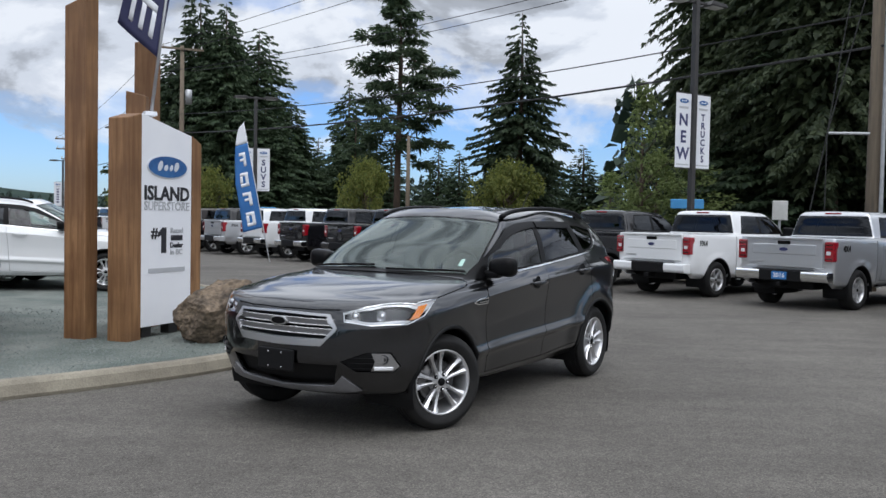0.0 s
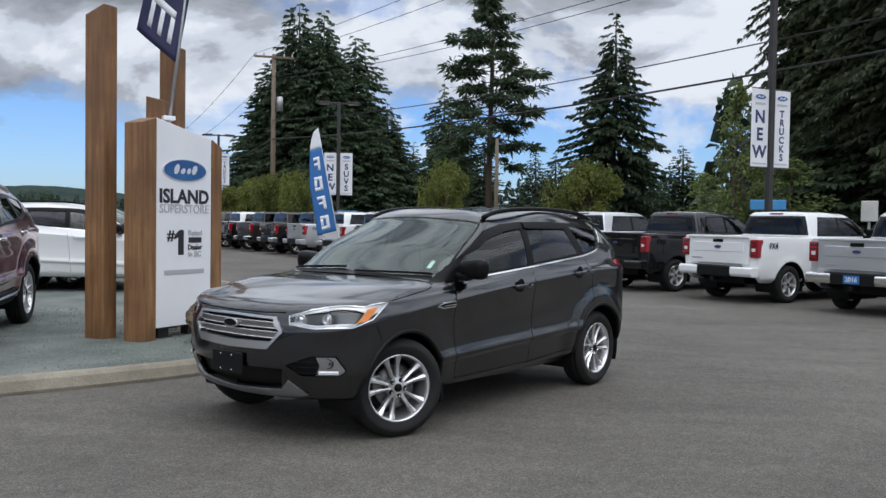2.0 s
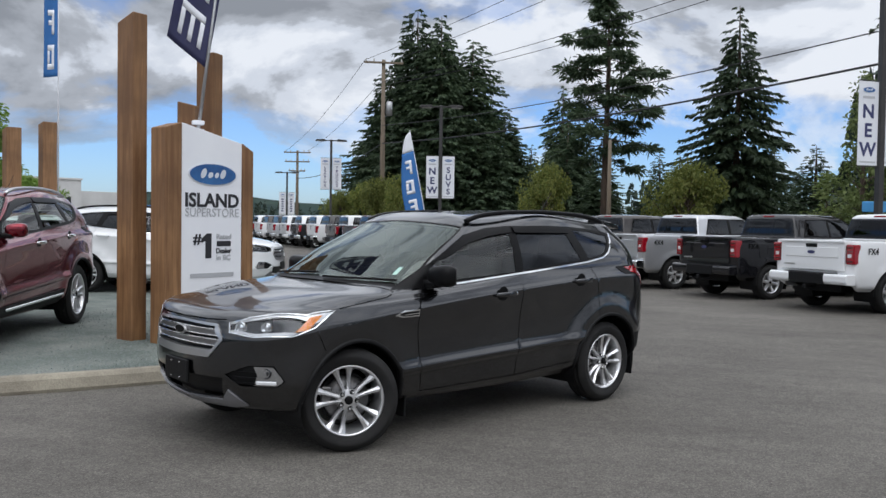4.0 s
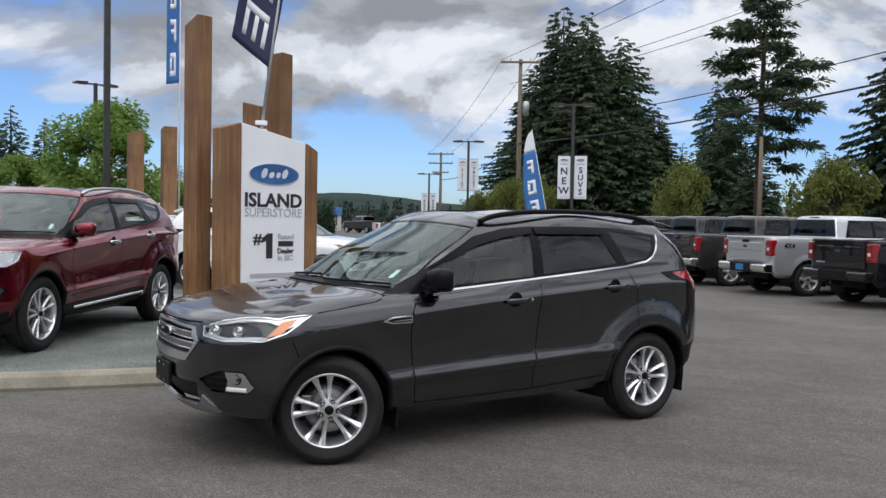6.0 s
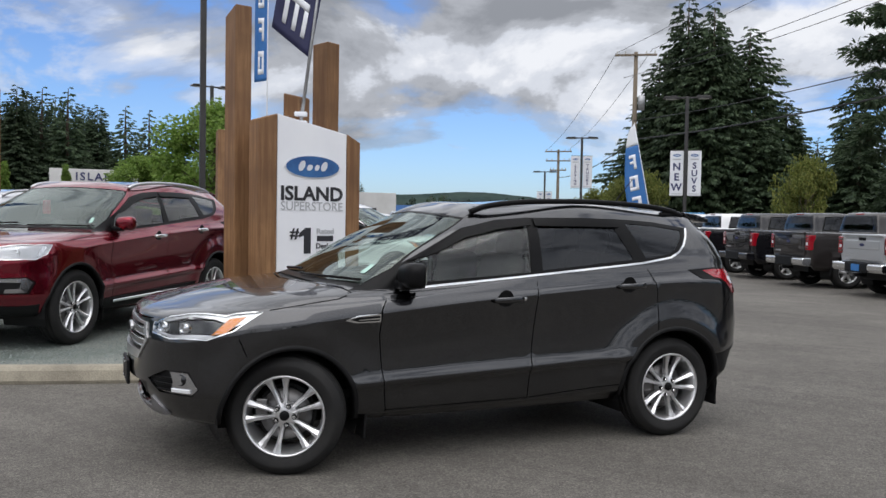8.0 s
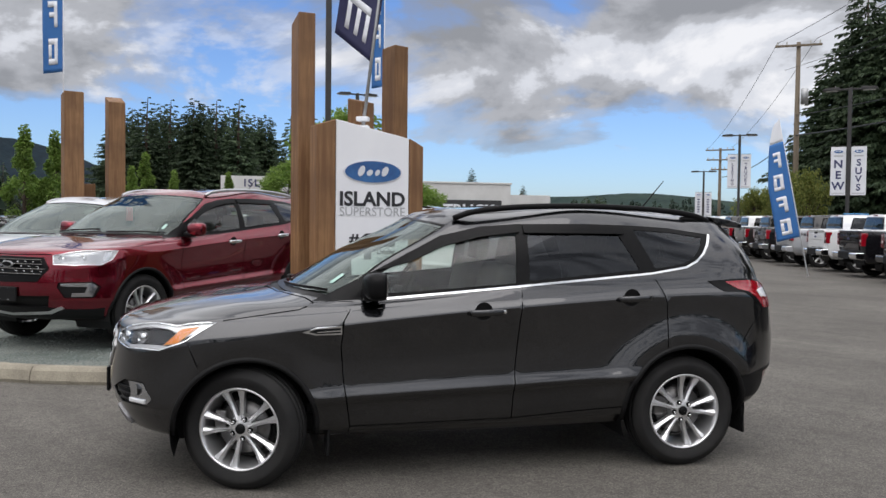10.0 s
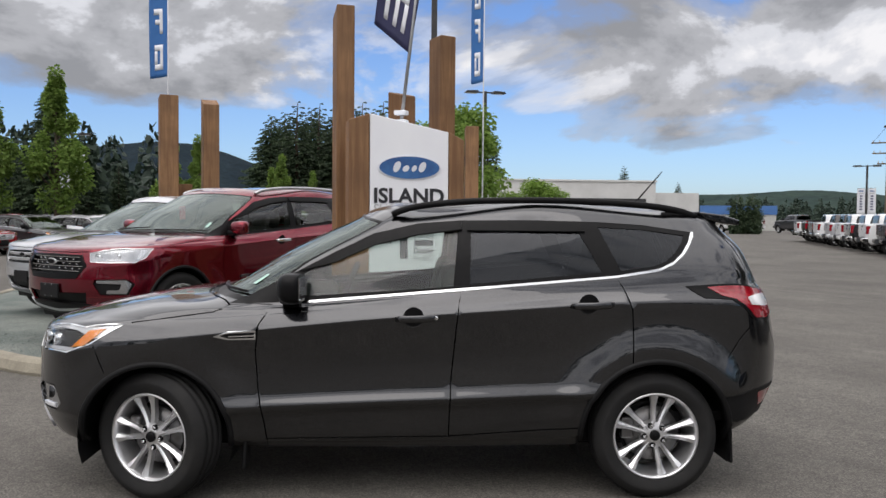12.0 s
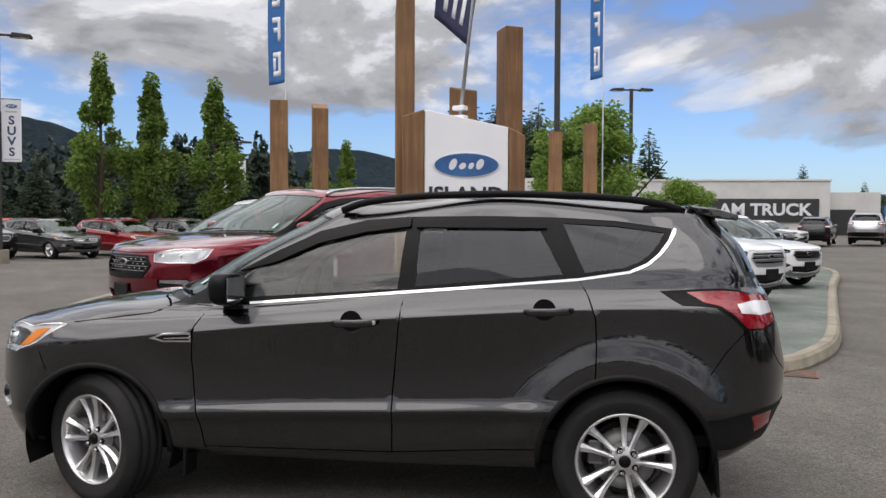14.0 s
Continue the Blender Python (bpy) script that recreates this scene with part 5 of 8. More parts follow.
def panel_mesh(name, sh, uv, tri, offset=0.0, thick=0.0, both=False, mirror=False):
    """A piece of skin as a mesh with the skin's own normals; its rim is folded inwards by thick."""
    p, n = sh.at(uv[:, 0], uv[:, 1]), sh.normal(uv[:, 0], uv[:, 1])
    n[np.abs(p[:, 1]) < 1e-4, 1] = 0
    p = p + n * offset
    tri = np.asarray(tri)
    cr = np.cross(p[tri[:, 1]] - p[tri[:, 0]], p[tri[:, 2]] - p[tri[:, 0]])
    flip = (cr * n[tri[:, 0]]).sum(1) < 0
    tri = np.where(flip[:, None], tri[:, ::-1], tri)
    verts, norms, faces = p, n, tri
    if thick:
        cnt = {}
        for f in tri:
            for i in range(3):
                e_ = (f[i], f[(i + 1) % 3])
                cnt[e_] = cnt.get(e_, 0) + 1
        rim = [e_ for e_ in cnt if (e_[1], e_[0]) not in cnt and not (abs(p[e_[0], 1]) < 1e-3 and abs(p[e_[1], 1]) < 1e-3)]
        b0 = len(verts)
        ids = sorted({i for e_ in rim for i in e_})
        at_ = {i: b0 + k for k, i in enumerate(ids)}
        at2 = {i: b0 + len(ids) + k for k, i in enumerate(ids)}
        verts = np.concatenate([p, p[ids] - n[ids] * 0.0005, p[ids] - n[ids] * thick])
        norms = np.concatenate([n, n[ids] * 0, n[ids] * 0])
        ex = []
        for a_, b_ in rim:
            ex += [(b_, a_, at_[a_]), (b_, at_[a_], at_[b_]), (at_[b_], at_[a_], at2[a_]), (at_[b_], at2[a_], at2[b_])]
        faces = np.concatenate([tri, np.array(ex)]) if ex else tri
    if mirror or both:
        mv, mn, mf = verts * (1, -1, 1), norms * (1, -1, 1), faces[:, ::-1]
        if both:
            off = np.abs(verts[:, 1]) > 1e-4  # points on the middle line are shared
            where = np.where(off, len(verts) + np.cumsum(off) - 1, np.arange(len(verts)))
            faces = np.concatenate([faces, where[mf]])
            verts, norms = np.concatenate([verts, mv[off]]), np.concatenate([norms, mn[off]])
        else:
            verts, norms, faces = mv, mn, mf
    me = bpy.data.meshes.new(name)
    me.from_pydata(verts.tolist(), [], faces.tolist())
    me.polygons.foreach_set("use_smooth", [True] * len(me.polygons))
    me.normals_split_custom_set_from_vertices(norms.tolist())
    return me


def lathe(profile, n=48, bm=None, axis_shift=0.0):
    """A profile of (radius, y) turned about the y axis."""
    bm = bm or bmesh.new()
    rings = [[bm.verts.new((r * math.cos(2 * math.pi * k / n), y + axis_shift, r * math.sin(2 * math.pi * k / n))) for k in range(n)] for r, y in profile]
    for a_, b_ in zip(rings, rings[1:]):
        for k in range(n):
            bm.faces.new((a_[k], b_[k], b_[(k + 1) % n], a_[(k + 1) % n]))
    return bm


def wheel_meshes(R, rim, width, spokes=5, split=True, detail=True):
    """Tyre, rim, spoke set, cap, nut and disc meshes; the outer face looks to +y and y = 0 is the tyre's middle."""
    h = width / 2
    n = 64 if detail else 32
    prof = [(rim * 0.97, -h * 0.7), (rim + 0.008, -h * 0.86), (rim + (R - rim) * 0.45, -h), (R - 0.03, -h * 0.9), (R - 0.006, -h * 0.72)]
    if detail:
        for g in (-0.45, 0.0, 0.45):
            prof += [(R, h * (g - 0.07)), (R - 0.008, h * (g - 0.05)), (R - 0.008, h * (g + 0.05)), (R, h * (g + 0.07))]
    else:
        prof += [(R, -h * 0.4), (R, h * 0.4)]
    prof += [(R - 0.006, h * 0.72), (R - 0.03, h * 0.9), (rim + (R - rim) * 0.6, h * 1.0), (rim + (R - rim) * 0.55, h * 1.012), (rim + (R - rim) * 0.42, h * 0.99), (rim + 0.008, h * 0.86), (rim * 0.97, h * 0.7)]
    tyre = lathe(prof, n)
    bmesh.ops.recalc_face_normals(tyre, faces=tyre.faces)
    ym = h * 0.86
    rm = lathe([(rim * 0.97, ym - 0.012), (rim + 0.006, ym), (rim - 0.002, ym + 0.004), (rim - 0.009, ym - 0.004), (rim - 0.016, ym - 0.03), (rim - 0.03, ym - 0.11), (rim - 0.03, -h * 0.8)], n)
    bmesh.ops.recalc_face_normals(rm, faces=rm.faces)
    bmesh.ops.reverse_faces(rm, faces=rm.faces)
    sp = bmesh.new()
    for k in range(spokes):
        a0 = 2 * math.pi * k / spokes + math.pi / 2
        for sgn in ((-1, 1) if split else (0,)):
            a1 = a0 + sgn * (0.225 if split else 0)
            w0, w1 = (0.0105, 0.0155) if split else (0.032, 0.036)
            s0 = sgn * 0.014
            rows = []
            for f in np.linspace(0, 1, 7):
                r0, r1, b0 = 0.05, rim - 0.010, a0 + sgn * 0.23
                cx = r0 * math.cos(b0) * (1 - f) + r1 * math.cos(a1) * f
                cz = r0 * math.sin(b0) * (1 - f) + r1 * math.sin(a1) * f
                dx, dz = r1 * math.cos(a1) - r0 * math.cos(b0), r1 * math.sin(a1) - r0 * math.sin(b0)
                tx, tz = -dz / math.hypot(dx, dz), dx / math.hypot(dx, dz)
                w = w0 + (w1 - w0) * f + (0.010 * max(0.0, f - 0.7) / 0.3 if split else 0)
                yt = ym - 0.022 - 0.012 * math.sin(math.pi * f) + 0.012 * f
                rows.append([sp.verts.new((cx + tx * q * w, yt + dy, cz + tz * q * w)) for q, dy in ((-1, -0.04), (-0.92, -0.010), (-0.35, -0.003), (-0.1 * sgn, 0.003 if split else 0), (0.35, -0.003), (0.92, -0.010), (1, -0.04))])
            for a_, b_ in zip(rows, rows[1:]):
                for q in range(6):
                    sp.faces.new((a_[q], a_[q + 1], b_[q + 1], b_[q]))
    lathe([(0.001, ym - 0.024), (0.034, ym - 0.024), (0.072, ym - 0.032), (0.078, ym - 0.08)], 24, sp)
    bmesh.ops.recalc_face_normals(sp, faces=sp.faces)
    for f in sp.faces:
        f.smooth = False
    cap = lathe([(0.0005, ym - 0.008), (0.022, ym - 0.009), (0.028, ym - 0.013), (0.029, ym - 0.022)], 20)
    nut = lathe([(0.0005, ym - 0.010), (0.006, ym - 0.010), (0.0095, ym - 0.014), (0.0105, ym - 0.030)], 8)
    seat_ = lathe([(0.0005, ym - 0.0235), (0.0155, ym - 0.0235), (0.0165, ym - 0.04)], 14)
    disc = lathe([(0.05, ym - 0.085), (0.15, ym - 0.085), (0.152, ym - 0.105), (0.05, ym - 0.105)], 32)
    hubb = lathe([(0.001, ym - 0.06), (0.07, ym - 0.06), (0.07, ym - 0.2)], 20)
    cal = box((0.07, 0.05, 0.12), (0.14, ym - 0.09, 0.03), 0.012)
    back = lathe([(0.0005, -0.03), (rim - 0.06, -0.03)], 24)
    out = {}
    for nm, bm_ in (("tyre", tyre), ("rim", rm), ("spokes", sp), ("cap", cap), ("nut", nut), ("nut_seat", seat_), ("brake_disc", disc), ("hub", hubb), ("caliper", cal), ("backplate", back)):
        bmesh.ops.recalc_face_normals(bm_, faces=bm_.faces) if nm not in ("tyre", "rim") else None
        me = bpy.data.meshes.new(nm)
        bm_.to_mesh(me)
        bm_.free()
        if nm in ("tyre", "rim", "cap", "brake_disc"):
            me.polygons.foreach_set("use_smooth", [True] * len(me.polygons))
        out[nm] = me
    return out


def link_part(name, me, mat, parent, m=None, label=""):
    """Another object on a shared mesh."""
    if not me.materials:
        me.materials.append(M[mat])
    ob = new(name, me)
    ob.parent = parent
    if m is not None:
        ob.matrix_basis = m
    if label:
        tagged(ob, label)
    return ob


def add_wheel(car, ms, x, y, R, left=True, steer=0.0, spin=0.0, rim_mat="alloy", full=True):
    m = pose(x, y, R, 0, 0, steer + (0 if left else 180)) @ pose(0, 0, 0, 0, spin, 0)
    w = link_part("wheel", ms["tyre"], "rubber", car, m, "black tyre on a silver alloy rim")
    link_part("rim", ms["rim"], rim_mat, w)
    link_part("spokes", ms["spokes"], rim_mat, w, label="silver split alloy spokes" if full else "")
    link_part("cap", ms["cap"], "trim_black", w)
    link_part("brake_disc", ms["brake_disc"], "steel", w)
    link_part("backplate", ms["backplate"], "plastic_dark", w)
    if full:
        link_part("hub", ms["hub"], "plastic_dark", w)
        link_part("caliper", ms["caliper"], "steel", w, pose(0, 0, 0, 0, -spin, 0))
        for k in range(5):
            aa = 2 * math.pi * (k + 0.5) / 5 + math.pi / 2
            nut = link_part("nut", ms["nut"], "chrome", w, pose(0.056 * math.cos(aa), 0, 0.056 * math.sin(aa)))
            link_part("nut_seat", ms["nut_seat"], "trim_black", w, nut.matrix_basis.copy())
    return w


def arch(sh, cx, cz, r, bottom, side="f", flat=0.0):
    """The outline of a wheel opening laid on the skin."""
    pts = [(cx + r * 1.02, None, bottom)]
    for t in np.linspace(-0.25, math.pi + 0.25, 30):
        pts.append((cx + r * math.cos(t), None, max(bottom, cz + r * math.sin(t))))
    pts.append((cx - r * 1.02, None, bottom))
    ur = (0.14, 0.62) if side == "f" else (0.38, 0.9)
    o = sh.outline(pts, ur, (0, sh.arch_top), True, 0.05)
    lo = o[:, 1] < 0.35
    o[lo, 1] = 0.0
    return o


def liner(cx, cz, r, y0, y1):
    """Dark half-drum inside a wheel opening."""
    bm = bmesh.new()
    ring = []
    for t in np.linspace(-0.35, math.pi + 0.35, 22):
        ring.append([bm.verts.new((cx + r * math.cos(t), y, cz + r * math.sin(t))) for y in (y0, y1)])
    for a_, b_ in zip(ring, ring[1:]):
        bm.faces.new((a_[0], a_[1], b_[1], b_[0]))
    bm.faces.new([q[0] for q in ring])
    return bm


def patch(sh, outline, offset, thick=0.0, mirror=False, both=False, name="patch", nu=200, nv=None):
    """A skin-following plate inside an outline, lifted by offset."""
    nv = nv or sh.top * 8
    o = np.asarray(outline)
    lo, hi = o.min(0), o.max(0)
    U, V = np.arange(math.ceil(lo[0] * nu), math.floor(hi[0] * nu) + 1) / nu, np.arange(math.ceil(lo[1] * nv / sh.top), math.floor(hi[1] * nv / sh.top) + 1) * sh.top / nv
    g = np.stack(np.meshgrid(U, V, indexing="ij"), -1).reshape(-1, 2) if len(U) and len(V) else np.zeros((0, 2))
    if len(g):
        g = g[inside(o, g)]
    pts = [(q[0] * SU, q[1] * SV) for q in o] + [(q[0] * SU, q[1] * SV) for q in g]
    vs, _, fs, _, _, _ = delaunay([Vector(q) for q in pts], [(i, (i + 1) % len(o)) for i in range(len(o))], [], 0, 1e-5)
    P = np.array([(q[0] / SU, q[1] / SV) for q in vs])
    F = np.array([f for f in fs if len(f) == 3])
    F = F[inside(o, P[F].mean(1))]
    return panel_mesh(name, sh, P, F, offset, thick, both, mirror)


def sweep(points, wide, high, up=(0, 0, 1), taper=None, bm=None):
    """A bar of rounded box section along points; wide is across, high along up."""
    bm = bm or bmesh.new()
    pts = [Vector(p) for p in points]
    sec = [(-0.5, -0.3), (-0.3, -0.5), (0.3, -0.5), (0.5, -0.3), (0.5, 0.3), (0.3, 0.5), (-0.3, 0.5), (-0.5, 0.3)]
    rings = []
    for i, p in enumerate(pts):
        d = (pts[min(i + 1, len(pts) - 1)] - pts[max(i - 1, 0)]).normalized()
        s = d.cross(Vector(up)).normalized()
        u = s.cross(d)
        k = taper[i] if taper else 1.0
        rings.append([bm.verts.new(p + s * a_ * wide * k + u * b_ * high * k) for a_, b_ in sec])
    for a_, b_ in zip(rings, rings[1:]):
        for k in range(8):
            bm.faces.new((a_[k], a_[(k + 1) % 8], b_[(k + 1) % 8], b_[k]))
    bm.faces.new(rings[0][::-1]), bm.faces.new(rings[-1])
    return bm


def seat(car, x, y, mat="cloth_seat", w=0.50):
    s = part("seat", box((0.52, w, 0.18), (x, y, 0.62), 0.05, 3), mat, car, smooth=True)
    part("backrest", box((0.16, w * 0.96, 0.62), (0, 0, 0.3), 0.06, 3), mat, s, smooth=True, at=pose(x - 0.26, y, 0.66, 0, -14, 0))
    part("headrest", box((0.10, 0.27, 0.19), (0, 0, 0), 0.04, 3), mat, s, smooth=True, at=pose(x - 0.45, y, 1.33, 0, -10, 0))


def cabin(car, front, rear, wide, z_floor=0.42, z_dash=1.0, wheel=True):
    part("cabin_floor", box((front - rear, wide * 2, 0.06), ((front + rear) / 2, 0, z_floor), 0.01), "plastic_dark", car)
    part("dashboard", box((0.42, wide * 1.86, 0.30), (front - 0.30, 0, z_dash - 0.13), 0.06, 3), "plastic_dark", car, smooth=True)
    if wheel:
        bm = tube([(0, 0.185 * math.cos(t), 0.185 * math.sin(t)) for t in np.linspace(0, 2 * math.pi, 25)], 0.016, 8, cap=False)
        box((0.03, 0.34, 0.05), (0.01, 0, 0), 0.01, bm=bm)
        part("steering_wheel", bm, "plastic_dark", car, smooth=True, at=pose(front - 0.62, 0.37, z_dash + 0.02, 0, -25, 0))
    part("underbody", box((front - rear + 0.5, wide * 1.9, 0.14), ((front + rear) / 2 + 0.40, 0, 0.33), 0.03), "plastic_dark", car)


# ---- the dark grey crossover ----
GREY_KNOTS = (0, 1, 2, 3, 3.4, 4, 5, 5.8, 6, 6.2, 7, 8, 9, 10, 11, 12, 13, 14)
GREY_LOW = [
    ((1.99, 1.52, -1.55, -2.03), (0.785, 0.80, 0.80), (2.25, 2.6), (0.285, 0.295, 0.285, 0.275, 0.30, 0.37, 0.38)),
    ((2.07, 1.56, -1.60, -2.10), (0.850, 0.862, 0.860), (2.25, 2.7), (0.332, 0.332, 0.322, 0.345, 0.385, 0.43, 0.44)),
    ((2.13, 1.58, -1.60, -2.16), (0.878, 0.884, 0.880), (2.3, 2.8), (0.44, 0.44, 0.435, 0.49, 0.55, 0.56, 0.56)),
    ((2.155, 1.58, -1.60, -2.185), (0.898, 0.916, 0.897), (2.3, 2.8), (0.505, 0.505, 0.500, 0.550, 0.605, 0.62, 0.63)),
    ((2.162, 1.58, -1.60, -2.19), (0.897, 0.894, 0.898), (2.3, 2.8), (0.56, 0.56, 0.560, 0.612, 0.665, 0.67, 0.67)),
    ((2.158, 1.58, -1.60, -2.195), (0.896, 0.890, 0.898), (2.3, 2.8), (0.67, 0.67, 0.68, 0.74, 0.79, 0.76, 0.74)),
]
GREY_MID = [
    ((2.142, 1.55, -1.60, -2.15), (0.905, 0.912, 0.903), (2.4, 2.8), (0.775, 0.775, 0.842, 0.978, 1.055, 1.005, 0.965)),
    ((2.138, 1.54, -1.60, -2.14), (0.905, 0.914, 0.902), (2.4, 2.8), (0.80, 0.80, 0.86, 1.00, 1.08, 1.03, 0.99)),
    ((2.132, 1.53, -1.60, -2.135), (0.9015, 0.9105, 0.8985), (2.4, 2.8), (0.823, 0.825, 0.876, 1.010, 1.090, 1.047, 1.013)),
]
GREY_BELT = [
    ((2.105, 1.50, -1.60, -2.11), (0.876, 0.890, 0.872), (2.5, 2.8), (0.900, 0.910, 0.942, 1.045, 1.125, 1.11, 1.10)),
    ((1.86, 1.25, -1.62, -2.09), (0.855, 0.875, 0.850), (2.9, 2.8), (0.985, 0.976, 0.983, 1.085, 1.165, 1.145, 1.135)),
    ((1.50, 1.05, -1.63, -2.07), (0.836, 0.864, 0.832), (3.1, 2.8), (1.052, 1.040, 1.02, 1.115, 1.21, 1.17, 1.16)),
    ((1.17, 0.76, -1.65, -2.05), (0.812, 0.853, 0.812), (2.6, 2.9), (1.090, 1.078, 1.05, 1.155, 1.262, 1.205, 1.19)),
]
GREY_TOP = [
    ((0.70, 0.44, -1.60, -1.98), (0.752, 0.800, 0.757), (2.6, 3.0), (1.34, 1.315, 1.285, 1.345, 1.37, 1.36, 1.355)),
    ((0.33, 0.13, -1.50, -1.86), (0.665, 0.728, 0.685), (2.7, 3.2), (1.515, 1.49, 1.462, 1.51, 1.475, 1.48, 1.475)),
    ((0.22, 0.00, -1.45, -1.82), (0.600, 0.668, 0.615), (3.0, 3.4), (1.572, 1.553, 1.533, 1.585, 1.545, 1.535, 1.525)),
    ((0.12, -0.10, -1.35, -1.75), (0.400, 0.460, 0.420), (3.0, 3.4), (1.605, 1.605, 1.597, 1.632, 1.595, 1.568, 1.558)),
    ((0.10, -0.10, -1.30, -1.72), (0.0, 0.0, 0.0), (3.0, 3.4), (1.615, 1.615, 1.615, 1.645, 1.607, 1.578, 1.563)),
]


def crossover(at, name, label, paint, warp=None, full=True, radius=0.345, steer=0.0, rails="trim_black", grille_bars="satin_dark", rear_tint="glass_dark", cladding="plastic_dark", visors=True, bars=((0.800, 0.445, 0.040), (0.737, 0.435, 0.040)), belt="chrome", mirrors="trim_black", handles=None, lamp_fill="lamp_dark", dark_lamp=True, vented=True, grille_frame="chrome"):
    """A five-door crossover. The pattern is the grey car; warp stretches it to others. full: with all small parts."""
    car = thing(name, label, "car", at)
    flares = ((1.345, 0.345, 0.430, 0.016, 0.12), (-1.345, 0.345, 0.470, 0.030, 0.10))
    if full not in PATTERNS:
        PATTERNS[full] = Shell(GREY_LOW + GREY_MID + GREY_BELT + GREY_TOP, flares, None, full, GREY_KNOTS)
    sh = Shell(GREY_LOW + GREY_MID + GREY_BELT + GREY_TOP, flares, warp, full, GREY_KNOTS) if warp else PATTERNS[full]
    sh.arch_top = 7
    side, band = (0.22, 0.78), (8.0, 12.0)
    X = lambda *q: [(a_, None, b_) for a_, b_ in q]
    Yz = lambda *q: [(None, a_, b_) for a_, b_ in q]
    low = dict(ur=(0.2, 0.8), vr=(0, 9.2))
    gaps = [
        sh.seam(X((0.74, 1.045), (0.80, 0.95), (0.815, 0.80), (0.80, 0.60), (0.768, 0.40), (0.76, 0.335)), 0.007, **low),
        sh.seam(X((-0.272, 1.125), (-0.25, 0.95), (-0.222, 0.65), (-0.213, 0.345)), 0.007, **low),
        sh.seam(X((-1.13, 1.205), (-1.17, 1.12), (-1.20, 1.03), (-1.205, 0.90), (-1.20, 0.70)), 0.007, (0.4, 0.8), (2, 9.2)),
        sh.seam(X((0.76, 0.335), (-0.213, 0.345), (-0.95, 0.395)), 0.007, **low),
        sh.seam(X((1.66, 0.84), (1.60, 0.70)), 0.006, (0.1, 0.5), (2, 7)),
        sh.seam([(1.47, None, 0.958), (1.25, None, 0.985), (1.05, None, 1.012), (0.965, None, 1.045)], 0.007, (0.15, 0.5), (5.5, 9.3)),
    ]
    gaps += [
        sh.seam([(0.965, 0.80, 1.045), (1.03, 0.68, 1.066), (1.16, 0.40, 1.078), (1.22, 0.0, 1.083)], 0.012, (0, 0.4), (6, 9.0)),
        sh.seam([(2.155, 0.0, 0.893), (2.12, 0.30, 0.888), (2.05, 0.47, 0.885)], 0.008, (0, 0.25), (4.5, 7)),
        sh.seam([(-1.90, None, 0.985), (-1.80, None, 0.88), (-1.73, None, 0.78)], 0.006, (0.6, 0.95), (2, 7)),
        sh.seam([(-2.21, 0.0, 0.74), (-2.18, 0.55, 0.75), (-2.14, 0.70, 0.82), (-2.05, 0.82, 0.975)], 0.007, (0.75, 1), (2, 7)),
    ]
    gaps += [
        sh.seam(X((0.99, 1.045), (0.86, 1.055), (0.735, 1.05)), 0.005, (0.2, 0.5), (6, 9.9)),
        sh.seam(X((0.76, 0.345), (0.76, 0.235)), 0.005, (0.2, 0.5), (0, 3)),
        np.array([(0.2485, 11.15), (0.2505, 11.15), (0.2505, 12.55), (0.7855, 12.55), (0.7855, 12.05), (0.787, 12.05), (0.787, 12.6), (0.2485, 12.6)]),
        np.array([(0.785, 6.6), (0.785, 12.1), (1.0, 12.1), (1.0, 12.02), (0.7875, 12.02), (0.7875, 6.6)]),
    ]
    holes = [arch(sh, 1.345, 0.345, 0.400, 0.2, "f"), arch(sh, -1.345, 0.345, 0.418, 0.2, "r")]
    grille_in = sh.outline(Yz((0, 0.847), (0.388, 0.840), (0.446, 0.765), (0.385, 0.692), (0, 0.684)), (0, 0.2), (2, 6.5))
    grille_out = sh.outline(Yz((0, 0.863), (0.410, 0.857), (0.474, 0.758), (0.362, 0.641), (0, 0.631)), (0, 0.2), (2, 6.5))
    low_in = sh.outline(Yz((0, 0.51), (0.48, 0.52), (0.43, 0.385), (0, 0.352)), (0, 0.2), (0, 4))
    fog_bz = sh.outline(Yz((0.50, 0.545), (0.60, 0.478), (0.80, 0.478), (0.835, 0.52), (0.79, 0.615), (0.66, 0.612)), (0, 0.3), (1, 5))
    fog_ln = sh.outline(Yz((0.685, 0.485), (0.80, 0.485), (0.828, 0.52), (0.785, 0.605), (0.69, 0.606), (0.71, 0.55)), (0, 0.3), (1, 5))
    skid = sh.outline(Yz((0, 0.347), (0.42, 0.372), (0.50, 0.445), (0.60, 0.350), (0.5, 0.330), (0, 0.308)), (0, 0.25), (0, 4))
    head_pts = [(1.50, 0.89, 0.960), (1.71, 0.85, 0.934), (1.93, 0.66, 0.904), (2.05, 0.495, 0.872), (2.062, 0.512, 0.808), (1.96, 0.66, 0.782), (1.80, 0.83, 0.794), (1.67, 0.885, 0.842)]
    amber_pts = [(1.60, None, 0.928), (1.69, None, 0.916), (1.79, None, 0.826), (1.715, None, 0.838)]
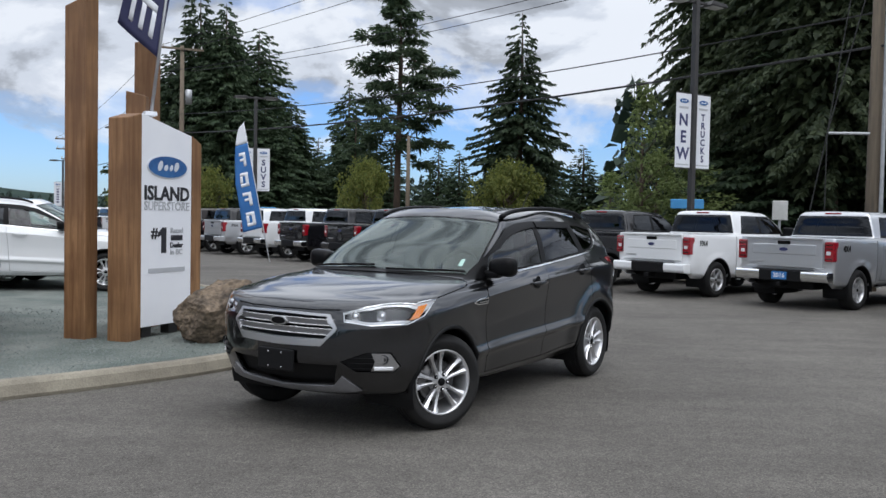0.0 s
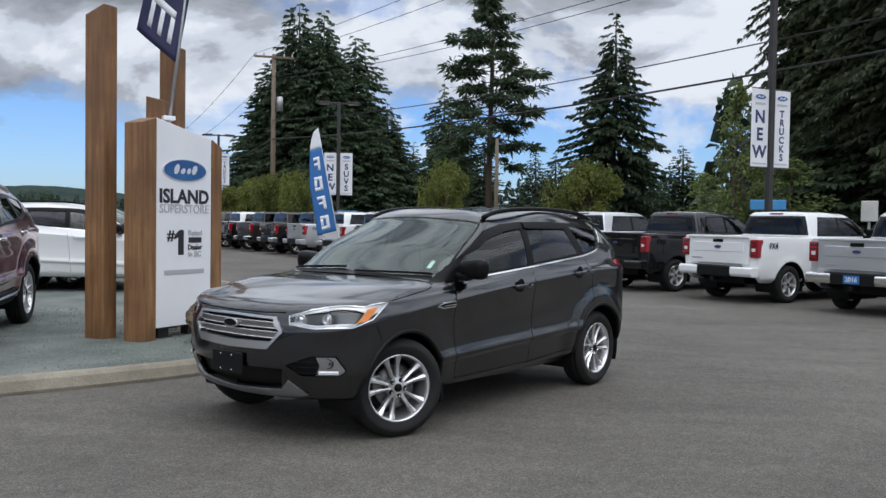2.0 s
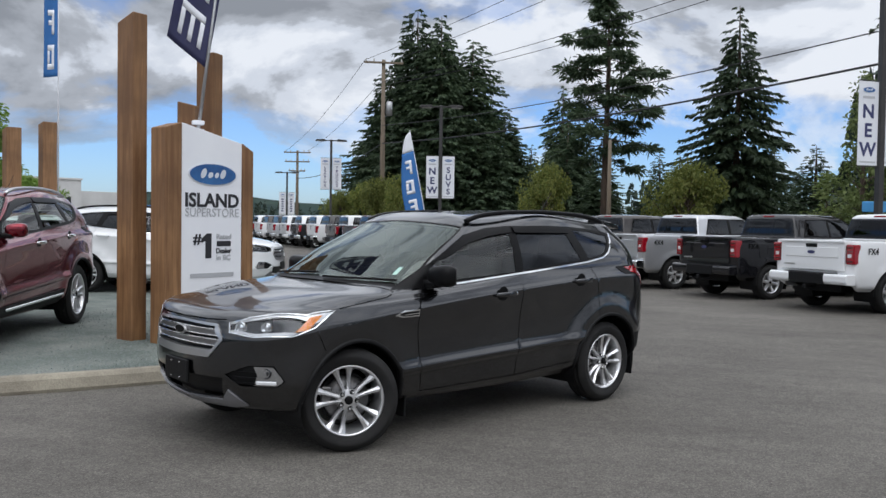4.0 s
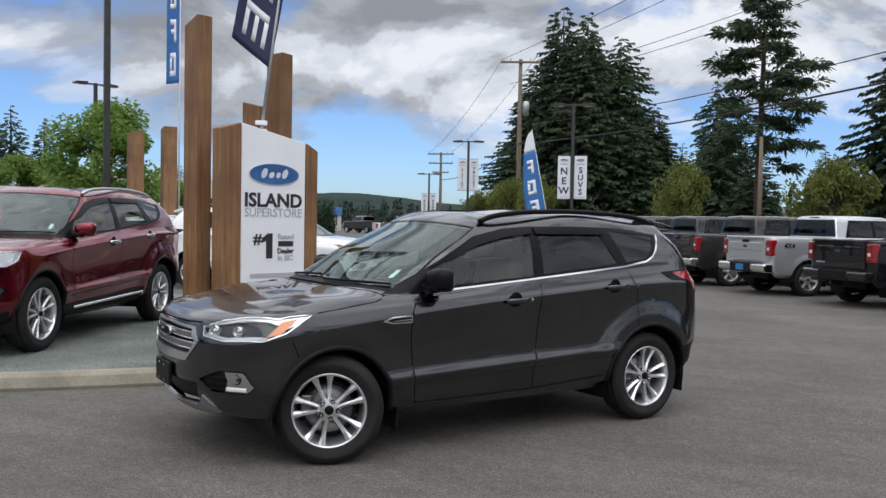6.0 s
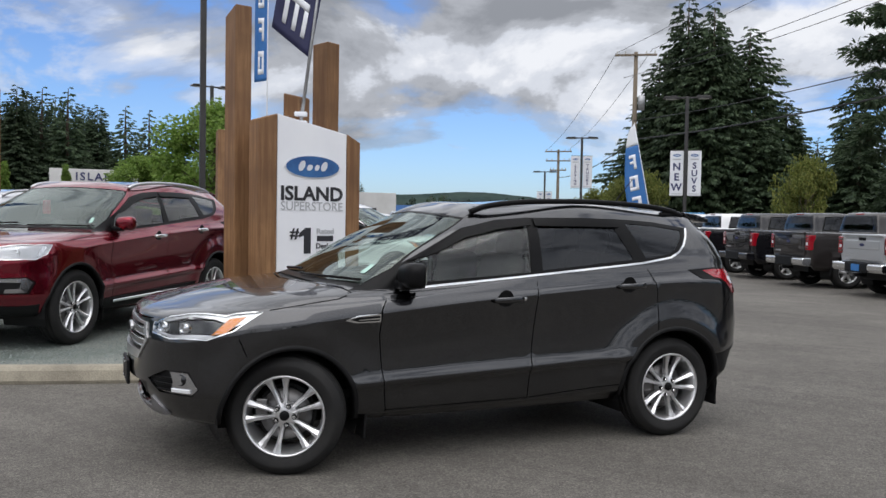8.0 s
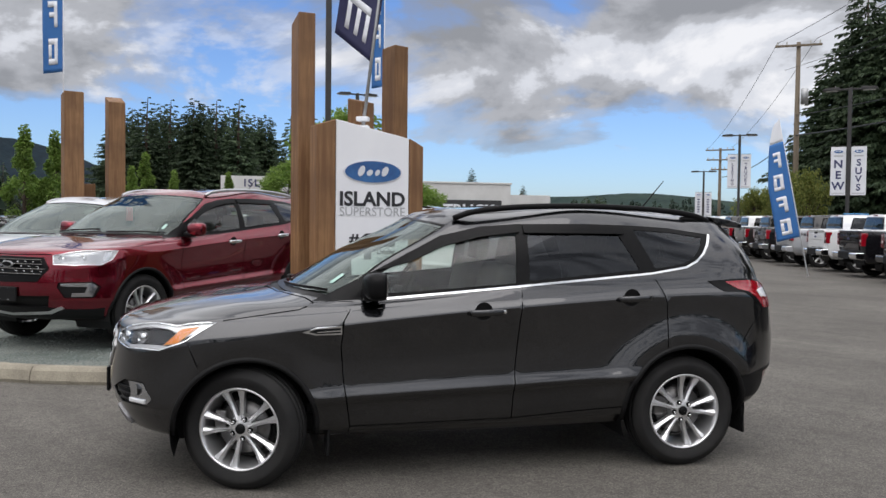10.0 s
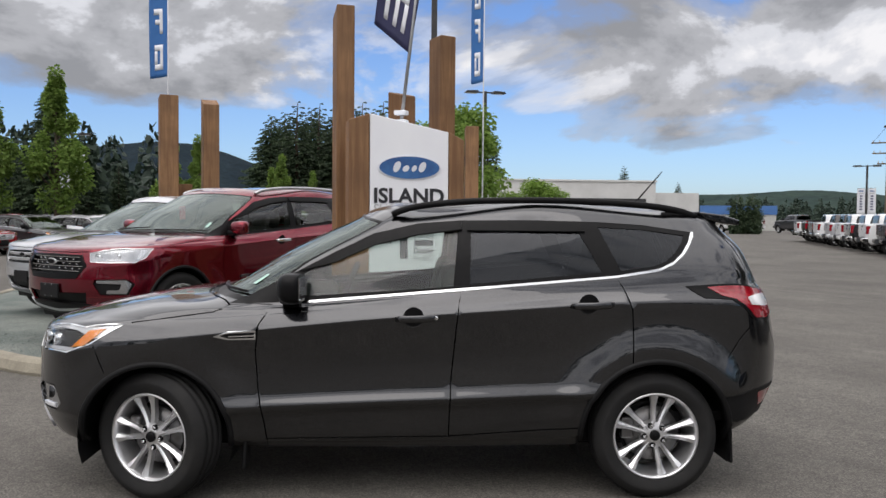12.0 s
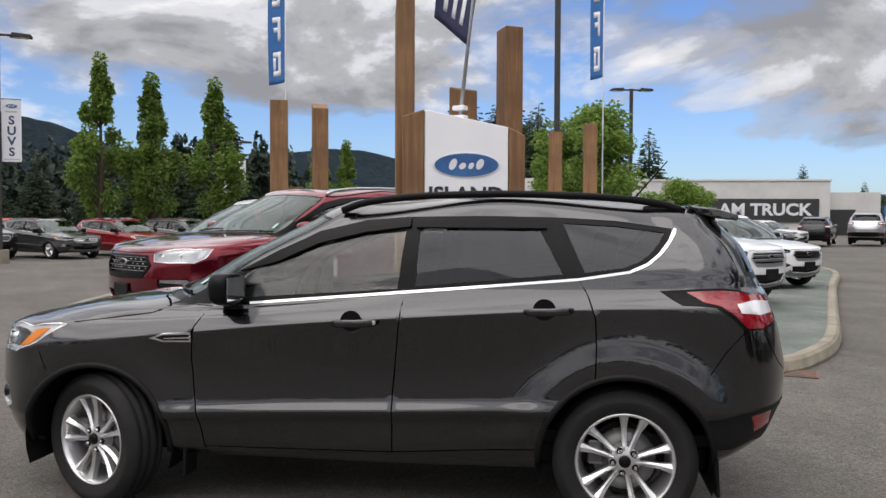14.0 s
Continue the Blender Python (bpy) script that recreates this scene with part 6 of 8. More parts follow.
    if full and not dark_lamp:
        # square lamps, hooked fog trims and a thin bright strip under the bumper
        head_pts = [(1.65, 0.88, 0.930), (1.80, 0.80, 0.918), (1.95, 0.64, 0.898), (2.05, 0.485, 0.876), (2.062, 0.505, 0.795), (1.96, 0.66, 0.783), (1.82, 0.82, 0.790), (1.73, 0.875, 0.835)]
        amber_pts = [(1.70, None, 0.918), (1.76, None, 0.910), (1.82, None, 0.815), (1.765, None, 0.835)]
        fog_bz = sh.outline(Yz((0.55, 0.600), (0.61, 0.500), (0.81, 0.500), (0.845, 0.60), (0.80, 0.645), (0.56, 0.640)), (0, 0.3), (1, 5))
        fog_ln = sh.outline(Yz((0.58, 0.632), (0.795, 0.637), (0.83, 0.60), (0.80, 0.512), (0.66, 0.512), (0.67, 0.545), (0.755, 0.547), (0.77, 0.600), (0.58, 0.608)), (0, 0.3), (1, 5))
        skid = sh.outline(Yz((0, 0.350), (0.43, 0.380), (0.56, 0.428), (0.58, 0.408), (0.45, 0.358), (0, 0.328)), (0, 0.25), (0, 4))
    head = sh.outline(head_pts, (0.03, 0.4), (3.5, 7.5))
    amber = sh.outline(amber_pts, (0.05, 0.4), (3.5, 7.5))
    tail_all = sh.outline([(-1.50, 0.86, 1.165), (-1.75, 0.85, 1.182), (-2.0, 0.78, 1.178), (-2.085, 0.60, 1.165), (-2.13, 0.60, 1.03), (-2.03, 0.83, 0.985), (-1.905, 0.88, 0.985), (-1.76, 0.89, 1.095), (-1.60, 0.89, 1.10)], (0.6, 0.97), (4, 9.3))
    tail_in = sh.outline([(-1.62, 0.86, 1.16), (-1.95, 0.80, 1.168), (-2.075, 0.64, 1.155), (-2.12, 0.63, 1.04), (-2.03, 0.83, 0.995), (-1.92, 0.88, 0.995), (-1.78, 0.89, 1.105), (-1.70, 0.89, 1.12)], (0.6, 0.97), (4, 9.3))
    tail_wh = sh.outline([(-1.86, 0.86, 1.115), (-1.93, 0.83, 1.135), (-2.03, 0.75, 1.145), (-2.09, 0.66, 1.135), (-2.10, 0.66, 1.075), (-2.0, 0.80, 1.062), (-1.88, 0.87, 1.068)], (0.6, 0.97), (4, 9.3))
    rear_low = sh.outline([(-1.72, 0.90, 0.57), (-1.9, 0.885, 0.585), (-2.08, 0.80, 0.60), (-2.18, 0.5, 0.62), (-2.2, 0.0, 0.625), (-2.1, 0.0, 0.40), (-2.08, 0.5, 0.40), (-2.0, 0.80, 0.42), (-1.74, 0.87, 0.43)], (0.7, 1), (0, 5))
    reflector = sh.outline(X((-1.93, 0.575), (-2.045, 0.59), (-2.045, 0.51), (-1.95, 0.49)), (0.7, 0.97), (0.5, 5))
    g1 = sh.outline(X((0.64, 1.09), (0.575, 1.215), (0.40, 1.305), (0.19, 1.40), (-0.05, 1.455), (-0.265, 1.475), (-0.235, 1.155)), side, band)
    g2 = sh.outline(X((-0.335, 1.482), (-0.65, 1.485), (-0.92, 1.472), (-0.99, 1.34), (-1.045, 1.235), (-0.325, 1.168)), side, band)
    g3 = sh.outline(X((-1.04, 1.482), (-1.30, 1.468), (-1.53, 1.438), (-1.505, 1.39), (-1.46, 1.338), (-1.405, 1.296), (-1.33, 1.268), (-1.15, 1.243)), side, band)
    surround = sh.outline(X((0.985, 1.052), (0.80, 1.135), (0.575, 1.245), (0.20, 1.435), (-0.05, 1.49), (-0.27, 1.51), (-0.70, 1.515), (-1.04, 1.508), (-1.30, 1.493), (-1.575, 1.455), (-1.545, 1.395), (-1.50, 1.338), (-1.44, 1.289), (-1.36, 1.254), (-1.12, 1.217), (-0.27, 1.144), (0.66, 1.063)), side, band)
    chrome = sh.outline(X((0.66, 1.063), (-0.27, 1.144), (-1.12, 1.217), (-1.36, 1.254), (-1.44, 1.289), (-1.50, 1.338), (-1.545, 1.395), (-1.575, 1.455), (-1.588, 1.454), (-1.558, 1.390), (-1.511, 1.330), (-1.447, 1.279), (-1.364, 1.242), (-1.12, 1.205), (-0.27, 1.131), (0.66, 1.051)), side, (7.5, 12))
    vent = sh.outline(X((1.035, 0.889), (0.955, 0.916), (0.812, 0.924), (0.812, 0.874), (0.96, 0.872)), (0.2, 0.5), (3, 8))
    cowl = sh.outline([(1.205, 0.0, 1.088), (1.145, 0.40, 1.083), (1.01, 0.68, 1.072), (0.94, 0.70, 1.10), (1.085, 0.40, 1.110), (1.14, 0.0, 1.112)], (0, 0.3), (8, 10))
    shield = np.array([(0.0, 9.2)] + [(q, 9.2) for q in np.linspace(0.02, 0.245, 12)] + [(0.240, v) for v in np.linspace(9.4, 11.2, 8)] + [(q, 11.3) for q in np.linspace(0.235, 0.0, 12)])
    shield_edge = np.array([(0.0, 9.08)] + [(q, 9.08) for q in np.linspace(0.02, 0.256, 12)] + [(0.252, v) for v in np.linspace(9.4, 11.2, 8)] + [(q, 11.42) for q in np.linspace(0.247, 0.0, 12)])
    back = np.array([(1.0, 9.35)] + [(q, 9.35) for q in np.linspace(0.98, 0.83, 8)] + [(0.825, v) for v in np.linspace(9.5, 11.2, 8)] + [(q, 11.3) for q in np.linspace(0.83, 1.0, 8)])
    back_edge = np.array([(1.0, 9.15)] + [(q, 9.15) for q in np.linspace(0.98, 0.81, 8)] + [(0.803, v) for v in np.linspace(9.3, 11.5, 8)] + [(q, 11.65) for q in np.linspace(0.81, 1.0, 8)])
    regions = [("glass_a", g1), ("glass_b", g2), ("glass_c", g3), ("chrome", chrome), ("surround", surround), ("shield", shield), ("shield_edge", shield_edge), ("back", back), ("back_edge", back_edge),
               ("grille_in", grille_in), ("grille_out", grille_out), ("low_in", low_in), ("fog_lens", fog_ln), ("fog_bezel", fog_bz), ("skid", skid), ("head", head),
               ("tail_white", tail_wh), ("tail", tail_in), ("tail_black", tail_all), ("reflector", reflector), ("rear_low", rear_low), ("vent", vent), ("cowl", cowl)]
    seeds = [("hood", (1.5, 0.2, 1.05)), ("front_bumper", (2.1, 0.55, 0.68)), ("front_door", (0.3, None, 0.8)), ("rear_door", (-0.6, None, 0.8)), ("fender", (1.0, None, 0.8)), ("rear_bumper", (-2.15, 0.4, 0.68)),
             ("liftgate", (-2.1, 0.3, 1.05)), ("side_panel", (-1.4, None, 1.0)), ("roof", (-0.6, 0.2, 1.63))]

    cut = (full, full and dark_lamp)
    if cut not in CUTS:
        CUTS[cut] = cut_shell(PATTERNS[full], *((190, 190) if full else (66, 70)), gaps, holes, regions, seeds)
    pc = CUTS[cut]
    P = paint
    for nm in ("hood", "front_bumper", "rear_bumper", "liftgate", "roof"):
        if nm in pc:
            part(nm, panel_mesh(nm, sh, *pc[nm], 0, 0.018, both=True), P, car)
    for nm in ["front_door", "rear_door", "fender", "side_panel"] + [q for q in pc if q.startswith("rest")]:
        if nm in pc and len(pc[nm][1]) > 3:
            for mir in (False, True):
                part("body_panel" if nm.startswith("rest") else nm, panel_mesh(nm, sh, *pc[nm], 0, 0.018, mirror=mir), P, car)

    def both(src, nm, mat, off=0.0, thick=0.0, label="", host=car):
        for mir in (False, True):
            part(nm, panel_mesh(nm, sh, *pc[src], off, thick, mirror=mir), mat, host, label)

    both("glass_a", "front_window", "glass_front", -0.006)
    both("glass_b", "rear_window", rear_tint, -0.006)
    both("glass_c", "quarter_window", rear_tint, -0.006)
    both("surround", "window_surround", "trim_black", -0.002, 0.012, "black window surround")
    both("chrome", "belt_moulding", belt, 0.004, 0.01, "chrome belt moulding" if belt == "chrome" else "")
    part("windshield", panel_mesh("windshield", sh, *pc["shield"], -0.003, both=True), "glass_shield", car)
    part("windshield_seal", panel_mesh("seal", sh, *pc["shield_edge"], -0.001, 0.01, both=True), "trim_black", car)
    part("rear_glass", panel_mesh("rear_glass", sh, *pc["back"], -0.003, both=True), rear_tint, car)
    part("rear_glass_seal", panel_mesh("seal", sh, *pc["back_edge"], -0.001, 0.01, both=True), "trim_black", car)
    grille = part("grille", panel_mesh("grille", sh, *pc["grille_in"], -0.045, both=True), "trim_black", car, "black grille with satin silver bars")
    part("grille_surround", panel_mesh("surround", sh, *pc["grille_out"], 0.008, 0.05, both=True), "satin_silver" if grille_frame == "chrome" else grille_frame, grille, "chrome grille surround" if grille_frame == "chrome" else "")
    part("lower_grille", panel_mesh("lower", sh, *pc["low_in"], -0.04, both=True), "plastic_dark", car)
    part("skid_plate", panel_mesh("skid", sh, *pc["skid"], 0.012, 0.03, both=True), "plastic_grey" if dark_lamp else "satin_silver", car, "grey lower bumper trim" if dark_lamp else "bright lower bumper strip")
    both("fog_bezel", "fog_bezel", "plastic_dark", -0.02, 0.03)
    both("fog_lens", "fog_lamp", "lamp_silver", -0.004, 0.02, "clear fog lamp")
    both("tail_black", "tail_lamp_base", "trim_black", 0.004, 0.02)
    both("tail", "tail_lamp", "lens_red", 0.007, 0.02, "red tail lamp")
    both("tail_white", "reversing_lens", "lens_clear", 0.008, 0.02, "clear reversing lens")
    both("reflector", "reflector", "lens_red", 0.003, 0.01, "red bumper reflector")
    part("rear_valance", panel_mesh("valance", sh, *pc["rear_low"], 0.004, 0.02, both=True), "plastic_dark", car, "dark lower rear bumper")
    both("vent", "fender_vent", "chrome", 0.004, 0.012, "chrome and black fender vent") if vented else both("vent", "fender_cap", P, 0, 0.01)
    vin = sh.outline(X((1.0, 0.893), (0.955, 0.907), (0.82, 0.911), (0.82, 0.884), (0.95, 0.88)), (0.2, 0.5), (3, 8))
    if "cowl" in pc:
        part("cowl", panel_mesh("cowl", sh, *pc["cowl"], -0.012, 0.02, both=True), "plastic_dark", car)
        # head lamps: clear lens, dark and bright housings behind it
    for mir in (False, True):
        s = -1 if mir else 1
        hl = part("headlight", panel_mesh("lens", sh, *pc["head"], 0.0, 0.0, mirror=mir), "glass_lamp", car, "clear headlight with amber marker")
        part("housing", panel_mesh("housing", sh, *pc["head"], -0.045 if dark_lamp else -0.014, 0.0, mirror=mir), lamp_fill, hl)
        part("rim", patch_ring(sh, head, 0.006, -0.002, mir), "chrome", hl)
        part("marker", patch(sh, amber, -0.004, 0.01, mirror=mir), "lens_amber" if dark_lamp else "lamp_chrome", hl, "amber side marker" if dark_lamp else "")
        dark = sh.outline([(1.81, 0.79, 0.888), (1.95, 0.62, 0.884), (2.04, 0.50, 0.862), (2.05, 0.505, 0.815), (1.95, 0.66, 0.792), (1.84, 0.79, 0.803)], (0.03, 0.4), (3.5, 7.5))
        if full and dark_lamp:
            brow = sh.outline([(1.50, 0.89, 0.960), (1.71, 0.85, 0.934), (1.93, 0.66, 0.904), (2.05, 0.495, 0.872), (2.045, 0.505, 0.860), (1.93, 0.66, 0.889), (1.76, 0.82, 0.908), (1.66, 0.87, 0.868), (1.57, 0.88, 0.905)], (0.03, 0.4), (3.5, 7.5))
            part("chrome_brow", patch(sh, brow, -0.010, 0.01, mirror=mir), "lamp_bright", hl, "bright chrome lamp lining")
            keel = sh.outline([(2.058, 0.516, 0.815), (1.96, 0.66, 0.789), (1.80, 0.83, 0.801), (1.76, 0.84, 0.816), (1.95, 0.66, 0.803), (2.05, 0.515, 0.828)], (0.03, 0.4), (3.5, 7.5))
            part("chrome_keel", patch(sh, keel, -0.010, 0.01, mirror=mir), "lamp_bright", hl)
            part("reflector_bowl", patch(sh, dark, -0.035, 0.02, mirror=mir), "lamp_dark", hl)
        for cx, cy, cz, r in () if not full else ((1.992, 0.555, 0.836, 0.036), (1.895, 0.695, 0.842, 0.030)):
            u, v = sh.find((cx, cy, cz), (0.03, 0.4), (3.5, 7.5))
            q = sh.at(u, v)[0] - 0.018 * sh.normal(np.array([u]), np.array([v]))[0]
            part("projector", lathe([(0.0005, 0.006), (r * 0.55, 0.002), (r * 0.8, -0.008), (r * 0.86, 0.004), (r * 1.1, 0.010), (r * 1.16, -0.03)], 20), "chrome", hl, at=pose(q[0], s * q[1], q[2], 0, 0, -90 + s * 28), smooth=True)
        if full and vented:
            part("vent_slot", patch(sh, vin, 0.006, 0.006, mirror=mir), "trim_black", car)
            strip = sh.outline(X((0.955, 0.893), (0.815, 0.902), (0.815, 0.894), (0.95, 0.888)), (0.2, 0.5), (3, 8))
            part("vent_strip", patch(sh, strip, 0.010, 0.005, mirror=mir), "chrome", car)
        if full and dark_lamp:
            for z in (0.497, 0.532, 0.567):
                pts = []
                for yy in np.linspace(0.555, 0.70, 6):
                    u, v = sh.find((None, yy, z), (0, 0.3), (1, 5))
                    q = sh.at(u, v)[0]
                    pts.append((q[0] - 0.012, s * q[1], q[2]))
                part("fog_slat", sweep(pts, 0.012, 0.010), "trim_black", car)
            u, v = sh.find((None, 0.755, 0.565), (0, 0.3), (1, 5))
            q = sh.at(u, v)[0] - 0.008 * sh.normal(np.array([u]), np.array([v]))[0]
            part("fog_bulb", lathe([(0.0005, 0.004), (0.014, 0.003), (0.018, -0.006), (0.028, 0.006), (0.032, 0.010), (0.034, -0.02)], 18), "lamp_dark", car, at=pose(q[0], s * q[1], q[2], 0, 0, -90 + s * 22), smooth=True)
            pts = []
            for yy in np.linspace(0.705, 0.80, 6):
                u, v = sh.find((None, yy, 0.505), (0, 0.3), (1, 5))
                q = sh.at(u, v)[0]
                pts.append((q[0] + 0.001, s * q[1], q[2]))
            part("fog_strip", sweep(pts, 0.012, 0.022), "lens_clear", car, "clear lower fog strip")
    # grille bars and badge
    for z, y1, high in bars:
        pts = []
        for yy in np.linspace(-y1, y1, 21):
            u, v = sh.find((None, abs(yy), z), (0, 0.25), (2, 6.5))
            q = sh.at(u, v)[0]
            pts.append((q[0] - 0.016, sh.w(1, yy), q[2]))
        part("grille_bar", sweep(pts, 0.028, high), grille_bars, grille, "satin silver grille bar", smooth=False)
        for dz in (high * 0.5, -high * 0.5) if full and high > 0.03 else ():
            part("bar_edge", sweep([(a_ + 0.014, b_, c_ + dz) for a_, b_, c_ in pts], 0.008, 0.008), "chrome", grille)
    u, v = sh.find((None, 0, 0.79), (0, 0.1), (2, 6.5))
    xb = float(sh.at(u, v)[0][0])
    part("badge", prism(ellipse(0, float(sh.w(2, 0.793)), 0.075, 0.032), 0.02, axis="x", bevel=0.004, start=xb - 0.004), "satin_silver", grille, "dark oval badge with a silver rim")
    part("badge_face", prism(ellipse(0, float(sh.w(2, 0.793)), 0.064, 0.024), 0.004, axis="x", start=xb + 0.014), "trim_black", grille)
    u, v = sh.find((None, 0, 0.53), (0, 0.1), (1, 5))
    xp = float(sh.at(u, v)[0][0])
    pl = part("plate_bracket", box((0.02, 0.33, 0.15), (xp + 0.014, 0, float(sh.w(2, 0.525))), 0.008), "plastic_dark", car)
    for yy in (-0.06, 0.06) if full else ():
        for zz in (0.475, 0.575):
            part("screw", box((0.008, 0.012, 0.012), (xp + 0.027, yy, float(sh.w(2, zz))), 0.003), "chrome", pl)
    # arch lips, liners, flaps
    for cx, r, sd in ((1.345, 0.398, "f"), (-1.345, 0.416, "r")):
        for s in (1, -1):
            pts = []
            for t in np.linspace(-0.05, math.pi + 0.1, 26):
                x, z = cx + r * math.cos(t), 0.345 + r * math.sin(t)
                u, v = sh.find((x, None, max(z, 0.33)), (0.14, 0.62) if sd == "f" else (0.38, 0.9), (0, 7))
                q = sh.at(u, v)[0]
                pts.append((float(sh.w(0, x)), s * (q[1] - 0.012), float(sh.w(2, z))))
            part("arch_lip", sweep(pts, 0.03, 0.046, up=(0, 1, 0)), cladding, car, "dark wheel arch lip", smooth=True)
            part("wheel_liner", liner(float(sh.w(0, cx)), float(sh.w(2, 0.345)), float(sh.w(2, 0.345 + r) - sh.w(2, 0.345)) + 0.012, s * 0.45, s * float(sh.w(1, 0.868))), "plastic_dark", car)
    for x, z in ((0.88, 0.26), (-1.775, 0.28)) if full else ():
        for s in (1, -1):
            part("mud_flap", box((0.02, 0.15, 0.19), (0, 0, 0), 0.008), "plastic_dark", car, at=pose(*sh.W(x, s * 0.775, z), 0, -3 if x > 0 else 3, 0))
    # handles, mirrors, rails, visors, wipers, aerial
    for x0, zh in ((-0.04, 0.99), (-0.98, 1.062)):
        u, v = sh.find((x0, None, zh), (0.3, 0.75), (3, 9))
        q = sh.at(u, v)[0]
        for s in (1, -1):
            z0 = float(q[2])
            if full:
                part("handle_cup", lathe([(0.0005, 0.0), (0.05, 0.0), (0.055, 0.004)], 20), "trim_black", car, at=pose(q[0] + 0.02, s * (q[1] + 0.001), z0 + 0.005, 0, 0, 0 if s > 0 else 180))
            pts = [(q[0] + dx, s * (q[1] + dy), z0 + dz) for dx, dy, dz in ((0.115, 0.006, -0.004), (0.085, 0.034, -0.002), (0.0, 0.042, 0), (-0.085, 0.036, 0.005), (-0.115, 0.006, 0.007))]
            h = part("door_handle", sweep(pts, 0.018, 0.036, taper=(0.7, 1, 1.05, 1, 0.7)), handles or P, car, "chrome door handle" if handles else "body-coloured door handle", smooth=True)
            if x0 > -0.5 and s > 0 and full:
                part("keyhole", lathe([(0.0005, 0.006), (0.011, 0.005), (0.012, 0.0)], 12), "chrome", h, at=pose(q[0] - 0.10, q[1] + 0.034, z0 + 0.006))
    for s in (1, -1):
        bm = bmesh.new()
        bmesh.ops.create_uvsphere(bm, u_segments=24, v_segments=16, radius=1)
        for vv in bm.verts:
            c = vv.co
            k = (abs(c.x) ** 3.2 + abs(c.y) ** 3.2 + abs(c.z) ** 3.2) ** (-1 / 3.2)
            vv.co = Vector((c.x * k * (0.085 - 0.02 * c.y), c.y * k * 0.112, c.z * k * (0.076 + 0.010 * c.y)))
            if vv.co.x < -0.045:
                vv.co.x = -0.045
        mi = part("door_mirror", bm, mirrors, car, "black door mirror" if mirrors == "trim_black" else "", smooth=True, at=pose(*sh.W(0.61, s * 0.930, 1.150), 0, 0, -6 * s) @ Matrix.Diagonal((1, s, 1, 1)))
        part("mirror_glass", box((0.003, 0.18, 0.115), (-0.048, 0, 0), 0.001), "chrome", mi)
        part("mirror_foot", box((0.10, 0.13, 0.06), (0, 0, 0), 0.02), "trim_black", car, at=pose(*sh.W(0.64, s * 0.850, 1.090)))
        rail = [(0.10, s * 0.615, 1.540), (0.02, s * 0.618, 1.572), (-0.14, s * 0.622, 1.600), (-0.40, s * 0.630, 1.620), (-0.75, s * 0.630, 1.627), (-1.10, s * 0.620, 1.618), (-1.35, s * 0.606, 1.602), (-1.55, s * 0.592, 1.572), (-1.64, s * 0.585, 1.540)]
        rail = [sh.W(*q) for q in rail]
        r = part("roof_rail", sweep(smooth_line(rail, 40), 0.042, 0.036), rails, car, "roof rail", smooth=True)
        for k in (7,) if full else ():
            part("rail_foot", box((0.13, 0.034, 0.034), (rail[k][0] + 0.05, rail[k][1], rail[k][2] - 0.02), 0.015), rails, r)
        vis1 = sh.outline(X((0.60, 1.225), (0.40, 1.33), (0.19, 1.428), (-0.05, 1.483), (-0.285, 1.502), (-0.285, 1.455), (-0.05, 1.425), (0.19, 1.368), (0.40, 1.275)), side, band)
        vis2 = sh.outline(X((-0.315, 1.502), (-0.65, 1.508), (-0.96, 1.495), (-0.965, 1.45), (-0.65, 1.452), (-0.315, 1.452)), side, band)
        for o in (vis1, vis2) if visors else ():
            part("window_visor", patch(sh, o, 0.014, 0.012, mirror=s < 0), "trim_black", car, "smoked black window visor")
        if not full:
            continue
        wp = []
        for t in np.linspace(0, 1, 7):
            u_, v_ = np.array([0.02 + 0.19 * t if s > 0 else 0.17 * (1 - t)]), np.array([9.17 + 0.10 * t])
            wp.append(tuple((sh.at(u_, v_)[0] + 0.012 * sh.normal(u_, v_)[0]) * (1, s, 1)))
        part("wiper", sweep(wp, 0.012, 0.016), "trim_black", car)
    if full:
        part("aerial", tube([sh.W(-1.42, 0, 1.585), sh.W(-1.44, 0, 1.62), tuple(np.add(sh.W(-1.62, 0, 1.63), (0, 0, 0.2)))], [0.012, 0.006, 0.003], 8), "trim_black", car)
    part("rear_spoiler", prism([(float(sh.w(0, a_)), float(sh.w(2, b_))) for a_, b_ in ((-1.66, 1.572), (-1.80, 1.555), (-1.905, 1.525), (-1.90, 1.495), (-1.80, 1.505), (-1.70, 1.53))], 1.16, "y", 0.008, start=-0.58), P, car)
    u, v = 0.19, 9.5
    st = np.array([(0.175, 9.42), (0.189, 9.42), (0.187, 9.60), (0.174, 9.60)])
    if full:
        part("sticker", patch(sh, st, 0.002, 0), "sticker", car, "pale green inspection sticker")
    fl = sh.W(1.0, 0, 0)[0]
    cabin(car, fl, sh.W(-1.9, 0, 0)[0], float(sh.w(1, 0.72)), z_dash=float(sh.w(2, 1.06)))
    for y in (0.37, -0.37):
        seat(car, fl - 0.88, y)
    for y in (0.42, 0.0, -0.42) if full else ():
        seat(car, fl - 1.82, y, w=0.42)
    if full and "roof" in pc:
        part("cabin_lining", panel_mesh("lining", sh, *pc["roof"], -0.03, both=True), "headliner", car, "pale grey cabin lining")
    ms = wheel_meshes(radius, radius * 0.672, 0.225, detail=full)
    xw, yw = float(sh.w(0, 1.345)), float(sh.w(1, 0.89)) - 0.105
    xr = float(sh.w(0, -1.345))
    add_wheel(car, ms, xw, yw, radius, True, steer, 12, full=full)
    add_wheel(car, ms, xw, -yw, radius, False, steer, 12, full=full)
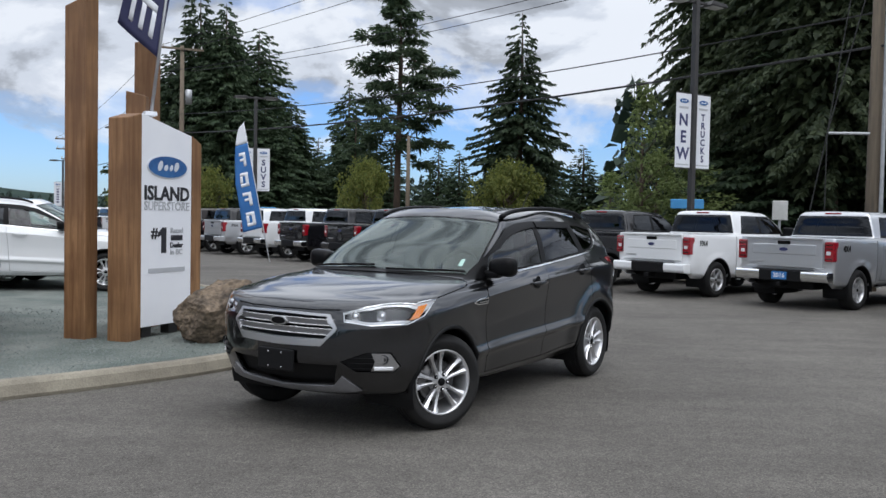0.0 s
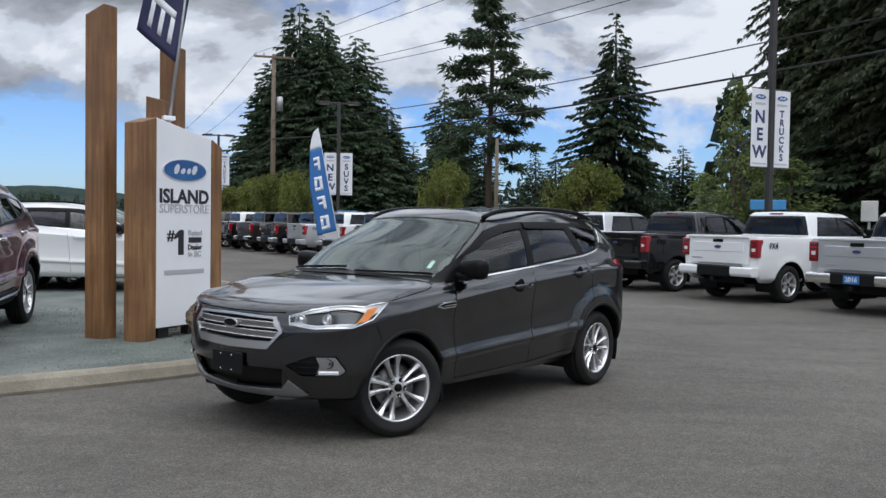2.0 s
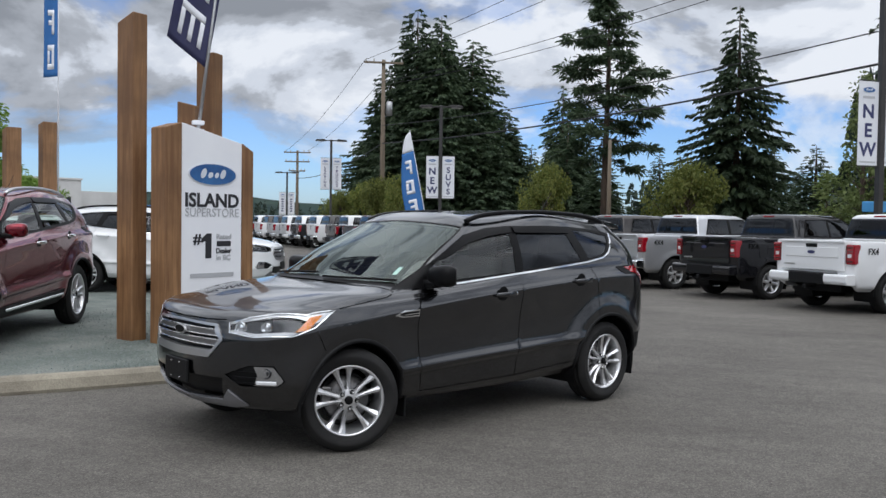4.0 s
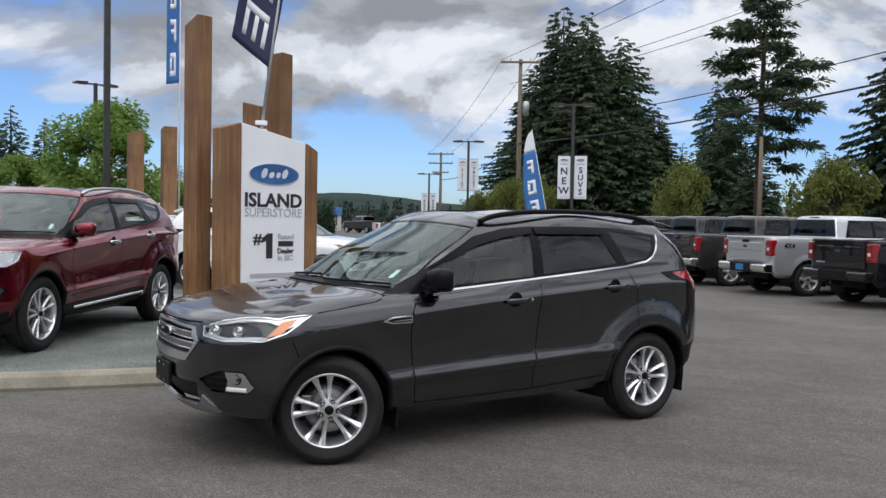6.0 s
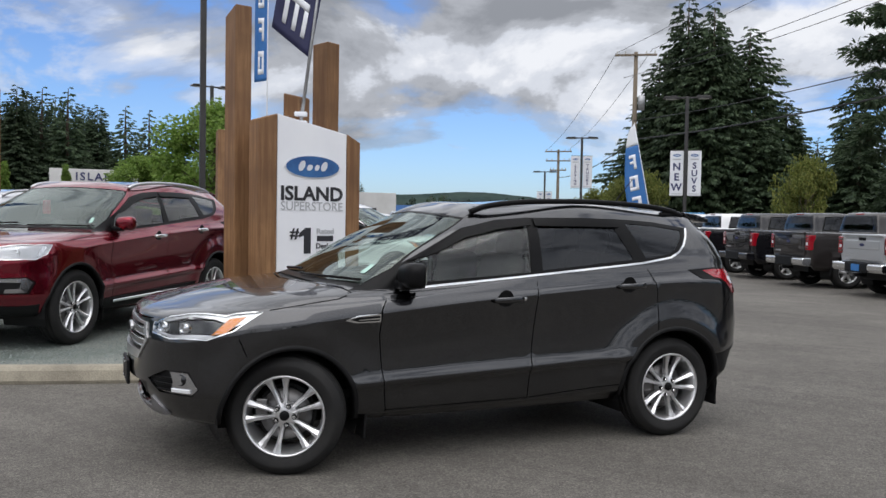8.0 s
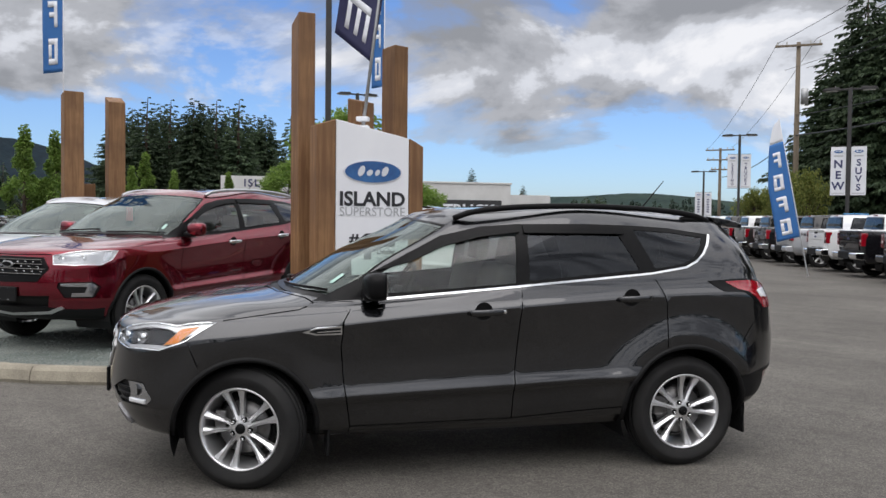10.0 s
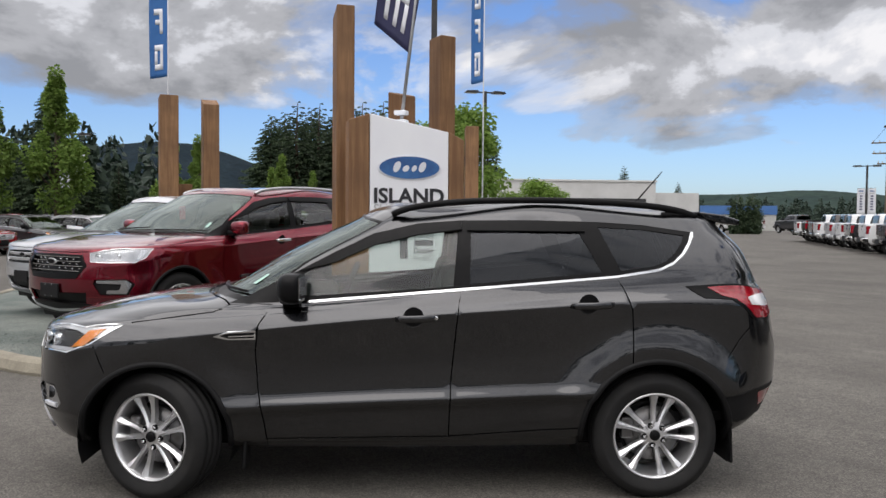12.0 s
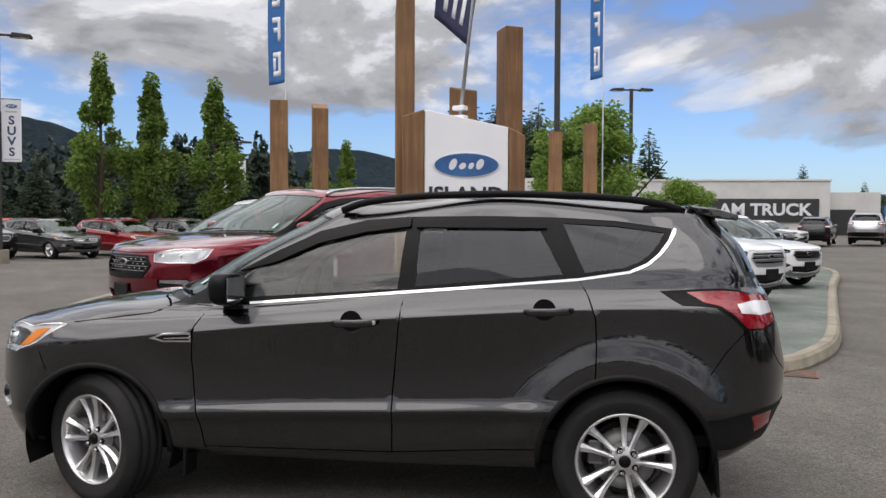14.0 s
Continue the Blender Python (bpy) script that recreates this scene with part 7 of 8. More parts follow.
    add_wheel(car, ms, xr, yw, radius, True, 0, -11.5, full=full)
    add_wheel(car, ms, xr, -yw, radius, False, 0, -11.5, full=full)
    return car



def patch_ring(sh, outline, width, offset, mirror):
    """A thin raised frame just inside an outline."""
    o = np.asarray(outline)
    P_ = sh.at(o[:, 0], o[:, 1]) + sh.normal(o[:, 0], o[:, 1]) * (offset + 0.001)
    if mirror:
        P_ = P_ * (1, -1, 1)
    bm = bmesh.new()
    n = len(P_)
    c = Vector(P_.mean(0))
    rows = []
    for i in range(n):
        p = Vector(P_[i])
        d = (Vector(P_[(i + 1) % n]) - Vector(P_[i - 1])).normalized()
        nn = Vector(sh.normal(o[i:i + 1, 0], o[i:i + 1, 1])[0])
        if mirror:
            nn.y = -nn.y
        s = d.cross(nn).normalized()
        if (c - p).dot(s) < 0:
            s = -s
        rows.append([bm.verts.new(q) for q in (p - nn * 0.004, p + nn * 0.003, p + s * width + nn * 0.002, p + s * width - nn * 0.03)])
    for i in range(n):
        a_, b_ = rows[i], rows[(i + 1) % n]
        for k in range(3):
            bm.faces.new((a_[k], a_[k + 1], b_[k + 1], b_[k]))
    bmesh.ops.recalc_face_normals(bm, faces=bm.faces)
    return bm


def smooth_line(pts, n):
    p = np.array(pts, float)
    t = np.concatenate([[0], np.cumsum(np.linalg.norm(np.diff(p, axis=0), axis=1))])
    m = slopes(p, np.diff(t))
    x = np.linspace(0, t[-1], n)
    return [tuple(hermite(x[i:i + 1], t, p[:, k].copy(), m[:, k].copy())[0] for k in range(3)) for i in range(n)]


CAR_X, CAR_Y, CAR_TURN = -0.102, 7.630, -120.88
crossover(pose(CAR_X, CAR_Y, 0, 0, 0, CAR_TURN), "crossover_car", "dark metallic grey compact crossover with silver alloy wheels on the asphalt", "paint_grey", steer=-22)


# ---- other vehicles ----
def recolour(car, old, fresh):
    """Gives a copied car another paint, object by object."""
    for o in car.children_recursive:
        if o.type == "MESH" and o.material_slots and o.material_slots[0].material == M[old]:
            o.material_slots[0].link = "OBJECT"
            o.material_slots[0].material = M[fresh]


# large red crossover on the gravel
BIG = (([-2.21, -1.345, 1.345, 2.2], [-2.52, -1.433, 1.433, 2.40]), 1.085, ([0.25, 0.345, 0.9, 1.1, 1.51, 1.645], [0.28, 0.39, 1.02, 1.20, 1.63, 1.765]))
red = crossover(pose(-6.12, 8.56, 0.125, 0, 0, -68.5), "crossover_car", "deep red full-size crossover with silver roof rails parked on the gravel", "paint_red", BIG, True, 0.39, 0, "satin_silver", "chrome", "glass_front", "plastic_dark", mirrors="paint_red", handles="chrome", belt="trim_black", lamp_fill="lens_clear", dark_lamp=False, vented=False, grille_frame="trim_black", bars=((0.838, 0.40, 0.010), (0.798, 0.445, 0.010), (0.756, 0.445, 0.010), (0.712, 0.41, 0.010)))
red_skin = Shell(GREY_LOW + GREY_MID + GREY_BELT + GREY_TOP, PATTERNS[True].flares, BIG, True, GREY_KNOTS)
for mir in (False, True):
    part("bumper_cladding", patch(red_skin, [(0.0, 0.15), (0.235, 0.15), (0.235, 1.75), (0.1, 1.75), (0.0, 1.75)], 0.006, 0.02, mirror=mir), "plastic_dark", red, "black lower bumper cladding")
    part("sill_cladding", patch(red_skin, [(0.375, 0.15), (0.605, 0.15), (0.605, 1.5), (0.375, 1.5)], 0.006, 0.02, mirror=mir), "plastic_dark", red, "black sill cladding")
red_grille = [o for o in red.children if o.name.startswith("grille")][0]
tab = box((0.012, 0.030, 0.011), (0, 0, 0), 0.003)
tab_mesh = bpy.data.meshes.new("tab")
tab.to_mesh(tab_mesh)
tab.free()
for row_z, first in ((0.818, 0.0), (0.777, 0.05), (0.734, 0.0)):
    for k in range(-4, 5):
        yy = k * 0.093 + first
        if abs(yy) < 0.40 and abs(yy) > 0.06:
            q = red_skin.at(*red_skin.find((None, abs(yy), row_z), (0, 0.25), (2, 6.5)))[0]
            link_part("grille_tab", tab_mesh, "chrome", red_grille, pose(q[0] - 0.03, red_skin.w(1, yy), q[2]))
part("mirror_tag", box((0.01, 0.10, 0.16), (0.62, -0.05, 1.42), 0.003), "red_tag", red, "red paper tag behind the windshield")
for s in (1, -1):
    part("sill_step", sweep([(0.85, s * 0.965, 0.40), (-0.85, s * 0.965, 0.44)], 0.03, 0.03), "chrome", red, "bright sill moulding")
# white crossover, pattern size
white = crossover(pose(-7.82, 15.37, 0.125, 0, 0, 15.1), "crossover_car", "white compact crossover parked on the gravel behind the sign", "paint_white", None, False, 0.345)
# a steel blue one beside the red car
MIDSIZE = (([-2.21, -1.345, 1.345, 2.2], [-2.38, -1.41, 1.41, 2.33]), 1.04, ([0.25, 0.345, 0.9, 1.1, 1.51, 1.645], [0.26, 0.36, 0.96, 1.14, 1.55, 1.69]))
blue = crossover(pose(-9.05, 8.62, 0.125, 0, 0, -68.5), "crossover_car", "pale silver-blue crossover parked on the gravel beside the red one", "paint_silver", MIDSIZE, False, 0.36, 0, "satin_silver", "satin_silver", "glass_front")
# small white hatchback and low saloons
HATCH = (([-2.21, -1.345, 1.345, 2.2], [-1.98, -1.245, 1.245, 2.05]), 0.945, ([0.25, 0.345, 0.9, 1.1, 1.51, 1.645], [0.18, 0.31, 0.80, 0.97, 1.38, 1.47]))
hatch = crossover(pose(-10.1, 18.8, 0.125, 0, 0, 10), "hatchback_car", "small white hatchback with a dark grille parked at the kerb", "paint_white", HATCH, False, 0.31, 0, "paint_white", "plastic_dark", "glass_front", "paint_white", False)
LOW = (([-2.21, -1.345, 1.345, 2.2], [-2.38, -1.40, 1.40, 2.36]), 1.0, ([0.25, 0.345, 0.9, 1.1, 1.51, 1.645], [0.17, 0.33, 0.78, 0.95, 1.33, 1.43]))
saloon = crossover(pose(-9.9, 16.0, 0.125, 0, 0, 10), "saloon_car", "white saloon car parked in a row beside the gravel bed", "paint_white", LOW, False, 0.33, 0, "paint_white", "chrome", "glass_front", "paint_white", False)

row = [       (-28.7, 35.4, 15, "paint_silver"), (-31.2, 38.6, 15, "paint_charcoal"), (-33.8, 42.2, 15, "paint_white"),
       (-30.2, 4.9, 33, "paint_charcoal"), (-31.6, 10.0, 33, "paint_charcoal"), (-32.6, 12.6, 33, "paint_silver"), (-33.6, 15.2, 33, "paint_black"), (-34.6, 17.8, 33, "paint_silver"),
       (-35.6, 20.4, 33, "paint_white"), (-36.6, 23.0, 33, "paint_bright_red"), (-30.4, -0.6, 33, "paint_silver"),
       (-44, 8.0, 33, "paint_silver"), (-44.5, 11, 33, "paint_bright_red"), (-45, 14, 33, "paint_charcoal"), (-45.5, 17, 33, "paint_white"), (-46, 20, 33, "paint_black"), (-46.5, 23, 33, "paint_silver"), (-47, 26, 33, "paint_blue_grey")]
names = {"paint_charcoal": "charcoal grey", "paint_silver": "silver", "paint_black": "black", "paint_white": "white", "paint_bright_red": "bright red", "paint_blue_grey": "steel blue", "paint_navy": "navy", "paint_brown": "dark brown"}
for x, y, tn, col in row:
    c = copy_thing(saloon, pose(x, y, 0.125 if x > -15 else 0, 0, 0, tn))
    recolour(c, "paint_white", col)
    tagged(c, names[col] + " saloon car parked in a row on the lot", "car", "parked cars")
c = copy_thing(saloon, pose(-31.0, 7.5, 0, 0, 0, 33))
recolour(c, "paint_white", "paint_bright_red")
tagged(c, "low bright red coupe parked in the row", "car", "parked cars")
for x, y, tn, col in ((-30.0, 2.2, 33, "paint_black"), (-48.0, 29.5, 33, "paint_white"), (-40, 31, 33, "paint_silver"), (-39, -2, 33, "paint_white")):
    c = copy_thing(white, pose(x, y, 0, 0, 0, tn))
    recolour(c, "paint_white", col)
    tagged(c, names[col] + " crossover parked in a row on the lot", "car", "parked cars")
c = copy_thing(saloon, pose(-39.0, 3.7, 0, 0, 0, 33))
recolour(c, "paint_white", "paint_orange")
tagged(c, "orange saloon car with its hood raised on the lot", "car", "parked cars")
for o in c.children:
    if o.name.startswith("hood"):
        o.matrix_basis = pose(1.15, 0, 0.93) @ pose(0, 0, 0, 0, -48, 0) @ pose(-1.15, 0, -0.93)
TALL = (([-2.21, -1.345, 1.345, 2.2], [-2.75, -1.50, 1.50, 2.40]), 1.09, ([0.25, 0.345, 0.9, 1.1, 1.51, 1.645], [0.32, 0.40, 1.10, 1.28, 1.78, 1.92]))
wagon = crossover(pose(-34.0, 50.3, 0, 0, 0, 128), "wagon_car", "large silver sport utility seen from behind on the lot", "paint_silver", TALL, False, 0.40, 0, "satin_silver", "chrome", "glass_dark")
c = copy_thing(white, pose(-34.2, 46.4, 0, 0, 0, 128))
recolour(c, "paint_white", "paint_black")
tagged(c, "black crossover seen from behind on the lot", "car", "parked cars")


# ---- pickup trucks ----
PICK_LOW = [
    ((2.55, 2.15, -2.50, -2.78), (0.86, 0.86, 0.86), (3.0, 8.0), (0.42, 0.42, 0.40, 0.42, 0.44, 0.56, 0.56)),
    ((2.72, 2.25, -2.55, -2.85), (0.955, 0.955, 0.955), (3.2, 9.0), (0.54, 0.54, 0.52, 0.52, 0.54, 0.64, 0.64)),
    ((2.78, 2.30, -2.55, -2.87), (0.985, 0.982, 0.985), (3.4, 9.0), (0.75, 0.75, 0.74, 0.74, 0.76, 0.80, 0.80)),
    ((2.78, 2.30, -2.55, -2.88), (0.99, 0.985, 0.99), (3.4, 10.0), (1.00, 1.00, 1.00, 1.02, 1.04, 1.05, 1.05)),
    ((2.75, 2.25, -2.55, -2.88), (0.985, 0.98, 0.985), (3.6, 10.0), (1.18, 1.18, 1.20, 1.23, 1.28, 1.30, 1.30)),
    ((2.66, 2.15, -2.55, -2.87), (0.955, 0.962, 0.965), (3.6, 10.0), (1.26, 1.26, 1.28, 1.34, 1.395, 1.40, 1.40)),
]
PICK_TOP = [
    ((2.20, 1.80, -2.48, -2.80), (0.93, 0.945, 0.90), (3.6, 10.0), (1.33, 1.32, 1.32, 1.365, 1.405, 1.405, 1.405)),
    ((1.45, 1.05, -0.92, -1.08), (0.905, 0.935, 0.885), (3.0, 9.0), (1.385, 1.375, 1.365, 1.375, 1.41, 1.41, 1.41)),
    ((1.05, 0.78, -0.90, -1.04), (0.83, 0.855, 0.815), (3.0, 8.0), (1.65, 1.64, 1.62, 1.64, 1.65, 1.65, 1.65)),
    ((0.70, 0.45, -0.86, -1.00), (0.735, 0.765, 0.73), (3.0, 7.0), (1.87, 1.86, 1.84, 1.87, 1.87, 1.87, 1.87)),
    ((0.58, 0.30, -0.80, -0.95), (0.63, 0.66, 0.63), (3.0, 6.0), (1.925, 1.92, 1.915, 1.935, 1.93, 1.925, 1.925)),
    ((0.50, 0.25, -0.75, -0.90), (0.0, 0.0, 0.0), (3.0, 6.0), (1.945, 1.945, 1.945, 1.96, 1.95, 1.945, 1.945)),
]


def pickup(at, label, paint_name, bumper="chrome", decal=None, plate=True):
    car = thing("pickup_truck", label, "truck", at, "pickups in the row")
    sh = Shell(PICK_LOW + PICK_TOP, ((1.84, 0.40, 0.50, 0.025, 0.07), (-1.84, 0.40, 0.50, 0.025, 0.07)), None, False)
    sh.arch_top = 6
    X = lambda *q: [(a_, None, b_) for a_, b_ in q]
    low = dict(ur=(0.2, 0.8), vr=(0, 7.2))
    side, band = (0.2, 0.8), (6.6, 10)
    gaps = [sh.seam(X((1.0, 1.36), (1.05, 1.0), (1.0, 0.56)), 0.012, **low), sh.seam(X((0.02, 1.37), (0.02, 0.56)), 0.012, **low), sh.seam(X((-0.80, 1.38), (-0.85, 0.95), (-0.95, 0.56)), 0.012, **low),
            sh.seam(X((1.0, 0.56), (-0.95, 0.56)), 0.010, **low), sh.seam(X((-1.10, 1.40), (-1.10, 0.50)), 0.03, **low)]
    holes = [arch(sh, 1.84, 0.40, 0.475, 0.35, "f"), arch(sh, -1.84, 0.40, 0.475, 0.35, "r")]
    g1 = sh.outline(X((0.98, 1.44), (0.82, 1.62), (0.55, 1.80), (0.05, 1.82), (0.05, 1.44)), side, band)
    g2 = sh.outline(X((-0.03, 1.44), (-0.03, 1.82), (-0.62, 1.80), (-0.74, 1.46)), side, band)
    sur = sh.outline(X((1.08, 1.41), (0.86, 1.64), (0.58, 1.835), (-0.65, 1.83), (-0.80, 1.41)), side, band)
    shield = np.array([(q, 7.15) for q in np.linspace(0, 0.25, 10)] + [(q, 8.85) for q in np.linspace(0.245, 0, 10)])
    back = np.array([(1.0, 7.2), (0.80, 7.2), (0.795, 8.0), (0.80, 8.8), (1.0, 8.8)])
    bed = np.array([(0.62, 6.05)] + [(q, 6.05) for q in np.linspace(0.66, 1.0, 10)] + [(q, 6.9) for q in np.linspace(1.0, 0.66, 10)])
    grille = sh.outline([(None, 0, 1.16), (None, 0.62, 1.15), (None, 0.66, 0.85), (None, 0, 0.82)], (0, 0.25), (1, 5))
    head = sh.outline([(None, 0.66, 1.16), (2.45, 0.94, 1.16), (2.40, 0.96, 0.92), (None, 0.68, 0.90)], (0, 0.3), (1, 5))
    regions = [("g1", g1), ("g2", g2), ("sur", sur), ("shield", shield), ("back", back), ("bed", bed), ("grille", grille), ("head", head)]
    pc = cut_shell(sh, 60, 48, gaps, holes, regions, [("front_door", (0.5, None, 1.0)), ("rear_door", (-0.4, None, 1.0)), ("bed_side", (-2.5, None, 1.0)), ("cab", (-0.3, 0.2, 1.95))])
    for nm in ("front_door", "rear_door"):
        if nm in pc:
            for mir in (False, True):
                part(nm, panel_mesh(nm, sh, *pc[nm], 0, 0.03, mirror=mir), paint_name, car)
    for nm in ("bed_side", "cab"):
        if nm in pc:
            part({"cab": "cab_body", "bed_side": "bed"}[nm], panel_mesh(nm, sh, *pc[nm], 0, 0.03, both=True), paint_name, car)
    for nm in [q for q in pc if q.startswith("rest")]:
        if len(pc[nm][1]) > 3:
            for mir in (False, True):
                part("body_panel", panel_mesh(nm, sh, *pc[nm], 0, 0.03, mirror=mir), paint_name, car)
    for src, nm, mat in (("g1", "front_window", "glass_dark"), ("g2", "rear_window", "glass_dark"), ("sur", "window_surround", "trim_black"), ("head", "headlight", "lens_clear")):
        for mir in (False, True):
            part(nm, panel_mesh(nm, sh, *pc[src], -0.006 if nm != "headlight" else 0.004, 0.01, mirror=mir), mat, car)
    part("windshield", panel_mesh("windshield", sh, *pc["shield"], -0.004, both=True), "glass_front", car)
    part("rear_glass", panel_mesh("rear_glass", sh, *pc["back"], 0.004, both=True), "glass_dark", car)
    part("bed_liner", panel_mesh("liner", sh, *pc["bed"], -0.10, both=True), "plastic_dark", car)
    part("grille", panel_mesh("grille", sh, *pc["grille"], 0.006, 0.02, both=True), "satin_silver", car)
    gate = part("tailgate", box((0.05, 1.56, 0.56), (-2.885, 0, 1.10), 0.015), paint_name, car)
    part("spoiler_lip", box((0.09, 1.56, 0.05), (-2.90, 0, 1.385), 0.015), paint_name, gate)
    part("crease", box((0.03, 1.30, 0.20), (-2.905, 0, 1.17), 0.012), paint_name, gate)
    part("handle", box((0.03, 0.26, 0.07), (-2.915, 0, 1.30), 0.01), "trim_black", gate)
    part("badge", prism(ellipse(0, 1.17, 0.085, 0.034), 0.012, "x", start=-2.933), "ink_navy", gate, "dark blue oval badge")
    part("badge_bar", box((0.01, 0.28, 0.035), (-2.912, 0.55, 0.92), 0.002), "satin_silver", gate)
    for s in (1, -1):
        tl = part("tail_lamp", box((0.19, 0.18, 0.38), (-2.81, s * 0.896, 1.15), 0.02), "lens_red", car, "red tail lamp")
        part("lamp_centre", box((0.012, 0.085, 0.07), (-2.903, s * 0.885, 1.12), 0.005), "lens_clear", tl)
        for dz, hh in ((0.125, 0.03), (0.055, 0.02), (-0.135, 0.03)):
            part("lamp_rib", box((0.012, 0.13, hh), (-2.903, s * 0.895, 1.15 + dz), 0.004), "lens_deep", tl)
        part("lamp_edge", box((0.012, 0.016, 0.34), (-2.902, s * 0.814, 1.15), 0.004), "lens_deep", tl)
    bm = prism([(-2.80, 0.55), (-3.02, 0.57), (-3.06, 0.62), (-3.06, 0.74), (-3.02, 0.77), (-2.80, 0.77)], 1.90, "y", 0.02, start=-0.95)
    bp = part("rear_bumper", bm, bumper, car, "rear step bumper")
    part("step_pad", box((0.18, 1.2, 0.012), (-2.93, 0, 0.776), 0.004), "plastic_dark", bp)
    part("bumper_centre", box((0.03, 0.86, 0.21), (-3.05, 0, 0.665), 0.012), "plastic_dark", bp, "black bumper centre")
    if plate:
        part("year_sign", box((0.012, 0.31, 0.15), (-3.071, 0.0, 0.665), 0.003), "plate_blue", bp, "blue model year sign")
    part("front_bumper", prism([(2.60, 0.50), (2.84, 0.54), (2.86, 0.72), (2.70, 0.76)], 1.84, "y", 0.03, start=-0.92), bumper, car)
    part("brake_light", box((0.03, 0.34, 0.035), (-0.985, 0, 1.895), 0.006), "lens_red", car, "high red brake light")
    for s in (1, -1):
        mi = part("door_mirror", box((0.13, 0.24, 0.24), (0.86, s * 1.13, 1.46), 0.04, 3), "trim_black", car, smooth=True)
        part("mirror_arm", box((0.06, 0.12, 0.06), (0.87, s * 0.99, 1.40), 0.01), "trim_black", mi)
        for x in (0.12, -0.70):
            part("door_handle", sweep([(x + 0.11, s * 0.985, 1.19), (x, s * 1.025, 1.19), (x - 0.11, s * 0.985, 1.19)], 0.02, 0.04), paint_name, car)
        part("side_step", box((2.0, 0.14, 0.05), (0.0, s * 0.90, 0.46), 0.02), "plastic_dark", car)
        for cx in (1.84, -1.84):
            part("wheel_liner", liner(cx, 0.40, 0.485, s * 0.5, s * 0.965), "plastic_dark", car)
            pts = [(cx + 0.478 * math.cos(t), s * 0.985, 0.40 + 0.478 * math.sin(t)) for t in np.linspace(-0.1, math.pi + 0.1, 18)]
            part("arch_lip", sweep(pts, 0.03, 0.055, up=(0, 1, 0)), "plastic_dark" if decal else paint_name, car)
        if decal:
            me = text_mesh(decal, 0.17, 0.02, 0.002)
            part("decal", me, "trim_black", car, "four wheel drive decal", at=pose(-2.40, s * 0.995, 1.20, 0, 0, 180 if s > 0 else 0))
    part("frame_rail", box((5.0, 0.9, 0.16), (-0.1, 0, 0.47), 0.02), "plastic_dark", car)
    part("cabin_floor", box((2.3, 1.7, 0.08), (0.1, 0, 0.6), 0.02), "plastic_dark", car)
    for y in (0.42, -0.42):
        seat(car, 0.25, y)
    part("hitch", box((0.3, 0.08, 0.08), (-2.95, 0, 0.50), 0.01), "plastic_dark", car)
    ms = pick_wheel
    for cx in (1.84, -1.84):
        add_wheel(car, ms, cx, 0.855, 0.40, True, 0, 20, full=False)
        add_wheel(car, ms, cx, -0.855, 0.40, False, 0, 20, full=False)
    return car


pick_wheel = wheel_meshes(0.40, 0.245, 0.265, 6, False, False)
# the row: rear wheels stand on one line; the trucks look away from the lane
R0, RD = Vector((7.6, 16.9)), Vector((-2.08, 2.286))
hd = Vector((0.752, 0.659))
HEAD = math.degrees(math.atan2(hd.y, hd.x))
left_v = Vector((-hd.y, hd.x))


def stand(k, shift=0.0):
    """Pose of the truck k places along the row."""
    rr = R0 + RD * (k - 1)
    c_ = rr + hd * (1.84 + shift) + left_v * 0.87
    return pose(c_.x, c_.y, float(ground_height(rr.x, rr.y)) - 0.01, 0, 0, HEAD)


truck = pickup(stand(2), "white crew cab pickup with bedside decal in the truck row", "paint_white", "paint_white", "FX4", False)
grey_t = pickup(stand(1), "silver crew cab pickup with a blue year sign on its bumper", "paint_silver", "chrome", "4X4", True)
part("year_text", text_mesh("2016", 0.12, 0.02, 0.002), "flag_white", [o for o in grey_t.children_recursive if o.name.startswith("year_sign")][0].parent, at=pose(-3.080, 0, 0.665, 0, 0, -90))
cols = {0: "paint_navy", 3: "paint_black", 4: "paint_silver", 5: "paint_brown", 6: "paint_black", 7: "paint_black", 8: "paint_white", 9: "paint_silver", 10: "paint_black", 11: "paint_brown", 12: "paint_black", 13: "paint_white",
        14: "paint_black", 15: "paint_white", 16: "paint_silver", 17: "paint_white", 18: "paint_black", 19: "paint_brown", 20: "paint_white"}
for k, col in cols.items():
    src = grey_t if k % 3 else truck
    c = copy_thing(src, stand(k, random.uniform(-0.15, 0.15)))
    for o in [q for q in c.children_recursive if q.name.startswith("year_text") or (k not in (4, 9, 15) and q.name.startswith("year_sign")) or (k % 3 and k != 4 and q.name.startswith("decal") and not q.children)]:
        bpy.data.objects.remove(o)
    recolour(c, "paint_silver" if k % 3 else "paint_white", col)
    tagged(c, names[col] + " crew cab pickup parked in the truck row", "truck", "pickups in the row")
for x, y, tn, col in ((-52.9, 79.8, 160, "paint_white"), (-50.5, 86, 160, "paint_charcoal")):
    c = copy_thing(truck, pose(x, y, 0, 0, 0, tn))
    recolour(c, "paint_white", col if col in names else "paint_black")
    tagged(c, names[col] + " pickup standing far off on the lot", "truck", "far pickups")


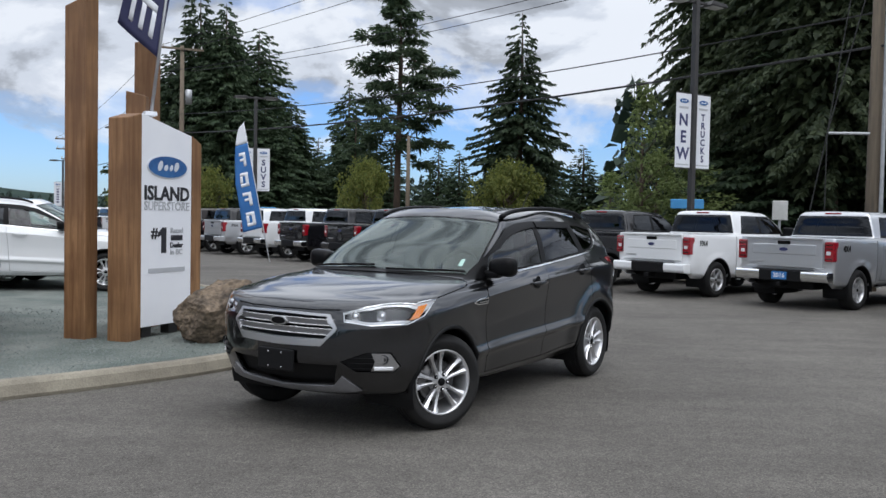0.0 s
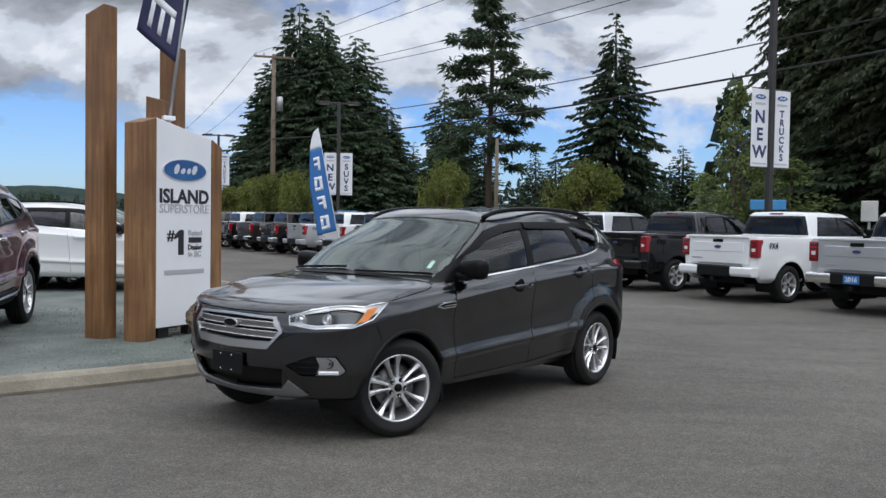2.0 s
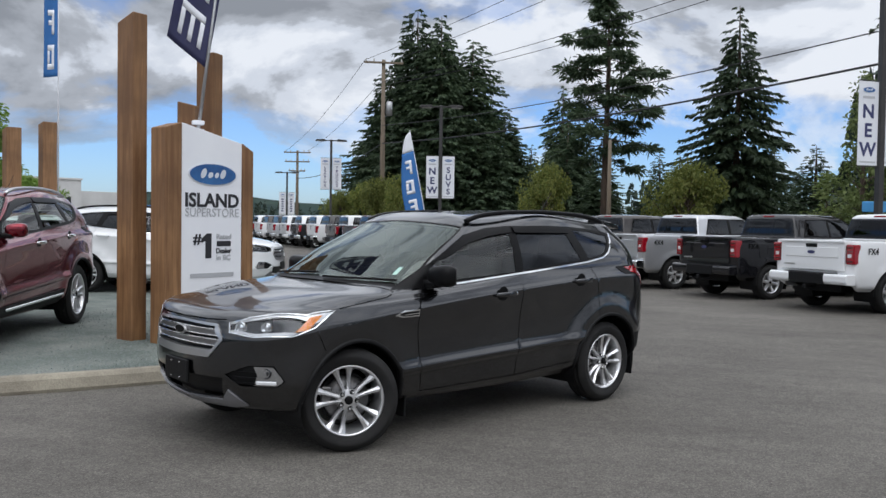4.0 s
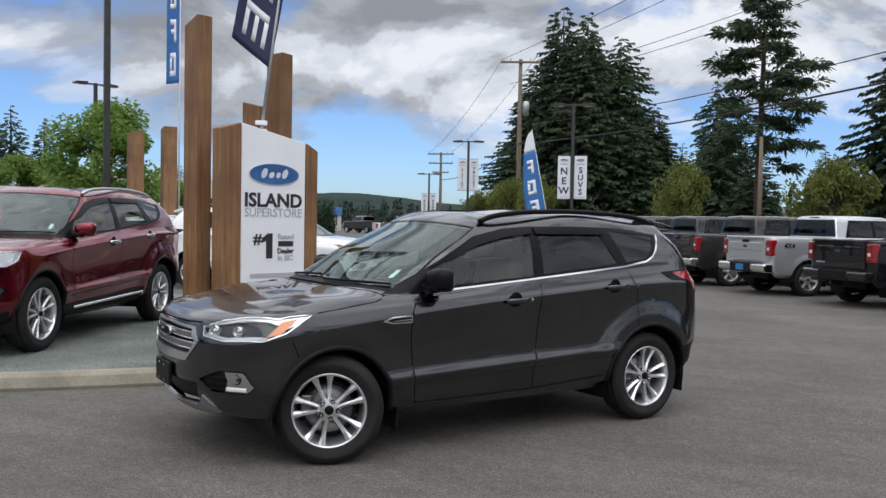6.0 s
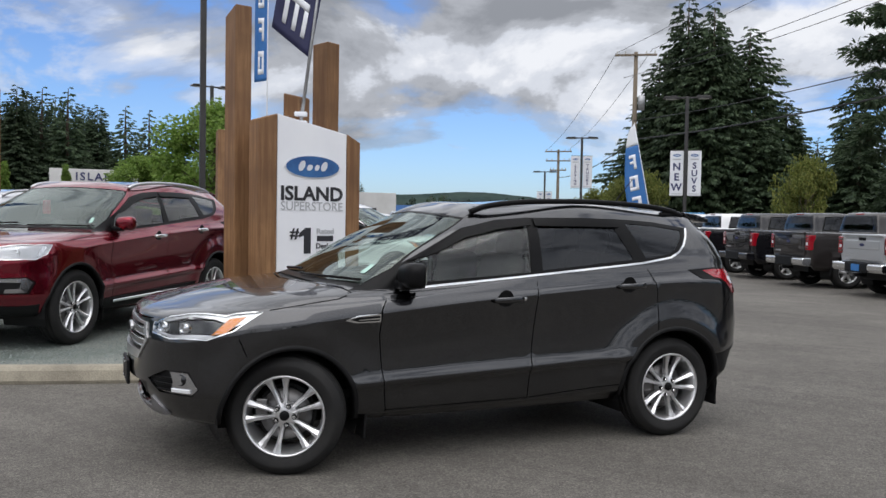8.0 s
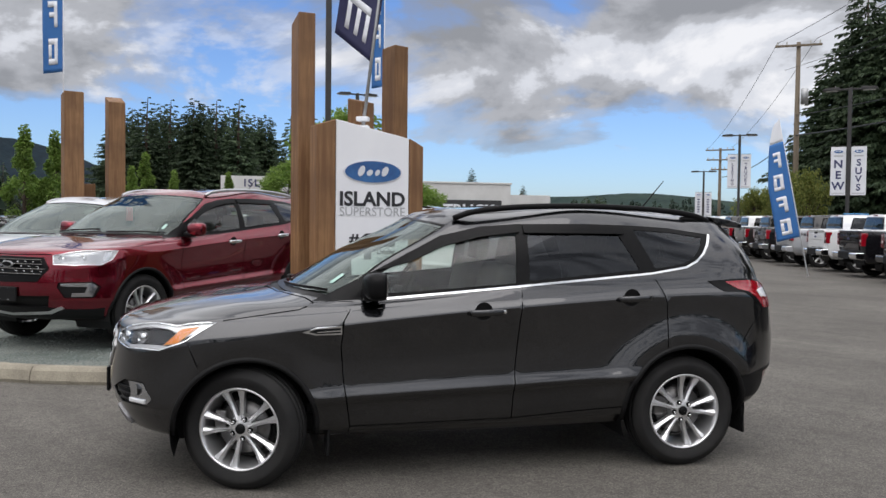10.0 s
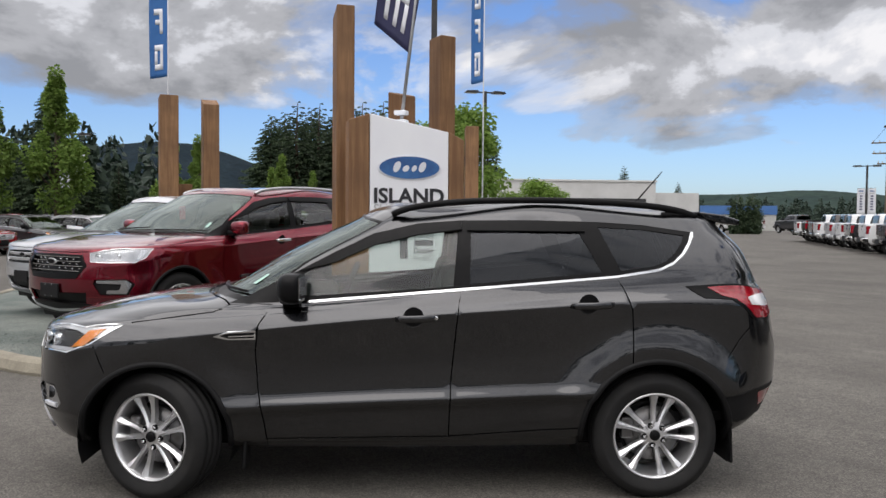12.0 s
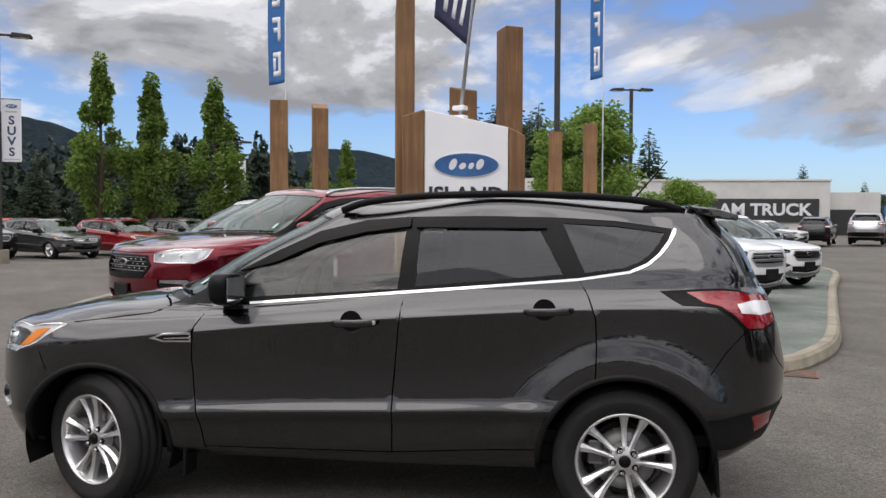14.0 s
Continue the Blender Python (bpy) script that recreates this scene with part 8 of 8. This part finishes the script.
# ---- flags ----
def feather(at, h, wide, z0, label, lean, pale_top=True, face=0.0):
    """A tall feather flag: mast, blue cloth with four white letter blocks and a pale tip."""
    f = thing("feather_flag", label, "flag", at, "feather flags")
    tilt = pose(0, 0, 0, 0, lean, 0)
    part("mast", tube([(0, 0, 0), (0, 0, h * 0.6), (0, 0, h)], [0.02, 0.014, 0.006], 8), "flag_white", f, at=tilt, smooth=True)
    rows, cols_ = 44, 8

    def at_(v, u):
        z = z0 + v * (h - z0)
        w = wide * min(1.0, 1.35 * math.sqrt(max(0.0, 1 - v)))
        wob = 0.07 * u * math.sin(5 * v + 1.0 + 2 * u)
        return (-w * u * (1 - 0.05 * math.sin(4 * v)), wob, z - 0.05 * u)

    def cloth(v0, v1, mat, nm, off=0.0, u0=0.0, u1=1.0, m=None):
        m = m or max(2, int((v1 - v0) * rows))
        verts = [tuple(np.add(at_(v0 + (v1 - v0) * i / m, u0 + (u1 - u0) * j / cols_), (0, off, 0))) for i in range(m + 1) for j in range(cols_ + 1)]
        faces = [(i * (cols_ + 1) + j, i * (cols_ + 1) + j + 1, (i + 1) * (cols_ + 1) + j + 1, (i + 1) * (cols_ + 1) + j) for i in range(m) for j in range(cols_)]
        ob = part(nm, (verts, faces), mat, f, at=tilt, smooth=True)
        sol = ob.modifiers.new("thick", "SOLIDIFY")
        sol.thickness, sol.offset = 0.004, 0
    cloth(0.0, 0.80, "flag_blue", "cloth")
    cloth(0.802, 1.0, "flag_white", "tip")
    for k in range(4):
        v0 = 0.04 + k * 0.185
        for off in (-0.006, 0.006):
            cloth(v0, v0 + 0.13, "flag_white", "letter_block", off, 0.30, 0.46, 5)
            cloth(v0 + 0.10, v0 + 0.13, "flag_white", "letter_block", off, 0.46, 0.74, 2)
            if k % 2 == 0:
                cloth(v0, v0 + 0.03, "flag_white", "letter_block", off, 0.46, 0.74, 2)
                cloth(v0 + 0.03, v0 + 0.10, "flag_white", "letter_block", off, 0.60, 0.74, 3)
            else:
                cloth(v0 + 0.05, v0 + 0.075, "flag_white", "letter_block", off, 0.46, 0.68, 2)
    return f


feather(facing(-6.48, 28.2, 0, *to_cam(-6.48, 28.2)), 4.65, 0.66, 1.15, "blue feather flag with white letters beside the truck row", -11)
feather(facing(-13.6, 10.0, 0.12, 0.85, -0.75), 8.2, 0.40, 4.25, "blue feather flag on a tall mast behind timber posts", 0)
feather(facing(-11.6, 16.62, 0.12, 0.75, -0.9), 8.6, 0.30, 4.5, "blue feather flag on a tall mast behind timber posts", 0)


def navy_flag():
    f = thing("sale_flag", "dark navy flag with white letters on a grey mast", "flag", facing(-3.56, 9.63, 2.55, 0.62, -0.78))
    tilt = pose(0, 0, 0, 0, 7, 0)
    part("mast", tube([(0, 0, -0.3), (0, 0, 1.2), (0, 0, 3.2)], [0.022, 0.018, 0.012], 8), "galvanised", f, at=tilt, smooth=True)
    part("bracket", box((0.14, 0.1, 0.05), (0, 0, 0.1), 0.01), "flag_white", f)
    part("bracket", box((0.14, 0.1, 0.05), (0, 0, 0.0), 0.01), "flag_white", f)

    def at_(v, u):
        return (-0.48 * u + 0.05 * math.sin(3 * v), 0.09 * u * math.sin(4 * v + 2.4 * u), 0.74 + 2.3 * v + 0.30 * u)

    def cloth(v0, v1, u0, u1, mat, nm, off):
        m, n_ = max(2, int((v1 - v0) * 30)), 8
        verts = [tuple(np.add(at_(v0 + (v1 - v0) * i / m, u0 + (u1 - u0) * j / n_), (0, off, 0))) for i in range(m + 1) for j in range(n_ + 1)]
        faces = [(i * (n_ + 1) + j, i * (n_ + 1) + j + 1, (i + 1) * (n_ + 1) + j + 1, (i + 1) * (n_ + 1) + j) for i in range(m) for j in range(n_)]
        ob = part(nm, (verts, faces), mat, f, at=tilt, smooth=True)
        sol = ob.modifiers.new("thick", "SOLIDIFY")
        sol.thickness, sol.offset = 0.004, 0

    cloth(0, 1, 0, 1, "flag_navy", "cloth", 0)
    for base in (0.06, 0.30, 0.54):
        for off in (-0.006, 0.006):
            cloth(base + 0.13, base + 0.17, 0.22, 0.80, "flag_white", "letter_block", off)
            for u in (0.22, 0.46, 0.70):
                cloth(base, base + 0.13, u, u + 0.10, "flag_white", "letter_block", off)


navy_flag()
